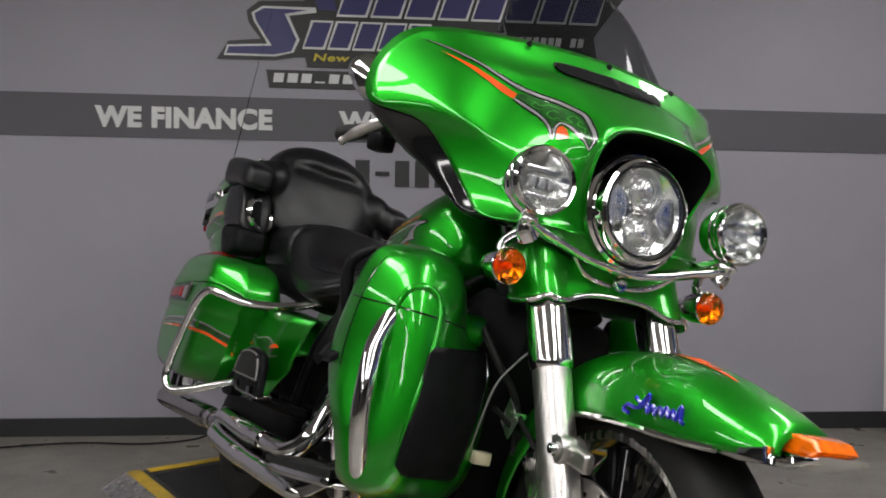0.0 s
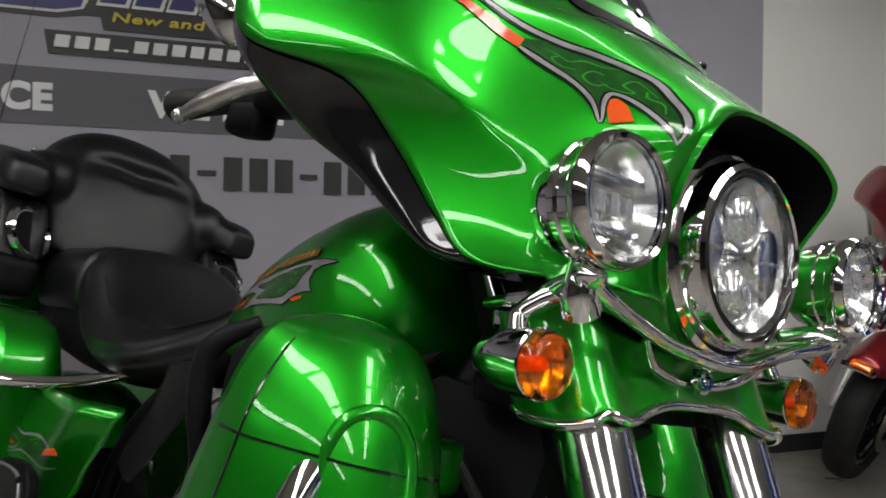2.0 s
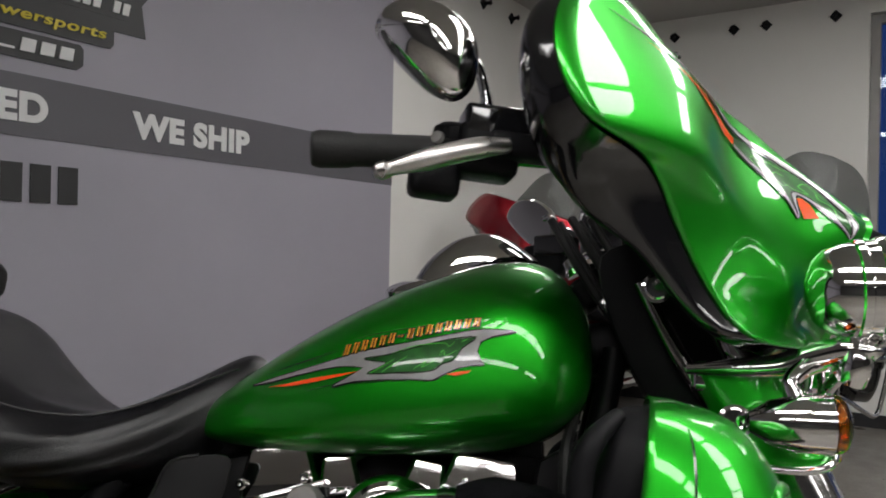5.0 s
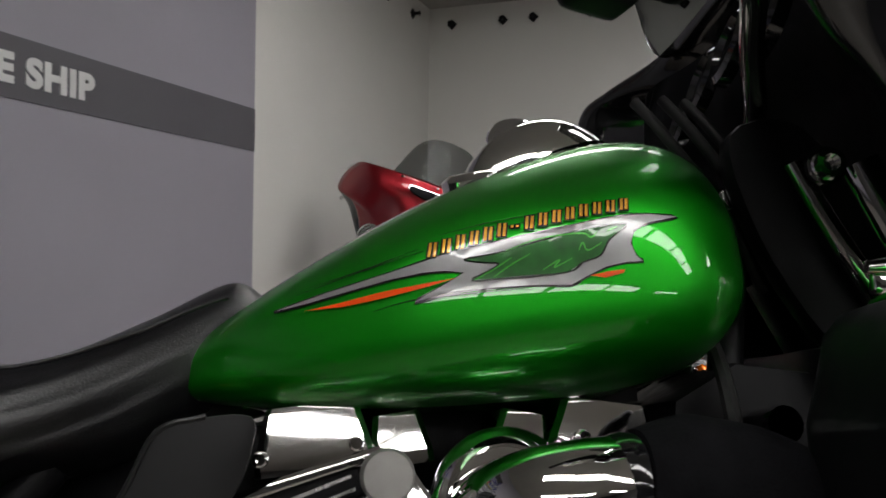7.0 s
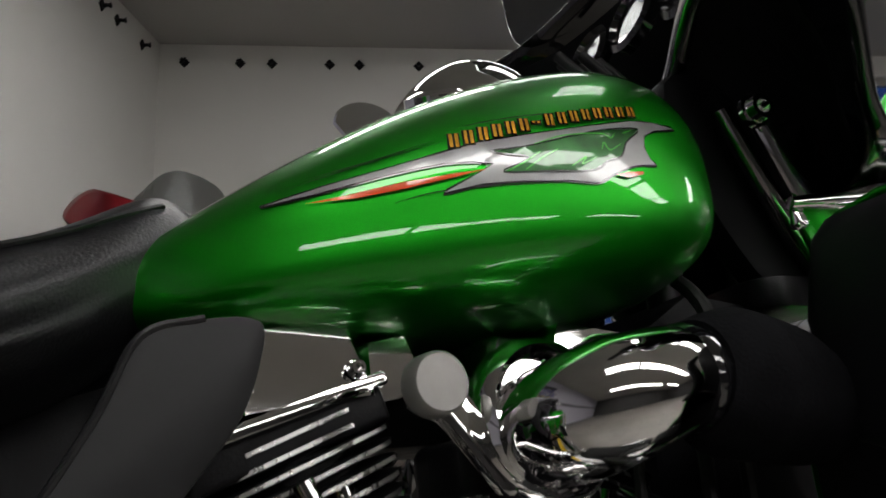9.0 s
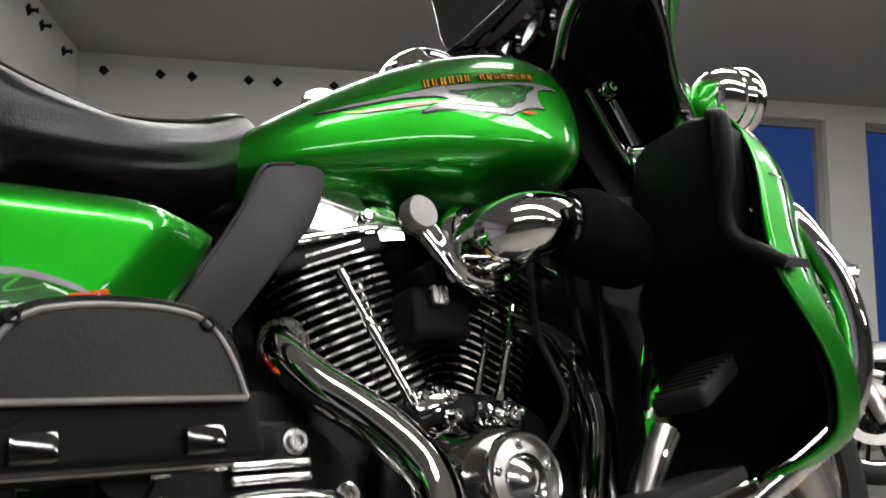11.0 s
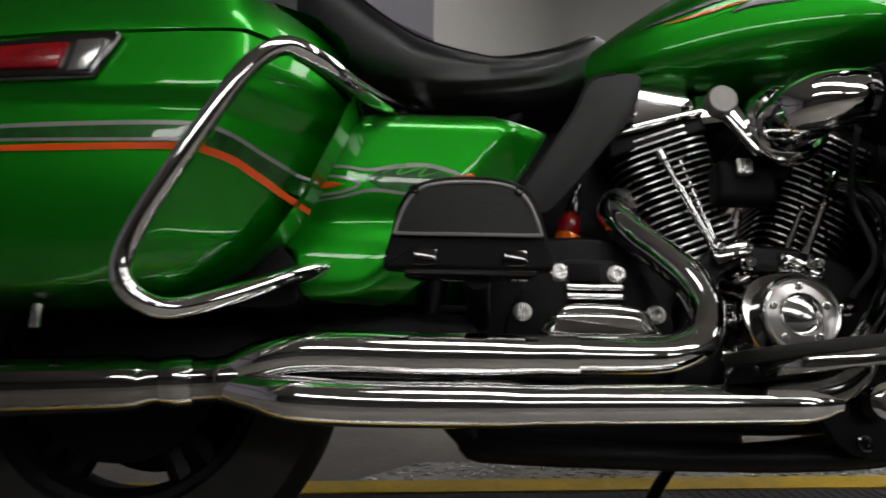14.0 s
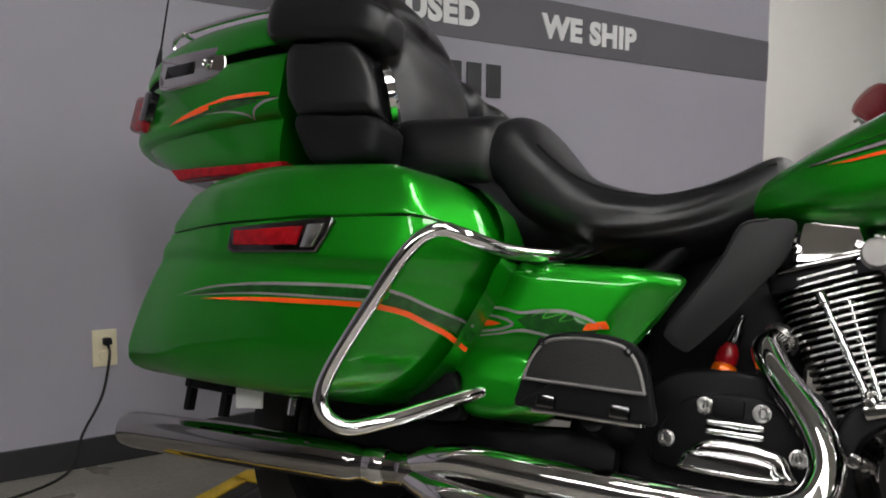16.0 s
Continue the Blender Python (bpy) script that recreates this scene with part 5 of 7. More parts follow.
def rocker(at, lx, ly, lz, tilt):
    """A cover with sloping flanks and a flat top."""
    def ring(k, dz):
        a, b, r = lx / 2 * (0.35 + 0.65 * k), ly / 2 * (0.90 + 0.10 * k), 0.006
        return [(x * a + (-r if x > 0 else r) * q, y * b + (-r if y > 0 else r) * (1 - q), dz) for x, y, q in ((1, -1, 1), (1, -1, 0), (1, 1, 0), (1, 1, 1), (-1, 1, 1), (-1, 1, 0), (-1, -1, 0), (-1, -1, 1))]
    bm = loft([ring(1.0, -lz / 2), ring(1.0, -lz * 0.30), ring(0.98, -lz * 0.25), ring(0.70, lz * 0.40), ring(0.62, lz / 2)])
    bmesh.ops.transform(bm, matrix=Matrix.Translation(at) @ pose(0, 0, 0, 0, tilt, 0), verts=bm.verts[:])
    return bm


def engine(root, full):
    eng = group_empty("engine", None, root)
    part("crankcase", prism(rounded([(0.84, 0.25), (1.10, 0.25), (1.15, 0.33), (1.13, 0.45), (1.06, 0.51), (0.92, 0.52), (0.86, 0.48), (0.83, 0.36)], 4), -0.135, 0.16, "Y", 0.012, 3), "wrinkle", eng, "black crankcase")
    part("gearbox", prism(rounded([(0.55, 0.33), (0.86, 0.31), (0.86, 0.48), (0.78, 0.53), (0.62, 0.53), (0.55, 0.46)], 4), -0.105, 0.16, "Y", 0.01, 3), "wrinkle", eng, "black gearbox casing")
    cylinder_fins(root, "rear_cylinder", (0.910, -0.03, 0.485), (0.826, -0.03, 0.715), 0.076, 20, full)
    cylinder_fins(root, "front_cylinder", (1.025, -0.03, 0.49), (1.13, -0.03, 0.705), 0.076, 19, full)
    for c, d in (((0.829, -0.03, 0.735), -17), ((1.135, -0.03, 0.735), 22)):
        part("cylinder_head", block((0.165, 0.17, 0.030), (c[0] - 0.006, c[1] + 0.006, c[2] - 0.030), 0.006, 3, rot=(0, d, 0)), "wrinkle", eng)
        rc = group_empty("rocker_cover", None, root)
        rise = -math.tan(radians(d * 0.5))
        part("cover_body", rocker((c[0] + (0.004 if d < 0 else -0.020), c[1], c[2] + 0.024), 0.112, 0.172, 0.062, d * 0.35), "chrome", rc, "faceted chrome rocker cover", angle=20)
        part("cover_lip", block((0.150, 0.185, 0.012), (c[0] - 0.002, c[1], c[2] - 0.010), 0.004, 2, rot=(0, d, 0)), "chrome", rc)
        part("cover_end", rocker((c[0] + (0.086 if d < 0 else -0.100), c[1] + 0.004, c[2] + 0.022), 0.060, 0.152, 0.050, d * 0.5), "chrome", rc, angle=20)
        for q in (-0.044, 0.044):
            bb = bmesh.new()
            bolt_head(bb, (c[0] + q, c[1] - 0.088, c[2] + 0.012 + q * rise), 0.006, 0.010)
            part("cover_bolt", bb, "chrome", rc)
    # cam cover and round timer cover
    cam_c = Vector((0.982, -0.19, 0.403))
    outline = rounded([(0.880, 0.40), (0.885, 0.452), (0.925, 0.487), (1.01, 0.492), (1.062, 0.462), (1.072, 0.40), (1.045, 0.340), (0.98, 0.312), (0.910, 0.335)], 5)
    flare = [(-0.120, 1.0), (-0.138, 0.99), (-0.148, 0.94), (-0.160, 0.86), (-0.175, 0.78), (-0.188, 0.72), (-0.194, 0.68)]
    part("cam_cover", loft([[Vector((cam_c.x + (x - cam_c.x) * f, y, cam_c.z + (z - cam_c.z) * f)) for x, z in outline] for y, f in flare]), "dimchrome", eng, "chrome cam cover, dark reflections put into its colour")
    part("pump_body", prism(rounded([(0.885, 0.27), (0.955, 0.265), (0.965, 0.32), (0.925, 0.345), (0.885, 0.335)], 4), -0.185, -0.12, "Y", 0.010, 3), "gloss", eng)
    t = group_empty("timer_cover", None, root)
    part("cover_ring", lathe([(0, 0.056), (0.020, 0.0565), (0.027, 0.0555), (0.0305, 0.0525), (0.0300, 0.0490), (0.022, 0.0470)], cam_c, (0, -1, 0), 56), "softchrome", t, "chrome timer cover ring")
    part("cover_face", lathe([(0.016, 0.0485), (0.0220, 0.0480), (0.0265, 0.0310), (0.022, 0.0300)], cam_c, (0, -1, 0), 56), "slider", t, "brushed timer cover face")
    part("cover_groove", lathe([(0.020, 0.0305), (0.0290, 0.0305), (0.0310, 0.0290), (0.0290, 0.0270), (0.022, 0.0265)], cam_c, (0, -1, 0), 48), "chrome", t, "raised inner ring")
    part("cover_badge", lathe([(0.022, 0.0272), (0.0270, 0.0265), (0.0300, 0.020), (0.0318, 0.010), (0.0322, 0)], cam_c, (0, -1, 0), 48), "softchrome", t, "domed polished badge")
    for k in range(5):
        a = 2 * math.pi * k / 5 + math.pi / 2
        tb = bmesh.new()
        bolt_head(tb, cam_c + Vector((math.cos(a) * 0.039, -0.0245, math.sin(a) * 0.039)), 0.0045, 0.004)
        part("cover_screw", tb, "chrome", t)
    for k in range(7):
        a = 2 * math.pi * k / 7 + 0.2
        b5 = bmesh.new()
        bolt_head(b5, (0.977 + math.cos(a) * 0.100, -0.150, 0.402 + math.sin(a) * 0.092), 0.008, 0.024)
        part("case_bolt", b5, "chrome", eng)
    # pushrod tubes and lifter blocks
    for x0, z0, x1, z1, y in ((0.900, 0.506, 0.822, 0.672, -0.135), (0.916, 0.506, 0.862, 0.672, -0.106), (1.034, 0.505, 1.097, 0.640, -0.132), (1.010, 0.505, 1.072, 0.640, -0.110)):
        a, b = Vector((x0, y, z0)), Vector((x1, y + 0.008, z1))
        L = (b - a).length
        part("pushrod_tube", lathe([(0, 0.011), (0.012, 0.011), (0.014, 0.0068), (L * 0.58, 0.0068), (L * 0.59, 0.009), (L * 0.63, 0.009), (L * 0.64, 0.0052), (L * 0.90, 0.0052), (L * 0.91, 0.0085), (L, 0.0085)], a, b - a, 20), "chrome", eng, "polished pushrod tube")
    for x, z, q in ((0.918, 0.508, -20), (1.022, 0.487, 20)):
        lb = block((0.060, 0.036, 0.022), (x, -0.138, z - 0.004), 0.006, 2, rot=(0, q, 0))
        for dx in (-0.02, 0.02):
            bolt_head(lb, (x + dx, -0.156, z + 0.002), 0.006, 0.010)
            lathe([(0, 0.009), (0.016, 0.009), (0.017, 0.006)], (x + dx, -0.135, z + 0.004), (0, -0.2, 1), 10, bm=lb)
        part("lifter_block", lb, "chrome", eng, "chrome lifter block")
    # induction: chrome elbow, backing plate, round cap and the fabric filter
    air = group_empty("air_intake", None, root)
    part("backing_plate", lathe([(0, 0.066), (0.012, 0.066), (0.020, 0.062), (0.026, 0.056), (0.022, 0.050), (0.012, 0.048)], (1.000, -0.172, 0.698), (0.04, -1, 0.10), 44), "chrome", air, "chrome intake backing plate")
    part("intake_elbow", tube([(0.990, -0.165, 0.688), (0.990, -0.200, 0.690), (1.000, -0.232, 0.695), (1.022, -0.250, 0.703), (1.050, -0.254, 0.710), (1.078, -0.251, 0.714)], [0.043, 0.045, 0.046, 0.045, 0.042, 0.040], 28, 7), "chrome", air, "chrome intake elbow")
    part("elbow_bracket", prism(rounded([(0.882, 0.712), (0.884, 0.740), (0.908, 0.742), (0.930, 0.715), (0.950, 0.680), (0.962, 0.655), (0.950, 0.645), (0.928, 0.672), (0.905, 0.700)], 4), -0.195, -0.180, "Y", 0.005), "chrome", air)
    part("breather_cap", lathe([(0, 0.023), (0.016, 0.0225), (0.019, 0.020), (0.019, 0)], (0.897, -0.193, 0.725), (0, -1, 0), 28), "satin", air, "round matt grey breather cap")
    part("hose_clamp", tube([(1.070, -0.252, 0.713), (1.082, -0.251, 0.714), (1.096, -0.249, 0.715)], [0.040, 0.0425, 0.041], 28, 3), "gloss", air)
    part("filter", tube([(1.088, -0.251, 0.715), (1.13, -0.248, 0.711), (1.19, -0.24, 0.702), (1.240, -0.232, 0.690), (1.248, -0.23, 0.689)], [0.044, 0.060, 0.059, 0.050, 0.01], 28, 6), "foam", air, "black fabric-covered cone filter")
    part("intake_throat", block((0.08, 0.10, 0.07), (0.985, -0.10, 0.66), 0.015, 3), "wrinkle", eng)
    part("coil_box", block((0.092, 0.05, 0.066), (0.948, -0.13, 0.618), 0.012, 3), "plastic", eng)
    part("coil_tab", block((0.024, 0.016, 0.026), (0.940, -0.160, 0.636), 0.004), "steel", eng)
    # gearbox side cover with its bolts and ribbed chrome lid
    gb = group_empty("gearbox_cover", None, root)
    part("cover_plate", prism(rounded([(0.60, 0.37), (0.82, 0.37), (0.825, 0.42), (0.77, 0.49), (0.65, 0.49), (0.595, 0.43)], 4), -0.122, -0.10, "Y", 0.006), "wrinkle", gb)
    part("chrome_lid", prism(rounded([(0.643, 0.372), (0.782, 0.372), (0.778, 0.390), (0.762, 0.405), (0.655, 0.405), (0.645, 0.392)], 3), -0.172, -0.150, "Y", 0.007, 3), "chrome", gb, "chrome clutch-release lid")
    part("lid_base", prism(rounded([(0.640, 0.372), (0.800, 0.372), (0.797, 0.395), (0.775, 0.420), (0.680, 0.424), (0.652, 0.408)], 3), -0.152, -0.118, "Y", 0.010, 3), "chrome", gb)
    for z in (0.436, 0.450):
        part("chrome_rib", block((0.088, 0.026, 0.010), (0.713, -0.130, z), 0.004, 3), "chrome", gb)
    part("neutral_switch", block((0.05, 0.03, 0.03), (0.70, -0.118, 0.475), 0.006), "plastic", gb)
    for x, z in ((0.663, 0.475), (0.75, 0.474), (0.606, 0.414), (0.807, 0.413)):
        b6 = bmesh.new()
        bolt_head(b6, (x, -0.118, z), 0.0115, 0.012)
        part("cover_bolt", b6, "steel", gb)


def exhaust(root):
    ex = group_empty("exhaust", None, root)
    part("rear_header", tube([(0.77, -0.07, 0.600), (0.750, -0.100, 0.578), (0.772, -0.135, 0.535), (0.807, -0.170, 0.493), (0.834, -0.200, 0.453), (0.847, -0.222, 0.417), (0.844, -0.238, 0.387), (0.826, -0.252, 0.358), (0.79, -0.264, 0.340), (0.74, -0.270, 0.334), (0.60, -0.276, 0.333)], [0.024] + [0.0262] * 4 + [0.0255] * 6, 24, 7), "chrome", ex, "chrome header pipe")
    part("header_flange", lathe([(0, 0.030), (0.010, 0.030), (0.012, 0.026)], (0.765, -0.078, 0.594), (0.5, 0.7, 0.45), 20), "steel", ex)
    part("rear_shield", tube([(0.66, -0.277, 0.332), (0.62, -0.277, 0.332), (0.555, -0.278, 0.331), (0.45, -0.274, 0.331), (0.32, -0.268, 0.332), (0.255, -0.262, 0.322), (0.205, -0.25, 0.305)], [0.0285, 0.0278, 0.030, 0.030, 0.030, 0.028, 0.022], 24, 6), "chrome", ex, "chrome heat shield")
    part("front_header", tube([(1.155, -0.165, 0.545), (1.136, -0.200, 0.469), (1.095, -0.225, 0.405), (1.054, -0.248, 0.362), (1.01, -0.272, 0.315), (0.95, -0.288, 0.288), (0.80, -0.295, 0.275), (0.60, -0.294, 0.272)], 0.0235, 24, 7), "blackchrome", ex, "dark chrome header pipe")
    part("header_sleeve", tube([(1.11, -0.11, 0.625), (1.145, -0.14, 0.600), (1.158, -0.158, 0.560), (1.152, -0.172, 0.525), (1.142, -0.190, 0.490)], 0.0250, 20, 6), "gloss", ex, "dark upper header sleeve")
    part("front_shield", tube([(0.985, -0.292, 0.279), (0.94, -0.294, 0.277), (0.80, -0.296, 0.274), (0.62, -0.295, 0.270), (0.55, -0.294, 0.269), (0.40, -0.288, 0.268), (0.30, -0.282, 0.272), (0.25, -0.268, 0.280), (0.20, -0.25, 0.290)], [0.012, 0.024, 0.0255, 0.026, 0.029, 0.0295, 0.030, 0.026, 0.022], 24, 6), "chrome", ex, "chrome heat shield")
    mf = tube([(0.225, -0.25, 0.299), (0.20, -0.25, 0.297), (0.185, -0.25, 0.296), (0.11, -0.25, 0.292), (0.06, -0.25, 0.289), (-0.20, -0.25, 0.277), (-0.44, -0.25, 0.265), (-0.475, -0.25, 0.262), (-0.49, -0.25, 0.261)], [0.030, 0.032, 0.030, 0.031, 0.0385, 0.0395, 0.0385, 0.036, 0.033], 32, 5)
    part("muffler", mf, "dimchrome", ex, "long chrome muffler")
    part("muffler_bore", lathe([(0, 0.030), (0.002, 0.029)], (-0.4925, -0.25, 0.2605), (-1, 0, -0.05), 24), "dash", ex)
    part("muffler_clamp", tube([(0.165, -0.25, 0.295), (0.145, -0.25, 0.294), (0.125, -0.25, 0.293)], [0.0335, 0.036, 0.0335], 28, 3), "chrome", ex, "chrome clamp")
    part("left_muffler", tube([(0.22, 0.25, 0.299), (0.06, 0.25, 0.289), (-0.49, 0.25, 0.261)], [0.031, 0.0385, 0.033], 24, 4), "chrome", ex)


def saddlebag(root, s, paint, full):
    bag = group_empty("saddlebag", None, root)
    zs = [0.392, 0.40, 0.43, 0.50, 0.60, 0.66, 0.70]
    xr = smooth_table(zs, [-0.385, -0.430, -0.438, -0.412, -0.373, -0.350, -0.337])
    xfr = smooth_table(zs, [0.10, 0.15, 0.22, 0.285, 0.335, 0.36, 0.372])
    zy = [0.392, 0.40, 0.43, 0.50, 0.56, 0.598, 0.612, 0.624, 0.636, 0.67, 0.70]
    yo = smooth_table(zy, [0.34, 0.36, 0.383, 0.401, 0.407, 0.407, 0.405, 0.409, 0.415, 0.414, 0.410])

    def seam(x):
        return float(np.interp(x, [-0.33, 0.07, 0.26, 0.32, 0.40], [0.672, 0.712, 0.716, 0.70, 0.655]))

    def ring(z, top=False):
        a, b, o = xr(min(z, 0.70)), xfr(min(z, 0.70)), yo(min(z, 0.70))
        yin = 0.20
        pts = []
        for k in range(112):
            t = 2 * math.pi * k / 112
            c, q = math.cos(t), math.sin(t)
            e = 2 / 6.5
            x = (a + b) / 2 + (b - a) / 2 * math.copysign(abs(c) ** e, c)
            y = (o + yin) / 2 + (o - yin) / 2 * math.copysign(abs(q) ** e, q)
            u = max((x - (b - 0.135)) / 0.135, 0)
            y -= 0.115 * (u + math.sqrt(u * u + 0.0009) - 0.03) / 2 * (1 if q > 0 else 0) * min(max(q, 0) * 3, 1)
            u2 = max(((a + 0.25) - x) / 0.25, 0)
            y -= 0.05 * u2 * u2 * max(q, 0)
            pts.append((x, s * y, z))
        return pts
    rings = [ring(z) for z in (0.392, 0.395, 0.402, 0.415, 0.44, 0.47, 0.50, 0.53, 0.56, 0.585, 0.60, 0.608, 0.616, 0.624, 0.632, 0.64, 0.65)]
    rings += [[(p[0], p[1], 0.65 + (seam(p[0]) - 0.004 - 0.65) * k) for p in ring(0.67)] for k in (0.5, 1.0)]
    part("bag_body", loft(rings), paint, bag, angle=60)
    lid = []
    for k, (lift, sx, sy, grow) in enumerate(((0.0, 1.0, 1.0, 0.004), (0.012, 0.995, 1.0, 0.005), (0.03, 0.975, 0.985, 0.0), (0.055, 0.92, 0.95, 0), (0.078, 0.80, 0.89, 0), (0.094, 0.62, 0.80, 0), (0.101, 0.35, 0.6, 0), (0.103, 0.08, 0.2, 0))):
        r = []
        for p in ring(0.69):
            x = 0.06 + (p[0] - 0.06) * sx
            y = s * 0.30 + (p[1] - s * 0.30) * sy
            y += grow * (1 if (p[1] - s * 0.3) * s > 0 else -1) * s
            r.append((x, y, seam(p[0]) * (1 - lift / 0.103) + 0.712 * (lift / 0.103) + lift))
        lid.append(r)
    part("bag_lid", loft(lid), paint, bag, "painted lid with a rolled edge", angle=60)
    part("lid_seam", loft([[(0.06 + (p[0] - 0.06) * 0.99, s * 0.30 + (p[1] - s * 0.30) * 0.99, seam(p[0]) - 0.006) for p in ring(0.69)], [(0.06 + (p[0] - 0.06) * 0.99, s * 0.30 + (p[1] - s * 0.30) * 0.99, seam(p[0]) + 0.003) for p in ring(0.69)]]), "dash", bag)

    def on_bag(x, z, lift):
        R = ring(min(max(z, 0.392), 0.70))
        xs = [p[0] for p in R if p[1] * s > 0.30]
        ys = [abs(p[1]) for p in R if p[1] * s > 0.30]
        o = np.argsort(xs)
        return Vector((x, s * (float(np.interp(x, np.array(xs)[o], np.array(ys)[o])) + lift), z))
    # lamp strip with chrome bezel
    lens = [(-0.122, 0.672), (-0.118, 0.645), (0.020, 0.652), (0.028, 0.686)]
    bez = [(-0.136, 0.679), (-0.136, 0.637), (-0.122, 0.632), (0.062, 0.642), (0.090, 0.698), (0.084, 0.706)]
    part("lamp_bezel", prism(bez, s * 0.410, s * 0.424, "Y", 0.005, 3), "blackchrome", bag, "dark chrome lamp bezel")
    part("bag_lamp", prism(lens, s * 0.416, s * 0.430, "Y", 0.004, 2), "redlens", bag, "red lamp lens")
    part("lamp_reflector", prism([(0.031, 0.648), (0.056, 0.650), (0.074, 0.692), (0.040, 0.689)], s * 0.416, s * 0.429, "Y", 0.003, 2), "reflector", bag, "clear front of the lamp")
    if full:
        place = lambda l: (lambda x, z: on_bag(x, z, l))
        part("pinstripe", ribbon([(-0.27, 0.546), (-0.15, 0.572), (0.0, 0.586), (0.19, 0.591), (0.26, 0.572), (0.318, 0.552)], [0.0, 0.004, 0.0055, 0.0055, 0.005, 0.004], place(0.0016), 6), "grey", bag)
        part("dark_stripe", ribbon([(-0.24, 0.549), (-0.1, 0.570), (0.0, 0.575), (0.19, 0.579), (0.26, 0.560), (0.32, 0.532)], [0.0, 0.016, 0.021, 0.022, 0.021, 0.020], place(0.0012), 6), "dkgreen", bag)
        part("pinstripe", ribbon([(-0.24, 0.547), (-0.1, 0.562), (0.0, 0.567), (0.19, 0.571)], [0.0, 0.003, 0.004, 0.004], place(0.0018), 6), "grey", bag)
        part("orange_stripe", ribbon([(-0.20, 0.545), (-0.1, 0.552), (0.0, 0.557), (0.19, 0.562), (0.25, 0.546), (0.31, 0.512)], [0.0, 0.006, 0.008, 0.009, 0.010, 0.008], place(0.0020), 6), "orange", bag)
    gd = group_empty("saddlebag_guard", None, root)
    part("guard_tube", tube([(0.462, s * 0.13, 0.730), (0.432, s * 0.190, 0.703), (0.402, s * 0.255, 0.686), (0.364, s * 0.330, 0.679), (0.322, s * 0.392, 0.688), (0.287, s * 0.418, 0.690), (0.248, s * 0.433, 0.652), (0.195, s * 0.437, 0.560), (0.135, s * 0.435, 0.446), (0.130, s * 0.432, 0.392), (0.168, s * 0.415, 0.366), (0.22, s * 0.37, 0.385), (0.31, s * 0.27, 0.440), (0.36, s * 0.20, 0.46)], 0.0125, 16, 7), "chrome", gd, "bent chrome guard tube")
    if s < 0:
        for x in (-0.288, -0.196):
            part("bag_bracket", block((0.014, 0.020, 0.066), (x, -0.29, 0.362), 0.003), "wrinkle", bag, "black hanging bracket")
        part("bracket_bar", block((0.125, 0.014, 0.016), (-0.240, -0.292, 0.382), 0.003), "wrinkle", bag)
        part("bracket_tag", prism([(-0.176, 0.388), (-0.112, 0.395), (-0.106, 0.358), (-0.168, 0.350)], -0.292, -0.286, "Y", 0.002), "white", bag, "pale label plate")
        part("bracket_stub", lathe([(0, 0.008), (0.03, 0.008), (0.032, 0.005)], (-0.035, -0.29, 0.356), (0, 0, 1), 14), "chrome", bag)


def cushion(outline, s):
    """A slab with softly rounded faces, standing on one side of the machine."""
    cx = sum(p[0] for p in outline) / len(outline)
    cz = sum(p[1] for p in outline) / len(outline)
    rows = ((0.212, 0.90), (0.222, 0.97), (0.236, 1.0), (0.288, 1.0), (0.302, 0.985), (0.311, 0.95), (0.316, 0.88), (0.319, 0.74), (0.320, 0.5))
    return loft([[(cx + (x - cx) * k, s * y, cz + (z - cz) * k) for x, z in outline] for y, k in rows])


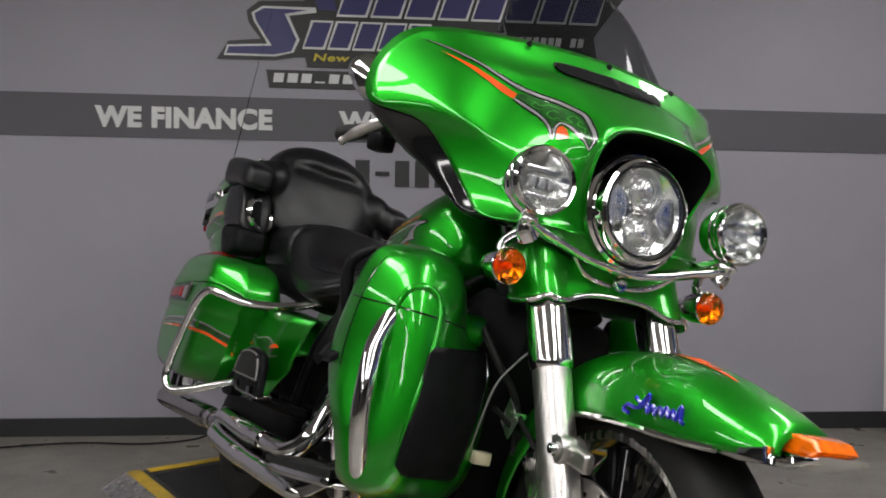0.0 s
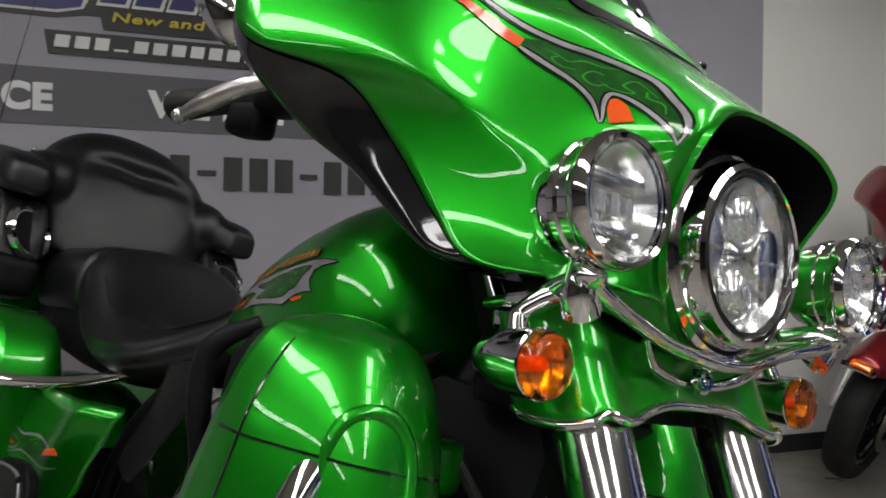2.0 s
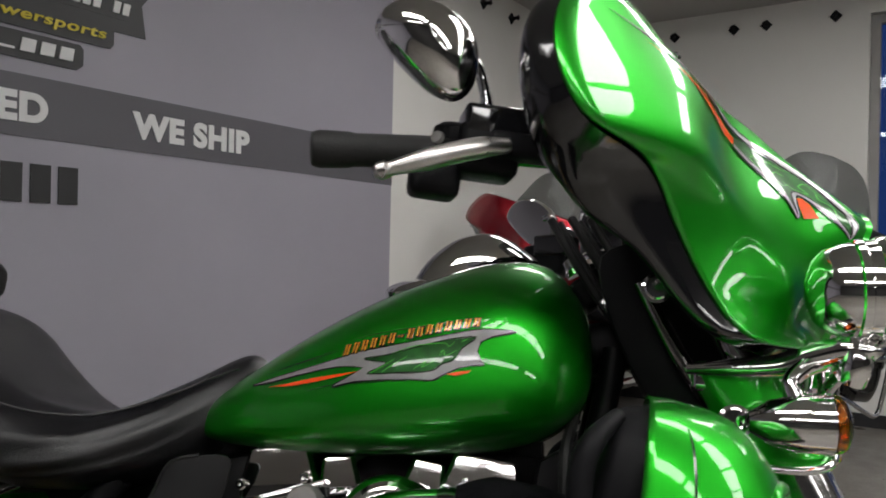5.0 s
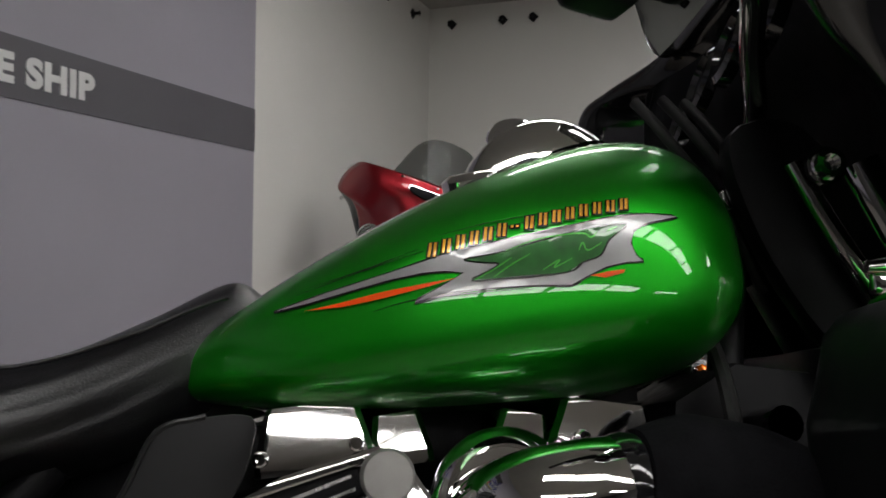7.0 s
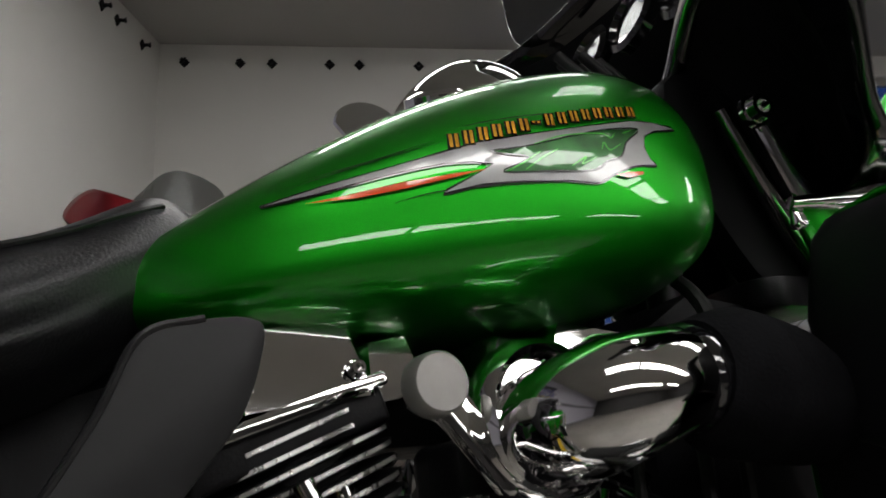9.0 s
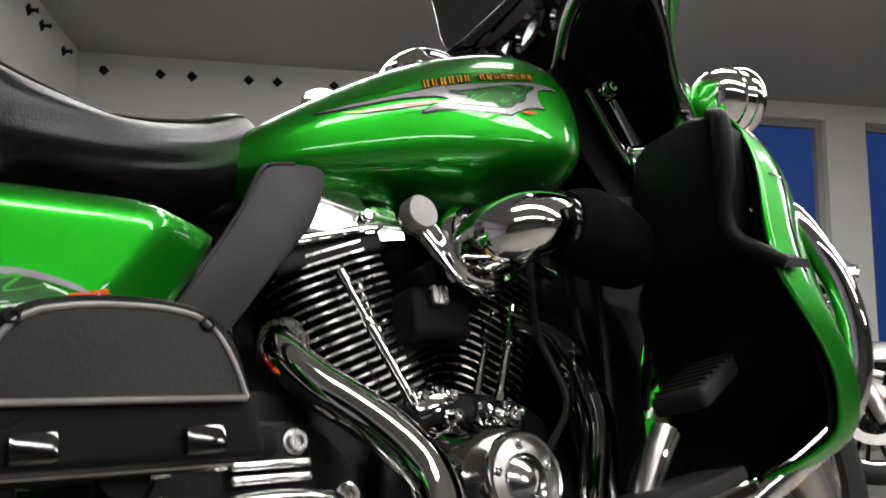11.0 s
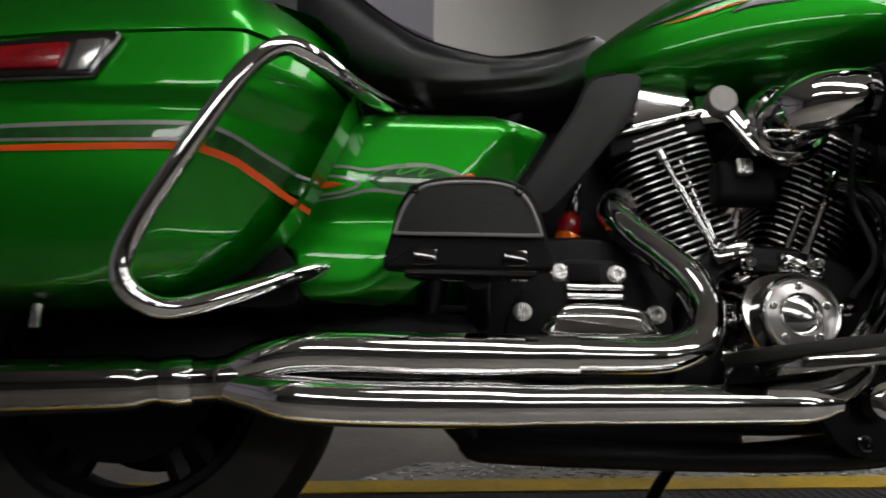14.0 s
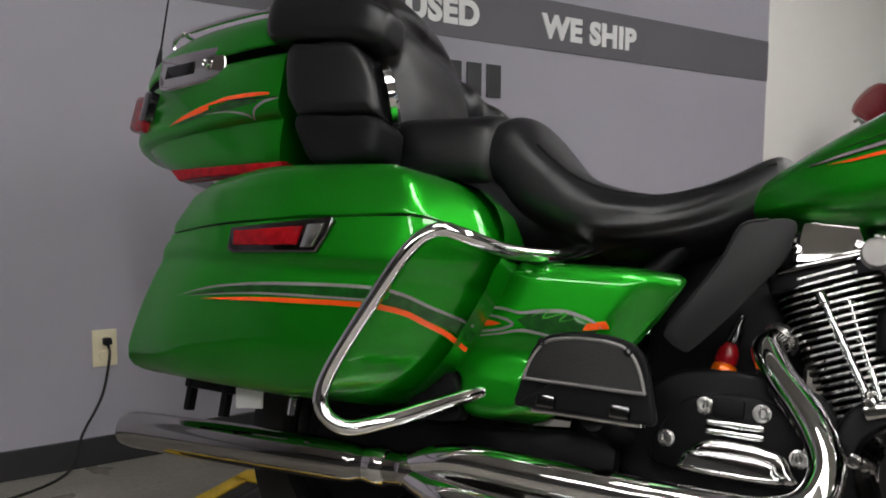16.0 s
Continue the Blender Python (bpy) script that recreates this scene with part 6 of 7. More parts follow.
def tour_trunk(root, paint, full):
    tk = group_empty("rear_trunk", None, root)
    xs = [-0.735, -0.70, -0.62, -0.5, -0.36, -0.24, -0.19]
    hw = smooth_table(xs, [0.12, 0.185, 0.225, 0.255, 0.275, 0.283, 0.283])
    zb = smooth_table(xs, [0.95, 0.900, 0.858, 0.822, 0.806, 0.806, 0.815])
    zt = smooth_table(xs, [1.055, 1.068, 1.080, 1.090, 1.100, 1.108, 1.110])

    def body_ring(x, lo, hi, grow=0.0):
        return superring(x, 0, (lo + hi) / 2, hw(x) + grow, (hi - lo) / 2, (hi - lo) / 2, 5.5, 48)
    part("trunk_body", loft([body_ring(x, zb(x), zt(x), -0.014) for x in np.linspace(-0.735, -0.19, 24)]), paint, tk, angle=60)
    top = smooth_table(xs, [1.085, 1.13, 1.175, 1.205, 1.215, 1.215, 1.20])
    lid = []
    for x in np.linspace(-0.735, -0.19, 24):
        z0 = zt(x) - 0.004
        lid.append(superring(x, 0, z0, hw(x) + 0.014, top(x) - z0, 0.012, 3.0, 48, 5.0))
    part("trunk_lid", loft(lid), paint, tk, "painted domed lid", angle=60)
    part("lid_seam", loft([body_ring(x, zt(x) - 0.016, zt(x) - 0.002, 0.008) for x in np.linspace(-0.73, -0.2, 16)]), "dash", tk)
    def step_z(x):
        return 0.906 + (x + 0.55) * 0.075
    part("trunk_step", loft([superring(x, 0, (step_z(x) + zt(x) - 0.014) / 2, hw(x) + 0.012, (zt(x) - 0.014 - step_z(x)) / 2, (zt(x) - 0.014 - step_z(x)) / 2, 7.0, 56) for x in np.linspace(-0.735, -0.19, 26)]), paint, tk, "painted upper body standing proud of the base", angle=60)
    for s in (-1, 1):
        lt = rounded([(-0.564, 1.028), (-0.568, 1.076), (-0.554, 1.094), (-0.400, 1.112), (-0.376, 1.098), (-0.366, 1.058), (-0.382, 1.038), (-0.536, 1.014)], 3)
        yy = 0.262
        part("latch", prism(lt, s * yy, s * (yy + 0.022), "Y", 0.008, 3), "chrome", tk, "chrome trunk latch")
        b = bmesh.new()
        part("latch_inset", prism([(-0.546, 1.040), (-0.544, 1.070), (-0.458, 1.080), (-0.456, 1.050)], s * (yy + 0.012), s * (yy + 0.0235), "Y", 0.003, 2), "gloss", tk)
        bolt_head(b, (-0.423, s * (yy + 0.02), 1.072), 0.013, 0.009, (0, s, 0))
        part("latch_lock", b, "chrome", tk)
        part("side_lamp", prism([(-0.480, 0.828), (-0.36, 0.836), (-0.165, 0.848), (-0.165, 0.826), (-0.36, 0.814), (-0.45, 0.804)], s * 0.225, s * 0.280, "Y", 0.006, 2), "redlens", tk, "red wrap-around lamp")
        part("corner_lamp", block((0.100, 0.060, 0.092), (-0.662, s * 0.206, 0.983), 0.018, 4, rot=(0, 8, 20 * s)), "redlens", tk, "red corner lamp")
        part("corner_frame", block((0.045, 0.062, 0.074), (-0.622, s * 0.226, 0.992), 0.010, 2, rot=(0, 8, 20 * s)), "gloss", tk, "black lamp base")
        part("lamp_trim", prism([(-0.45, 0.806), (-0.36, 0.814), (-0.185, 0.826), (-0.26, 0.794), (-0.36, 0.772), (-0.41, 0.783)], s * 0.215, s * 0.262, "Y", 0.005, 2), "chrome", tk, "chrome plate below the lamp")
        part("trim_recess", prism([(-0.37, 0.802), (-0.29, 0.808), (-0.32, 0.786)], s * 0.250, s * 0.2635, "Y", 0.002), "dash", tk)
        if full:
            surf = lambda l: (lambda x, z: Vector((x, s * (hw(x) * (1 - abs((z - (step_z(x) + zt(x) - 0.014) / 2) / ((zt(x) - 0.014 - step_z(x)) / 2)) ** 7.0) ** (1 / 7.0) + 0.012 + l), z)))
            face = surf
            surf = lambda l: (lambda x, z: face(l)(x + 0.022, z - 0.012))
            part("orange_stripe", ribbon([(-0.553, 0.947), (-0.50, 0.962), (-0.44, 0.976), (-0.415, 0.981)], [0.0, 0.010, 0.016, 0.013], surf(0.0018), 6), "orange", tk)
            part("orange_stripe", ribbon([(-0.425, 0.985), (-0.36, 0.994), (-0.29, 0.999), (-0.238, 0.999)], [0.004, 0.011, 0.009, 0.005], surf(0.0018), 6), "orange", tk)
            part("dark_stripe", ribbon([(-0.52, 0.948), (-0.42, 0.968), (-0.33, 0.980), (-0.27, 0.984)], [0.0, 0.014, 0.018, 0.006], surf(0.0011), 6), "dkgreen", tk)
            part("grey_stripe", ribbon([(-0.44, 0.962), (-0.36, 0.966), (-0.30, 0.958), (-0.282, 0.950)], [0.0, 0.003, 0.004, 0.002], surf(0.0016), 6), "grey", tk)
            part("grey_stripe", ribbon([(-0.282, 0.950), (-0.272, 0.968), (-0.248, 0.982), (-0.212, 0.989)], [0.002, 0.006, 0.006, 0.002], surf(0.0016), 6), "grey", tk)
            part("grey_outline", ribbon([(-0.40, 0.990), (-0.33, 0.9905), (-0.26, 0.990), (-0.215, 0.990)], [0.0, 0.003, 0.003, 0.001], surf(0.0020), 6), "ink", tk)
    rk = group_empty("luggage_rack", None, root)
    for y in (-0.16, -0.06, 0.06, 0.16):
        part("rack_bar", tube([(-0.66, y * 0.9, 1.150), (-0.69, y * 0.95, 1.185), (-0.66, y, 1.215), (-0.5, y, 1.243), (-0.36, y, 1.252), (-0.31, y, 1.215)], 0.006, 10, 5), "chrome", rk)
    for x, z in ((-0.655, 1.217), (-0.38, 1.252)):
        part("rack_bar", tube([(x, -0.17, z), (x, 0.17, z)], 0.006, 10, 1), "chrome", rk)
    ant = group_empty("antenna", None, root)
    part("antenna_base", lathe([(0, 0.009), (0.05, 0.007), (0.08, 0.004)], (-0.70, -0.18, 1.09), (-0.05, 0, 1), 12), "plastic", ant)
    part("antenna_mast", tube([(-0.704, -0.18, 1.165), (-0.73, -0.18, 1.60), (-0.755, -0.18, 2.0)], [0.0025, 0.0015, 0.001], 6, 3), "plastic", ant)
    # backrest with its wrap-round arm pads, and the speakers below them
    br = group_empty("passenger_backrest", None, root)
    front = smooth_table([0.96, 1.03, 1.10, 1.17, 1.23, 1.275, 1.305, 1.32], [0.062, 0.050, 0.030, 0.000, -0.028, -0.058, -0.092, -0.135])
    half = smooth_table([0.96, 1.03, 1.10, 1.17, 1.215, 1.255, 1.285, 1.305, 1.32], [0.200, 0.215, 0.226, 0.226, 0.212, 0.182, 0.142, 0.095, 0.03])
    rings = []
    for z in np.linspace(0.96, 1.32, 40):
        xf, w = front(z), half(z)
        xb = min(-0.165 - 0.10 * (z - 0.96), xf - 0.02)
        ring = []
        for a in [2 * math.pi * i / 48 for i in range(48)]:
            y = w * math.copysign(abs(math.cos(a)) ** 0.7, math.cos(a))
            q = math.sin(a)
            ring.append(Vector(((xf + xb) / 2 + (xf - xb) / 2 * math.copysign(abs(q) ** 0.6, q) - 0.25 * y * y, y, z)))
        rings.append(ring)
    lump = loft(rings)
    for s in (-1, 1):
        arm = []
        for k in range(13):
            t = k / 12
            x = -0.24 + 0.305 * t
            h, w = 0.056 - 0.010 * t, 0.062 - 0.006 * t
            e = 1 if 0.08 < t < 0.9 else (0.72 if k in (0, 12) else 0.93)
            zc = 1.146 - 0.045 * t ** 2
            arm.append([Vector((x, s * (0.272 + 0.012 * t) + w * e * math.copysign(abs(math.cos(a)) ** 0.5, math.cos(a)), zc + h * e * math.copysign(abs(math.sin(a)) ** 0.5, math.sin(a)))) for a in [2 * math.pi * i / 28 for i in range(28)]])
        loft(arm, bm=lump)
        web = bmesh.new()
        bmesh.ops.create_uvsphere(web, u_segments=20, v_segments=12, radius=0.078)
        bmesh.ops.transform(web, matrix=Matrix.Translation((-0.055, s * 0.212, 1.125)), verts=web.verts[:])
        join(lump, web)
    skin = blended(lump, 0.008, 14)
    for v in skin.verts:
        y, z = v.co.y, v.co.z
        if v.normal.x > 0.2 and v.co.x > -0.12:
            # two pressed folds across the pad, deepest beside the middle
            v.co.x -= 0.026 * math.exp(-((z - 1.212 + 1.5 * (abs(y) - 0.06) ** 2) / 0.024) ** 2) * max(1 - (y / 0.150) ** 2, 0) ** 0.8
            v.co.x -= 0.007 * math.exp(-((z - 1.09) / 0.05) ** 2) * max(1 - (y / 0.13) ** 2, 0)
            v.co.x -= 0.0025 * math.exp(-((abs(y) - 0.165) / 0.010) ** 2) * (1.06 < z < 1.27)
    part("back_pad", skin, "leather", br, "black padded leather backrest with arm pads", angle=180)
    for s in (-1, 1):
        sp = group_empty("rear_speaker", None, root)
        pod = rounded([(-0.180, 1.074), (-0.111, 1.083), (-0.043, 1.086), (-0.006, 1.072), (0.034, 1.030), (0.060, 0.978), (0.070, 0.925), (0.066, 0.925), (-0.128, 0.932)], 3)
        part("speaker_pod", cushion([(x, z) for x, z in pod if z >= 0.925], s), "leather", sp, "black padded speaker pod", angle=75)
        low = rounded([(-0.128, 0.9305), (-0.02, 0.9285), (0.068, 0.9235), (0.080, 0.885), (0.074, 0.845), (0.02, 0.832), (-0.063, 0.834), (-0.100, 0.869)], 3)
        part("pod_base", cushion(low, s), "plastic", sp, "black plastic speaker base", angle=75)
        for x in (-0.032, -0.004):
            part("jack", lathe([(0, 0.0085), (0.003, 0.008), (0.003, 0.005), (-0.002, 0.0045)], (x, s * 0.305, 0.880), (0, s, 0), 16), "blackchrome", sp)
        o, ax = (0.042, s * 0.252, 0.982), (0.80, -s * 0.52, 0.34)
        part("speaker_bezel", lathe([(0, 0.066), (0.012, 0.066), (0.017, 0.060), (0.010, 0.053)], o, ax, 36), "chrome", sp, "chrome speaker ring")
        part("speaker_grille", lathe([(0.004, 0.054), (0.012, 0.048), (0.016, 0.0)], o, ax, 28), "plastic", sp)


def seat(root):
    st = group_empty("seat", None, root)
    xs = [0.785, 0.77, 0.735, 0.66, 0.57, 0.48, 0.42, 0.36, 0.31, 0.275, 0.245]
    zt = smooth_table(xs[::-1], [0.984, 0.996, 0.984, 0.932, 0.880, 0.855, 0.852, 0.890, 0.930, 0.916, 0.895])
    zb = smooth_table(xs[::-1], [0.83, 0.80, 0.757, 0.735, 0.722, 0.716, 0.722, 0.748, 0.80, 0.855, 0.885])
    w = smooth_table(xs[::-1], [0.185, 0.192, 0.197, 0.203, 0.208, 0.205, 0.185, 0.135, 0.085, 0.05, 0.015])
    rings = []
    for k in range(80):
        x = 0.245 + (0.785 - 0.245) * k / 79
        zc = zb(x) + (zt(x) - zb(x)) * 0.42
        r = superring(x, 0.0, zc, w(x), zt(x) - zc, zc - zb(x), 2.6 - 0.80 * min(max((x - 0.40) / 0.16, 0), 1), 144, 3.0)
        dish = 0.018 * math.exp(-((x - 0.50) / 0.10) ** 2)
        fold = min(max((x - 0.36) / 0.16, 0), 1) * min(max((0.73 - x) / 0.12, 0), 1)
        ring = []
        for i, p in enumerate(r):
            a = 2 * math.pi * i / len(r)
            wave = 0.0
            for a0, tilt, deep, wide in ((3.45, -1.5, 0.0035, 0.11), (3.05, -2.0, 0.0040, 0.15), (2.68, -1.6, 0.0025, 0.15)):
                for mirror in (a, (math.pi - a) % (2 * math.pi)):
                    g = (mirror - (a0 + tilt * (x - 0.56))) / wide
                    wave -= deep * fold * math.exp(-g * g)
                    wave += deep * 0.5 * fold * math.exp(-(g - 1.6) ** 2)
            q = Vector((0, p[1], p[2] - zc)).normalized()
            ring.append((p[0], p[1] + q.y * wave, p[2] + q.z * wave - dish * max(0, 1 - (p[1] / 0.13) ** 2) * (p[2] > zc)))
        rings.append(ring)
    part("rider_seat", loft(rings), "leather", st, "black leather rider seat", angle=70)
    rings = []
    px = [-0.06, -0.04, 0.05, 0.15, 0.22, 0.25, 0.262]
    pt = smooth_table(px, [0.96, 0.992, 0.994, 0.992, 0.996, 0.988, 0.952])
    for k in range(20):
        x = -0.06 + 0.322 * k / 19
        rings.append(superring(x, 0, 0.90, float(np.interp(x, px, [0.12, 0.17, 0.19, 0.195, 0.195, 0.19, 0.17])), pt(x) - 0.90, 0.10, 2.8, 48, 3.0))
    part("passenger_seat", loft(rings), "leather", st, "black leather passenger seat", angle=70)
    seam = []
    for x in np.linspace(0.34, 0.74, 12):
        zc = zb(x) + (zt(x) - zb(x)) * 0.42
        z = zc + (zt(x) - zc) * 0.62
        n_ = 2.6 - 0.80 * min(max((x - 0.40) / 0.16, 0), 1)
        y = w(x) * (1 - 0.62 ** n_) ** (1 / n_)
        seam.append((x, -y - 0.001, z))
    part("seat_seam", tube(seam, 0.0028, 6, 4), "leather", st, "stitched seam")


def chassis(root, paint, full):
    part("frame_rail", tube([(1.30, -0.05, 0.95), (1.22, -0.10, 0.60), (1.19, -0.13, 0.30), (1.10, -0.15, 0.215), (0.60, -0.15, 0.21), (0.52, -0.14, 0.235), (0.46, -0.13, 0.35), (0.50, -0.12, 0.60), (0.60, -0.10, 0.74)], 0.019, 12, 6), "wrinkle", root, "black frame tube")
    part("frame_rail", tube([(1.30, 0.05, 0.95), (1.22, 0.10, 0.60), (1.19, 0.13, 0.30), (1.10, 0.15, 0.215), (0.60, 0.15, 0.21), (0.46, 0.13, 0.35), (0.50, 0.12, 0.60)], 0.019, 12, 5), "wrinkle", root, "black frame tube")
    part("backbone", tube([(1.38, 0, 0.98), (1.15, 0, 0.93), (0.75, 0, 0.82), (0.45, 0, 0.72)], 0.04, 14, 4), "wrinkle", root)
    for k, (dx, y) in enumerate(((0.0, -0.075), (0.014, -0.060), (0.030, -0.085), (0.044, -0.066), (0.060, -0.080))):
        part("control_cable", tube([(1.205 + dx, y + 0.03, 1.150), (1.226 + dx, y + 0.01, 1.105), (1.262 + dx, y, 1.040), (1.300 + dx * 0.8, y, 0.980), (1.330 + dx * 0.6, y * 0.8, 0.915)], 0.0052 if k % 2 else 0.0068, 10, 6), "rubber", root)
    part("switch_housing", block((0.060, 0.075, 0.050), (1.270, 0.005, 1.050), 0.012, 3, rot=(0, -35, 0)), "plastic", root, "black ignition housing")
    part("switch_knob", lathe([(0, 0.020), (0.010, 0.020), (0.014, 0.016), (0.026, 0.013), (0.028, 0.0)], (1.250, -0.01, 1.076), (-0.55, 0, 0.83), 24), "chrome", root, "chrome ignition knob")
    part("cable_clamp", block((0.016, 0.050, 0.022), (1.284, -0.072, 1.012), 0.005, 2, rot=(0, -35, 0)), "steel", root)
    part("backbone_cover", block((0.44, 0.13, 0.10), (1.0, 0.055, 0.748), 0.015), "plastic", root, "black cover under the tank")
    part("steering_neck", lathe([(-0.12, 0.04), (0.12, 0.04)], HEAD, (-math.sin(RAKE), 0, math.cos(RAKE)), 20), "wrinkle", root)
    part("swingarm", prism(rounded([(0.50, 0.30), (0.52, 0.40), (0.30, 0.385), (0.0, 0.365), (-0.06, 0.325), (0.0, 0.285), (0.30, 0.29)], 4), -0.165, -0.125, "Y", 0.008, 2), "wrinkle", root, "black swingarm")
    part("swingarm", prism(rounded([(0.50, 0.30), (0.52, 0.40), (0.30, 0.385), (0.0, 0.365), (-0.06, 0.325), (0.0, 0.285), (0.30, 0.29)], 4), 0.125, 0.165, "Y", 0.008, 2), "wrinkle", root, "black swingarm")
    part("belt_pulley", lathe([(0, 0.150), (0.004, 0.165), (0.026, 0.165), (0.030, 0.150), (0.026, 0.060)], REAR_AXLE + Vector((0, 0.085, 0)), (0, 1, 0), 48), "wrinkle", root, "black rear belt pulley")
    part("seat_pan", loft([superring(x, 0, 0.79, w_, u_, d_, 3.2, 32) for x, w_, u_, d_ in ((-0.06, 0.13, 0.10, 0.03), (0.0, 0.165, 0.11, 0.05), (0.15, 0.175, 0.11, 0.06), (0.26, 0.178, 0.08, 0.08), (0.36, 0.172, 0.02, 0.09), (0.46, 0.15, 0.005, 0.08))]), "plastic", root, "black pan under the seat")
    part("cross_tube", tube([(1.325, 0.245, 0.745), (1.29, 0.12, 0.752), (1.26, -0.05, 0.76), (1.255, -0.20, 0.762)], 0.017, 16, 5), "dimchrome", root, "darkened chrome cross tube")
    part("oil_pan", block((0.42, 0.24, 0.07), (0.72, 0, 0.245), 0.02, 3), "wrinkle", root)
    part("under_tray", block((0.50, 0.20, 0.012), (0.35, 0.0, 0.42), 0.004), "plastic", root)
    rf = []
    for k in range(26):
        a = radians(40 + k * 120 / 25)
        q = Vector((math.cos(a), 0, math.sin(a)))
        top = REAR_AXLE + q * 0.37
        rf.append([top + Vector((0, 0.115 * math.copysign(abs(math.sin(v * math.pi / 2)) ** 0.7, v), 0)) - q * 0.11 * (1 - math.cos(v * math.pi / 2)) for v in np.linspace(-1, 1, 15)])
    solid(part("rear_fender", loft(rf, cap=False, closed=False), paint, root, "painted rear fender", angle=60), 0.003)
    # side cover with its notch
    sc = group_empty("side_cover", None, root)
    cz = [0.405, 0.42, 0.47, 0.49, 0.52, 0.565, 0.60, 0.635, 0.664, 0.676]
    c_left = smooth_table(cz, [0.31, 0.290, 0.280, 0.250, 0.250, 0.275, 0.298, 0.322, 0.345, 0.385])
    c_right = smooth_table(cz, [0.40, 0.437, 0.495, 0.515, 0.540, 0.573, 0.598, 0.620, 0.634, 0.620])

    def on_cover(x, z):
        ridge = 0.010 * math.exp(-((z - 0.515) / 0.028) ** 2)
        crease = c_right(min(max(z, 0.405), 0.676)) - 0.062
        f = x - crease
        facet = 0.5 * (f + math.sqrt(f * f + 0.00006))
        roll = 0.016 * max((z - 0.640) / 0.036, 0) ** 2.5 + 0.012 * max((0.43 - z) / 0.025, 0) ** 2
        back = 0.010 * max((0.40 - x) / 0.15, 0) ** 2
        return Vector((x, -0.262 + ridge + facet * 0.75 + roll + back, z))
    rows = []
    for k in range(41):
        z = 0.405 + 0.271 * k / 40
        a, b = c_left(z), c_right(z)
        rows.append([on_cover(a + (b - a) * i / 30, z) for i in range(31)])
    solid(part("cover_skin", loft(rows, cap=False, closed=False), paint, sc, angle=70), 0.004, -1.0)
    lift = lambda l: (lambda x, z: on_cover(x, z) + Vector((0, -l, 0)))
    if full:
        part("orange_stripe", ribbon([(0.262, 0.553), (0.285, 0.560), (0.325, 0.564), (0.348, 0.565)], [0.009, 0.010, 0.009, 0.0], lift(0.0022), 6), "orange", sc)
        part("grey_stripe", ribbon([(0.272, 0.572), (0.31, 0.577), (0.345, 0.575), (0.368, 0.566), (0.345, 0.555), (0.31, 0.549), (0.268, 0.540)], [0.003, 0.003, 0.004, 0.005, 0.004, 0.003, 0.003], lift(0.0016), 6), "grey", sc)
        part("grey_stripe", ribbon([(0.285, 0.586), (0.34, 0.591), (0.379, 0.586), (0.42, 0.592), (0.46, 0.594), (0.50, 0.584), (0.52, 0.572)], [0.003, 0.004, 0.004, 0.006, 0.006, 0.005, 0.001], lift(0.0016), 6), "grey", sc)
        part("grey_stripe", ribbon([(0.30, 0.540), (0.345, 0.548), (0.386, 0.557), (0.43, 0.553), (0.49, 0.545), (0.52, 0.550)], [0.002, 0.003, 0.005, 0.004, 0.004, 0.001], lift(0.0016), 6), "grey", sc)
        part("wing_graphic", sheet([(0.375, 0.574), (0.40, 0.588), (0.47, 0.590), (0.515, 0.572), (0.50, 0.550), (0.44, 0.555), (0.395, 0.560)], lift(0.0010), 0.01), "dkgreen", sc)
        part("orange_mark", sheet([(0.488, 0.566), (0.53, 0.574), (0.525, 0.585), (0.495, 0.578)], lift(0.0020), 0.008), "orange", sc)
        part("tribal_line", ribbon([(0.40, 0.582), (0.43, 0.594), (0.42, 0.580), (0.46, 0.592), (0.45, 0.578), (0.49, 0.588)], [0.001, 0.003, 0.002, 0.003, 0.002, 0.0], lift(0.0016), 5), "ltgreen", sc)
    part("side_cover", block((0.36, 0.02, 0.24), (0.43, 0.24, 0.545), 0.01), paint, root)
    part("guard_socket", prism(rounded([(0.205, 0.395), (0.205, 0.462), (0.235, 0.478), (0.262, 0.474), (0.282, 0.458), (0.290, 0.430), (0.292, 0.395)], 4), -0.275, -0.235, "Y", 0.006, 2), "plastic", root, "black socket for the guard tube")
    # black heat deflector below the seat
    hd = rounded([(0.706, 0.764), (0.745, 0.776), (0.782, 0.776), (0.784, 0.752), (0.770, 0.712), (0.735, 0.668), (0.690, 0.612), (0.648, 0.565), (0.630, 0.556), (0.600, 0.576), (0.604, 0.598), (0.646, 0.658), (0.682, 0.716)], 4)
    plate = prism(hd, -0.170, -0.164, "Y", 0.003)
    turn = lambda x, z: 0.10 * (x - 0.70) - 0.7 * max(z - 0.60, 0) ** 2 + 0.004
    for v in plate.verts:
        v.co.y += turn(v.co.x, v.co.z)
    part("heat_deflector", plate, "deflector", root, "satin black heat deflector")
    part("deflector_edge", tube([(x, -0.168 + turn(x, z), z) for x, z in ((0.745, 0.776), (0.706, 0.764), (0.682, 0.716), (0.646, 0.658), (0.604, 0.598))], 0.003, 8, 5), "deflector", root)
    sw = group_empty("brake_switch", None, root)
    part("switch_body", lathe([(0, 0.012), (0.02, 0.012), (0.03, 0.007), (0.05, 0.006)], (0.692, -0.072, 0.584), (0.25, 0, 1), 16), "gloss", sw)
    part("switch_plug", lathe([(0, 0.005), (0.004, 0.015), (0.016, 0.019), (0.032, 0.018), (0.044, 0.011), (0.050, 0.005)], (0.680, -0.075, 0.538), (0.25, 0, 1), 16), "redlens", sw, "dark red connector boot")
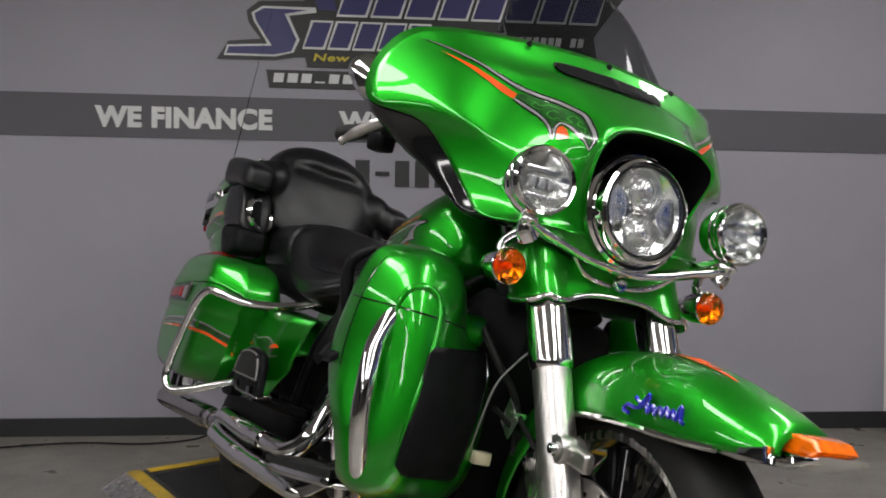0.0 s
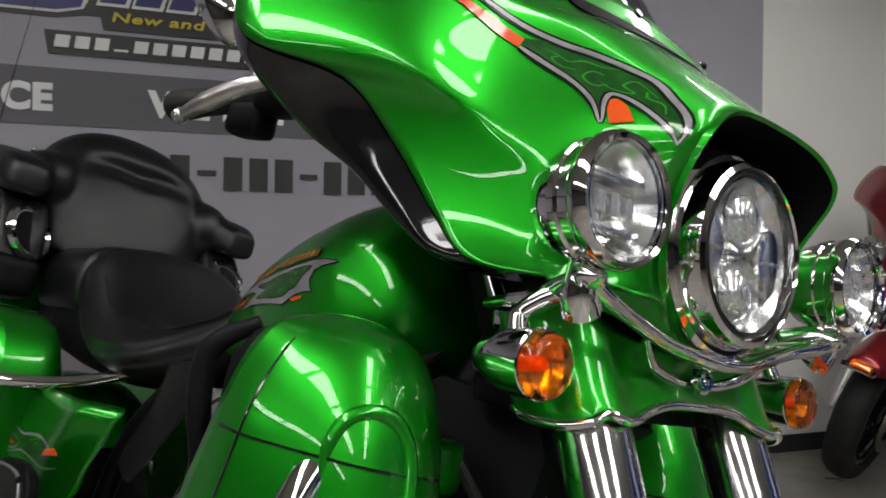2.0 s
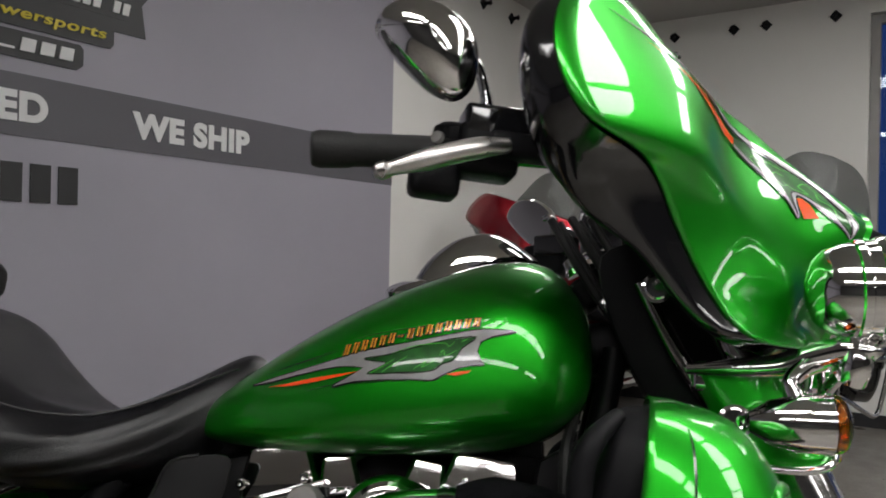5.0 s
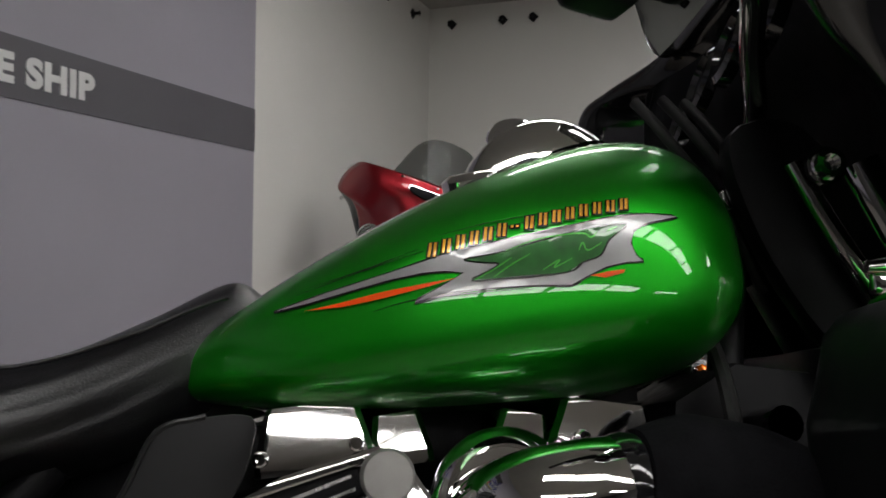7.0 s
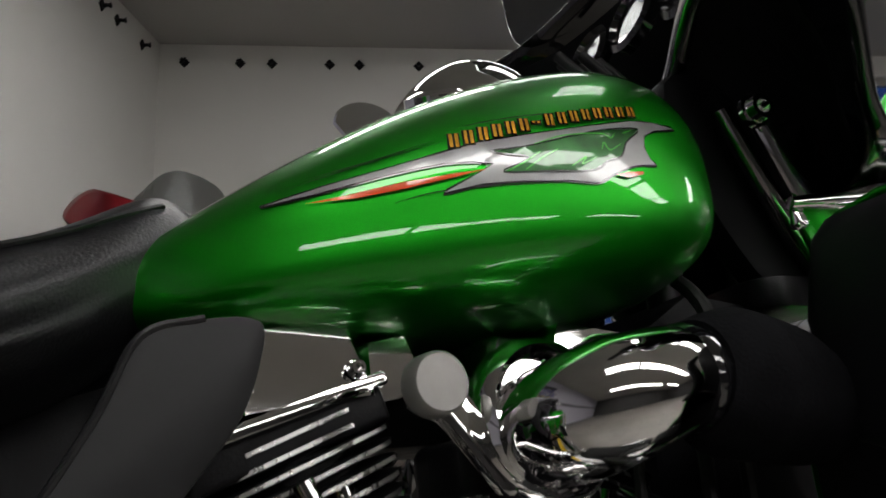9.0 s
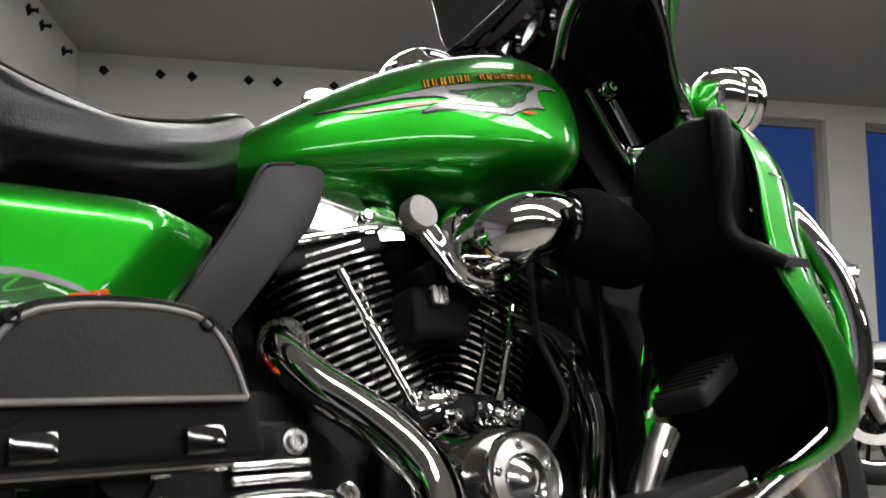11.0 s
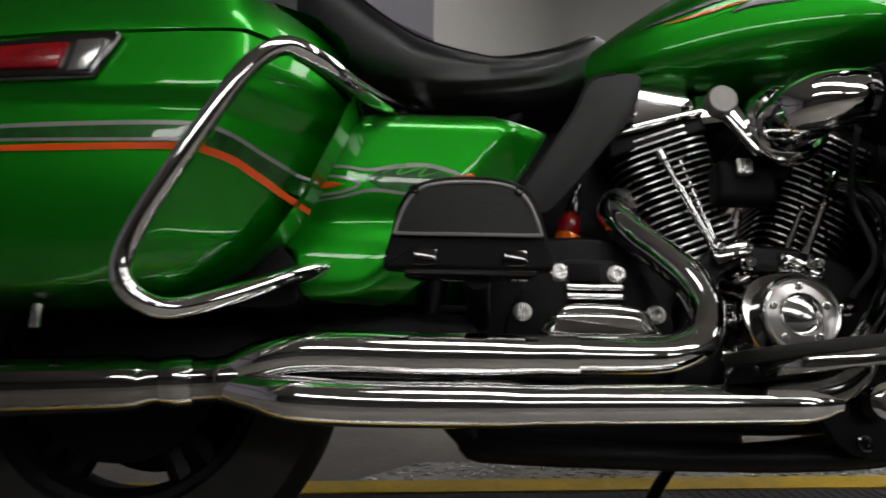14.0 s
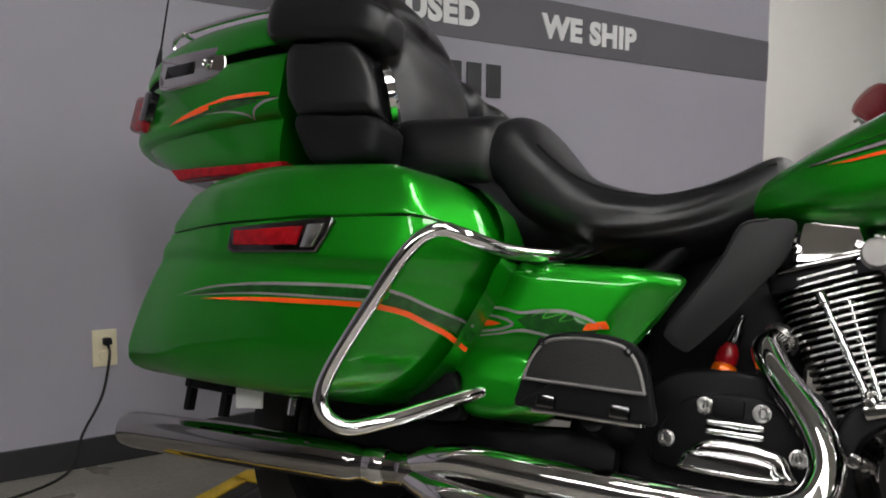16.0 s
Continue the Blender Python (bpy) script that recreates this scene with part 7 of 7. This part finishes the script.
    part("switch_collar", lathe([(0, 0.013), (0.004, 0.020), (0.018, 0.0215), (0.026, 0.020), (0.030, 0.014)], (0.678, -0.079, 0.520), (0.25, 0, 1), 18), "amber", sw, "amber connector collar")
    # added black block that stands in for the shade behind the rear cylinder
    part("shade_filler", block((0.27, 0.06, 0.32), (0.67, 0.02, 0.62), 0.02), "wrinkle", root, "black filler block standing in for deep shade")
    # passenger footboard, folded up
    fb = group_empty("passenger_footboard", None, root)
    pad = rounded([(0.410, 0.440), (0.416, 0.475), (0.428, 0.523), (0.450, 0.549), (0.485, 0.559), (0.52, 0.561), (0.555, 0.559), (0.588, 0.549), (0.608, 0.523), (0.620, 0.475), (0.626, 0.440), (0.60, 0.436), (0.52, 0.436), (0.43, 0.436)], 4)
    part("footboard_pan", prism(pad, -0.320, -0.298, "Y", 0.006, 3), "plastic", fb, "black footboard pan", m=None)
    ins = rounded([(0.424, 0.484), (0.436, 0.518), (0.455, 0.540), (0.485, 0.548), (0.52, 0.550), (0.555, 0.548), (0.580, 0.540), (0.597, 0.518), (0.609, 0.484), (0.602, 0.480), (0.52, 0.480), (0.432, 0.480)], 3)
    part("rubber_insert", prism(ins, -0.327, -0.316, "Y", 0.003), "rubber", fb, "black rubber insert")
    ri = [Vector((x, -0.3265, z)) for x, z in ins]
    part("insert_trim", tube(ri + [ri[0]], 0.0026, 8, 1), "satin", fb, "bright trim line")
    for x in (0.463, 0.577):
        part("hinge", block((0.030, 0.026, 0.020), (x, -0.318, 0.450), 0.004), "blackchrome", fb, "dark chrome hinge")
    part("hinge_bar", block((0.17, 0.05, 0.014), (0.52, -0.29, 0.437), 0.005), "chrome", fb)
    part("board_mount", tube([(0.53, -0.29, 0.432), (0.535, -0.22, 0.415), (0.54, -0.13, 0.40)], [0.018, 0.016, 0.018], 12, 4), "wrinkle", fb)
    for x, z in ((0.447, 0.538), (0.582, 0.538)):
        b = bmesh.new()
        bolt_head(b, (x, -0.326, z), 0.006, 0.004)
        part("board_screw", b, "plastic", fb)
    # rider footboard and brake pedal
    rb = group_empty("rider_footboard", None, root)
    part("board_pan", prism(rounded([(0.960, -0.24), (0.976, -0.36), (1.245, -0.36), (1.272, -0.335), (1.272, -0.24), (1.02, -0.235)], 4), 0.319, 0.339, "Z", 0.005), "chrome", rb, "chrome-edged rider footboard", m=Matrix.Translation((0, 0, -0.172)) @ Matrix.Rotation(radians(-7.5), 4, "Y") @ Matrix.Translation((0.0, 0, 0.04)))
    part("board_rubber", prism(rounded([(0.920, -0.245), (0.936, -0.355), (1.235, -0.355), (1.260, -0.330), (1.260, -0.25), (1.0, -0.245)], 4), 0.339, 0.355, "Z", 0.004), "rubber", rb, m=Matrix.Translation((0, 0, -0.172)) @ Matrix.Rotation(radians(-7.5), 4, "Y") @ Matrix.Translation((0.0, 0, 0.04)))
    bp = group_empty("brake_pedal", None, root)
    part("pedal_arm", tube([(1.09, -0.250, 0.285), (1.105, -0.262, 0.345), (1.135, -0.275, 0.40), (1.165, -0.280, 0.437)], [0.012, 0.0135, 0.016, 0.0175], 14, 5), "slider", bp, "polished pedal arm")
    part("pedal_edge", tube([(1.100, -0.276, 0.345), (1.130, -0.290, 0.400), (1.160, -0.296, 0.437)], [0.003, 0.004, 0.005], 8, 4), "chrome", bp)
    part("pedal_pad", block((0.115, 0.075, 0.026), (1.218, -0.300, 0.487), 0.010, 3, rot=(0, -24, 6)), "rubber", bp, "ribbed rubber pedal pad")
    for k in range(6):
        part("pad_rib", block((0.006, 0.066, 0.006), (1.178 + k * 0.016, -0.302, 0.484 + k * 0.0071), 0.002, 2, rot=(0, -24, 6)), "rubber", bp)
    part("pedal_pivot", lathe([(0, 0.026), (0.03, 0.025), (0.034, 0.018), (0.034, 0.012), (0.028, 0.010)], (1.075, -0.215, 0.285), (0, -1, 0), 24), "chrome", bp)
    part("pedal_bracket", prism(rounded([(1.0, 0.30), (1.10, 0.31), (1.20, 0.27), (1.23, 0.23), (1.17, 0.21), (1.04, 0.215)], 4), -0.20, -0.18, "Y", 0.005), "wrinkle", root, "black footboard bracket")
    part("frame_bracket", prism(rounded([(1.15, 0.205), (1.27, 0.21), (1.305, 0.28), (1.325, 0.37), (1.325, 0.43), (1.27, 0.44), (1.19, 0.37)], 4), -0.172, -0.158, "Y", 0.004), "wrinkle", root, "black front frame bracket")
    for x, z in ((1.205, 0.252), (1.144, 0.231), (1.06, 0.23), (1.255, 0.300), (1.290, 0.365)):
        b = bmesh.new()
        bolt_head(b, (x, -0.20, z), 0.009, 0.008)
        part("bracket_bolt", b, "blackchrome", root)
    # splash flap behind the front tyre: painted top, chrome foot
    flap = group_empty("splash_flap", None, root)
    part("flap_panel", prism(rounded([(1.335, 0.36), (1.42, 0.355), (1.425, 0.30), (1.42, 0.27), (1.34, 0.27)], 3), -0.125, -0.112, "Y", 0.004), paint, flap)
    part("flap_foot", prism(rounded([(1.325, 0.285), (1.425, 0.29), (1.433, 0.25), (1.42, 0.20), (1.385, 0.192), (1.33, 0.20)], 4), -0.132, -0.115, "Y", 0.006, 3), "dimchrome", flap, "polished metal splash plate")
    part("plate_rib", tube([(1.345, -0.134, 0.272), (1.375, -0.134, 0.262), (1.392, -0.134, 0.240), (1.398, -0.134, 0.212)], 0.003, 6, 4), "chrome", flap)
    # oil cooler, voltage box and hoses ahead of the engine
    # shroud made larger than the cooler, its black stands in for shade behind the fork
    part("oil_cooler", prism(rounded([(1.19, 0.34), (1.295, 0.34), (1.335, 0.45), (1.355, 0.55), (1.415, 0.66), (1.425, 0.79), (1.19, 0.79)], 3), -0.115, 0.115, "Y", 0.010), "plastic", root, "dark oil cooler shroud, enlarged to fill a shaded gap")
    part("electrics_caddy", block((0.16, 0.12, 0.34), (1.12, 0.06, 0.66), 0.015), "plastic", root)
    for path, r in (([(1.20, -0.15, 0.70), (1.17, -0.17, 0.60), (1.19, -0.16, 0.48), (1.16, -0.15, 0.40)], 0.007), ([(1.15, -0.13, 0.76), (1.10, -0.16, 0.60), (1.12, -0.17, 0.50), (1.09, -0.15, 0.44)], 0.005), ([(1.24, -0.10, 0.86), (1.22, -0.17, 0.78), (1.23, -0.16, 0.60), (1.20, -0.14, 0.36)], 0.008)):
        part("hose", tube(path, r, 8), "rubber", root)
    for path, r, m_ in (([(1.43, -0.085, 0.715), (1.43, -0.120, 0.680), (1.42, -0.150, 0.630), (1.41, -0.160, 0.560), (1.38, -0.150, 0.480)], 0.0025, "satin"), ([(1.43, -0.150, 0.585), (1.43, -0.110, 0.562), (1.43, -0.060, 0.530), (1.43, -0.010, 0.480), (1.42, 0.02, 0.40)], 0.006, "rubber"),
                       ([(1.36, -0.175, 0.74), (1.40, -0.150, 0.68), (1.42, -0.090, 0.60), (1.41, -0.06, 0.50)], 0.008, "rubber"), ([(1.42, -0.06, 0.80), (1.43, -0.02, 0.72), (1.43, 0.03, 0.62), (1.41, 0.05, 0.50)], 0.007, "rubber")):
        part("hose", tube(path, r, 8), m_, root)
    part("cooler_clip", block((0.016, 0.034, 0.012), (1.435, -0.092, 0.578), 0.003), "slider", root, "bright metal clip")
    part("cooler_connector", block((0.022, 0.040, 0.026), (1.385, -0.122, 0.480), 0.004), "ivory", root, "pale cable connector")
    part("cooler_bracket", prism([(0.545, 0.640), (0.580, 0.600), (0.560, 0.560), (0.530, 0.590)], -0.105, -0.099, "Y", 0.002), "slider", root, m=Matrix.Translation((0.87, 0, -0.03)))
    part("side_stand", tube([(0.95, 0.19, 0.24), (0.90, 0.30, 0.12), (0.87, 0.345, 0.022), (0.90, 0.36, 0.018)], 0.012, 10, 5), "wrinkle", root)
    part("primary_cover", prism(rounded([(0.58, 0.30), (1.08, 0.27), (1.14, 0.36), (1.08, 0.46), (0.66, 0.48), (0.57, 0.40)], 4), 0.16, 0.23, "Y", 0.02, 3), "chrome", root)


def tank_dress(root, paint, full):
    tk = group_empty("fuel_tank", None, root)
    part("tank_shell", tank_mesh(), paint, tk, angle=80)
    con = group_empty("tank_console", None, root)
    rings = []
    cw = smooth_table([0.80, 0.86, 0.94, 0.98, 1.01, 1.07, 1.13, 1.18, 1.22], [0.012, 0.028, 0.038, 0.046, 0.060, 0.070, 0.068, 0.050, 0.015])
    cu = smooth_table([0.80, 0.90, 0.96, 0.985, 1.01, 1.04, 1.075, 1.12, 1.17, 1.22], [0.006, 0.009, 0.012, 0.022, 0.056, 0.074, 0.080, 0.070, 0.038, 0.004])
    for x in np.linspace(0.80, 1.22, 46):
        rings.append(superring(x, 0.0, tank_t(x) - 0.008, cw(x), cu(x), 0.02, 2.3, 32))
    part("console_body", loft(rings), "chrome", con, "chrome tank console", angle=70)
    cap = group_empty("fuel_cap", None, root)
    part("cap_body", lathe([(0, 0.018), (0.014, 0.016), (0.016, 0.034), (0.026, 0.034), (0.031, 0.026), (0.032, 0.0)], (1.00, -0.085, 1.006), (-0.25, -0.42, 1), 28), "chrome", cap, "chrome fuel cap")
    if not full:
        return
    p = on_tank
    # winged emblem: outline in grey, dark heart, orange flashes, gold lettering as bars
    grey = [(0.795, 0.8715), (0.840, 0.884), (0.900, 0.899), (0.954, 0.9145), (1.010, 0.925), (1.064, 0.936), (1.104, 0.944), (1.130, 0.9455), (1.156, 0.944), (1.127, 0.937), (1.113, 0.9296), (1.109, 0.917), (1.113, 0.906),
            (1.119, 0.902), (1.104, 0.901), (1.086, 0.897), (1.067, 0.888), (1.054, 0.881), (1.026, 0.8816), (0.985, 0.880), (0.952, 0.877), (0.921, 0.870), (0.942, 0.8815), (0.963, 0.894), (0.947, 0.8965), (0.927, 0.896), (0.900, 0.892), (0.866, 0.885), (0.826, 0.876)]
    part("emblem_shadow", ribbon(grey + grey[:1], [0.0032], p(0.0010), 3), "ink", tk)
    part("emblem_border", sheet(grey, p(0.0016), 0.010), "grey", tk, "silver-grey winged emblem")
    heart = [(0.9764, 0.902), (0.9926, 0.900), (0.982, 0.893), (0.969, 0.886), (1.004, 0.8873), (1.051, 0.892), (1.065, 0.8996), (1.081, 0.9056), (1.090, 0.920), (1.1075, 0.935), (1.071, 0.931), (1.0285, 0.920), (0.992, 0.910), (0.963, 0.9056)]
    part("emblem_heart", sheet(heart, p(0.0022), 0.010), "dkgreen", tk, "dark green emblem centre")
    part("heart_line", ribbon(heart + heart[:1], [0.0014], p(0.0024), 3), "ink", tk)
    for pts in ([(0.972, 0.886), (0.990, 0.896), (1.004, 0.905)], [(0.988, 0.888), (1.004, 0.899), (1.020, 0.908)], [(1.030, 0.893), (1.045, 0.902), (1.040, 0.895), (1.056, 0.903)], [(1.000, 0.912), (1.03, 0.922), (1.065, 0.926), (1.074, 0.922), (1.080, 0.928)], [(1.062, 0.910), (1.066, 0.917), (1.070, 0.910), (1.083, 0.917)], [(1.088, 0.928), (1.098, 0.932)]):
        part("tribal_line", ribbon(pts, [0.0006, 0.0014, 0.0012, 0.0006], p(0.0028), 5), "ltgreen", tk)
    part("orange_flash", sheet([(0.8225, 0.8685), (0.852, 0.8728), (0.892, 0.8805), (0.932, 0.8859), (0.957, 0.889), (0.932, 0.8825), (0.895, 0.8749), (0.8585, 0.8695)], p(0.0022), 0.008), "orange", tk)
    part("orange_mark", sheet([(1.071, 0.889), (1.084, 0.8868), (1.100, 0.891), (1.102, 0.894), (1.0895, 0.893)], p(0.0022), 0.006), "orange", tk)
    for pts in ([(0.815, 0.886), (0.87, 0.902), (0.93, 0.918)], [(0.825, 0.892), (0.88, 0.906), (0.925, 0.920)], [(0.885, 0.864), (0.915, 0.871), (0.96, 0.8755), (1.02, 0.879)], [(0.94, 0.932), (1.0, 0.944), (1.10, 0.957)], [(0.945, 0.919), (1.0, 0.936), (1.09, 0.953)]):
        part("sketch_line", ribbon(pts, [0.0003, 0.0009, 0.0009, 0.0003], p(0.0013), 5), "ink", tk)
    lz = smooth_table([0.932, 0.957, 0.982, 1.016, 1.044, 1.0666, 1.1026], [0.910, 0.9164, 0.923, 0.932, 0.9383, 0.9432, 0.949])
    for i in range(15):
        x0 = 0.9322 + i * 0.0122
        z0, hh = lz(x0), 0.0142 - 0.0028 * i / 14
        if i == 6:
            z0, hh = z0 + 0.005, 0.0022
        quad = lambda a, b, lo, hi: [(x0 + a + lo * 0.17, z0 + lo), (x0 + b + lo * 0.17, z0 + lo), (x0 + b + hi * 0.17, z0 + hi), (x0 + a + hi * 0.17, z0 + hi)]
        part("letter_bar", sheet(quad(-0.0012, 0.0084, -0.0012, hh + 0.0012), p(0.0020), 0.006), "ink", tk)
        part("letter_bar", sheet(quad(0.0, 0.0026, 0.0, hh), p(0.0026), 0.005), "gold", tk, "gold lettering bar")
        part("letter_bar", sheet(quad(0.0044, 0.0070, 0.0, hh), p(0.0026), 0.005), "gold", tk, "gold lettering bar")


def motorcycle(m, paint, label, deg, full):
    root = tagged(group_empty("motorcycle", m), label=label, category="motorcycle", group="" if full else "motorcycles lined up behind")
    S = steering(deg)
    front_end(root, paint, S, full)
    wheel(root, "rear_wheel", REAR_AXLE, 0.325, 0.205, 0.17, None, 5, full)
    part("rear_brake_disc", lathe([(-0.004, 0.05), (-0.004, 0.145), (0.004, 0.145), (0.004, 0.05)], REAR_AXLE + Vector((0, -0.075, 0)), (0, 1, 0), 48), "wrinkle", root, "dark rear brake disc")
    tank_dress(root, paint, full)
    seat(root)
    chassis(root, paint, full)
    engine(root, full)
    exhaust(root)
    for s in (-1, 1):
        lower_leg(root, s, paint, full) if full else None
        saddlebag(root, s, paint, full)
    if full:
        tour_trunk(root, paint, full)
    return root


BIKE = Matrix.Translation((0.0371, 3.2704, 0.0518)) @ pose(0, 0, 0, 0, 0, BIKE_HEAD) @ pose(0, 0, 0, -15.0)
motorcycle(BIKE, "green", "bright green touring motorcycle with chrome parts on the platform", -9.2, True)


def parked(x, y, head, paint, label, turn):
    motorcycle(pose(x, y, 0, 0, 0, head) @ pose(0, 0, 0, -10), paint, label, turn, False)


parked(4.93, 4.0, -177, "red", "dark red touring motorcycle parked by the white wall", 24)
parked(4.60, 2.65, -177.6, "blackpaint", "black touring motorcycle parked beside the red one", 24)
parked(4.04, 1.26, -128, "silver", "silver touring motorcycle parked by the windows", 12)
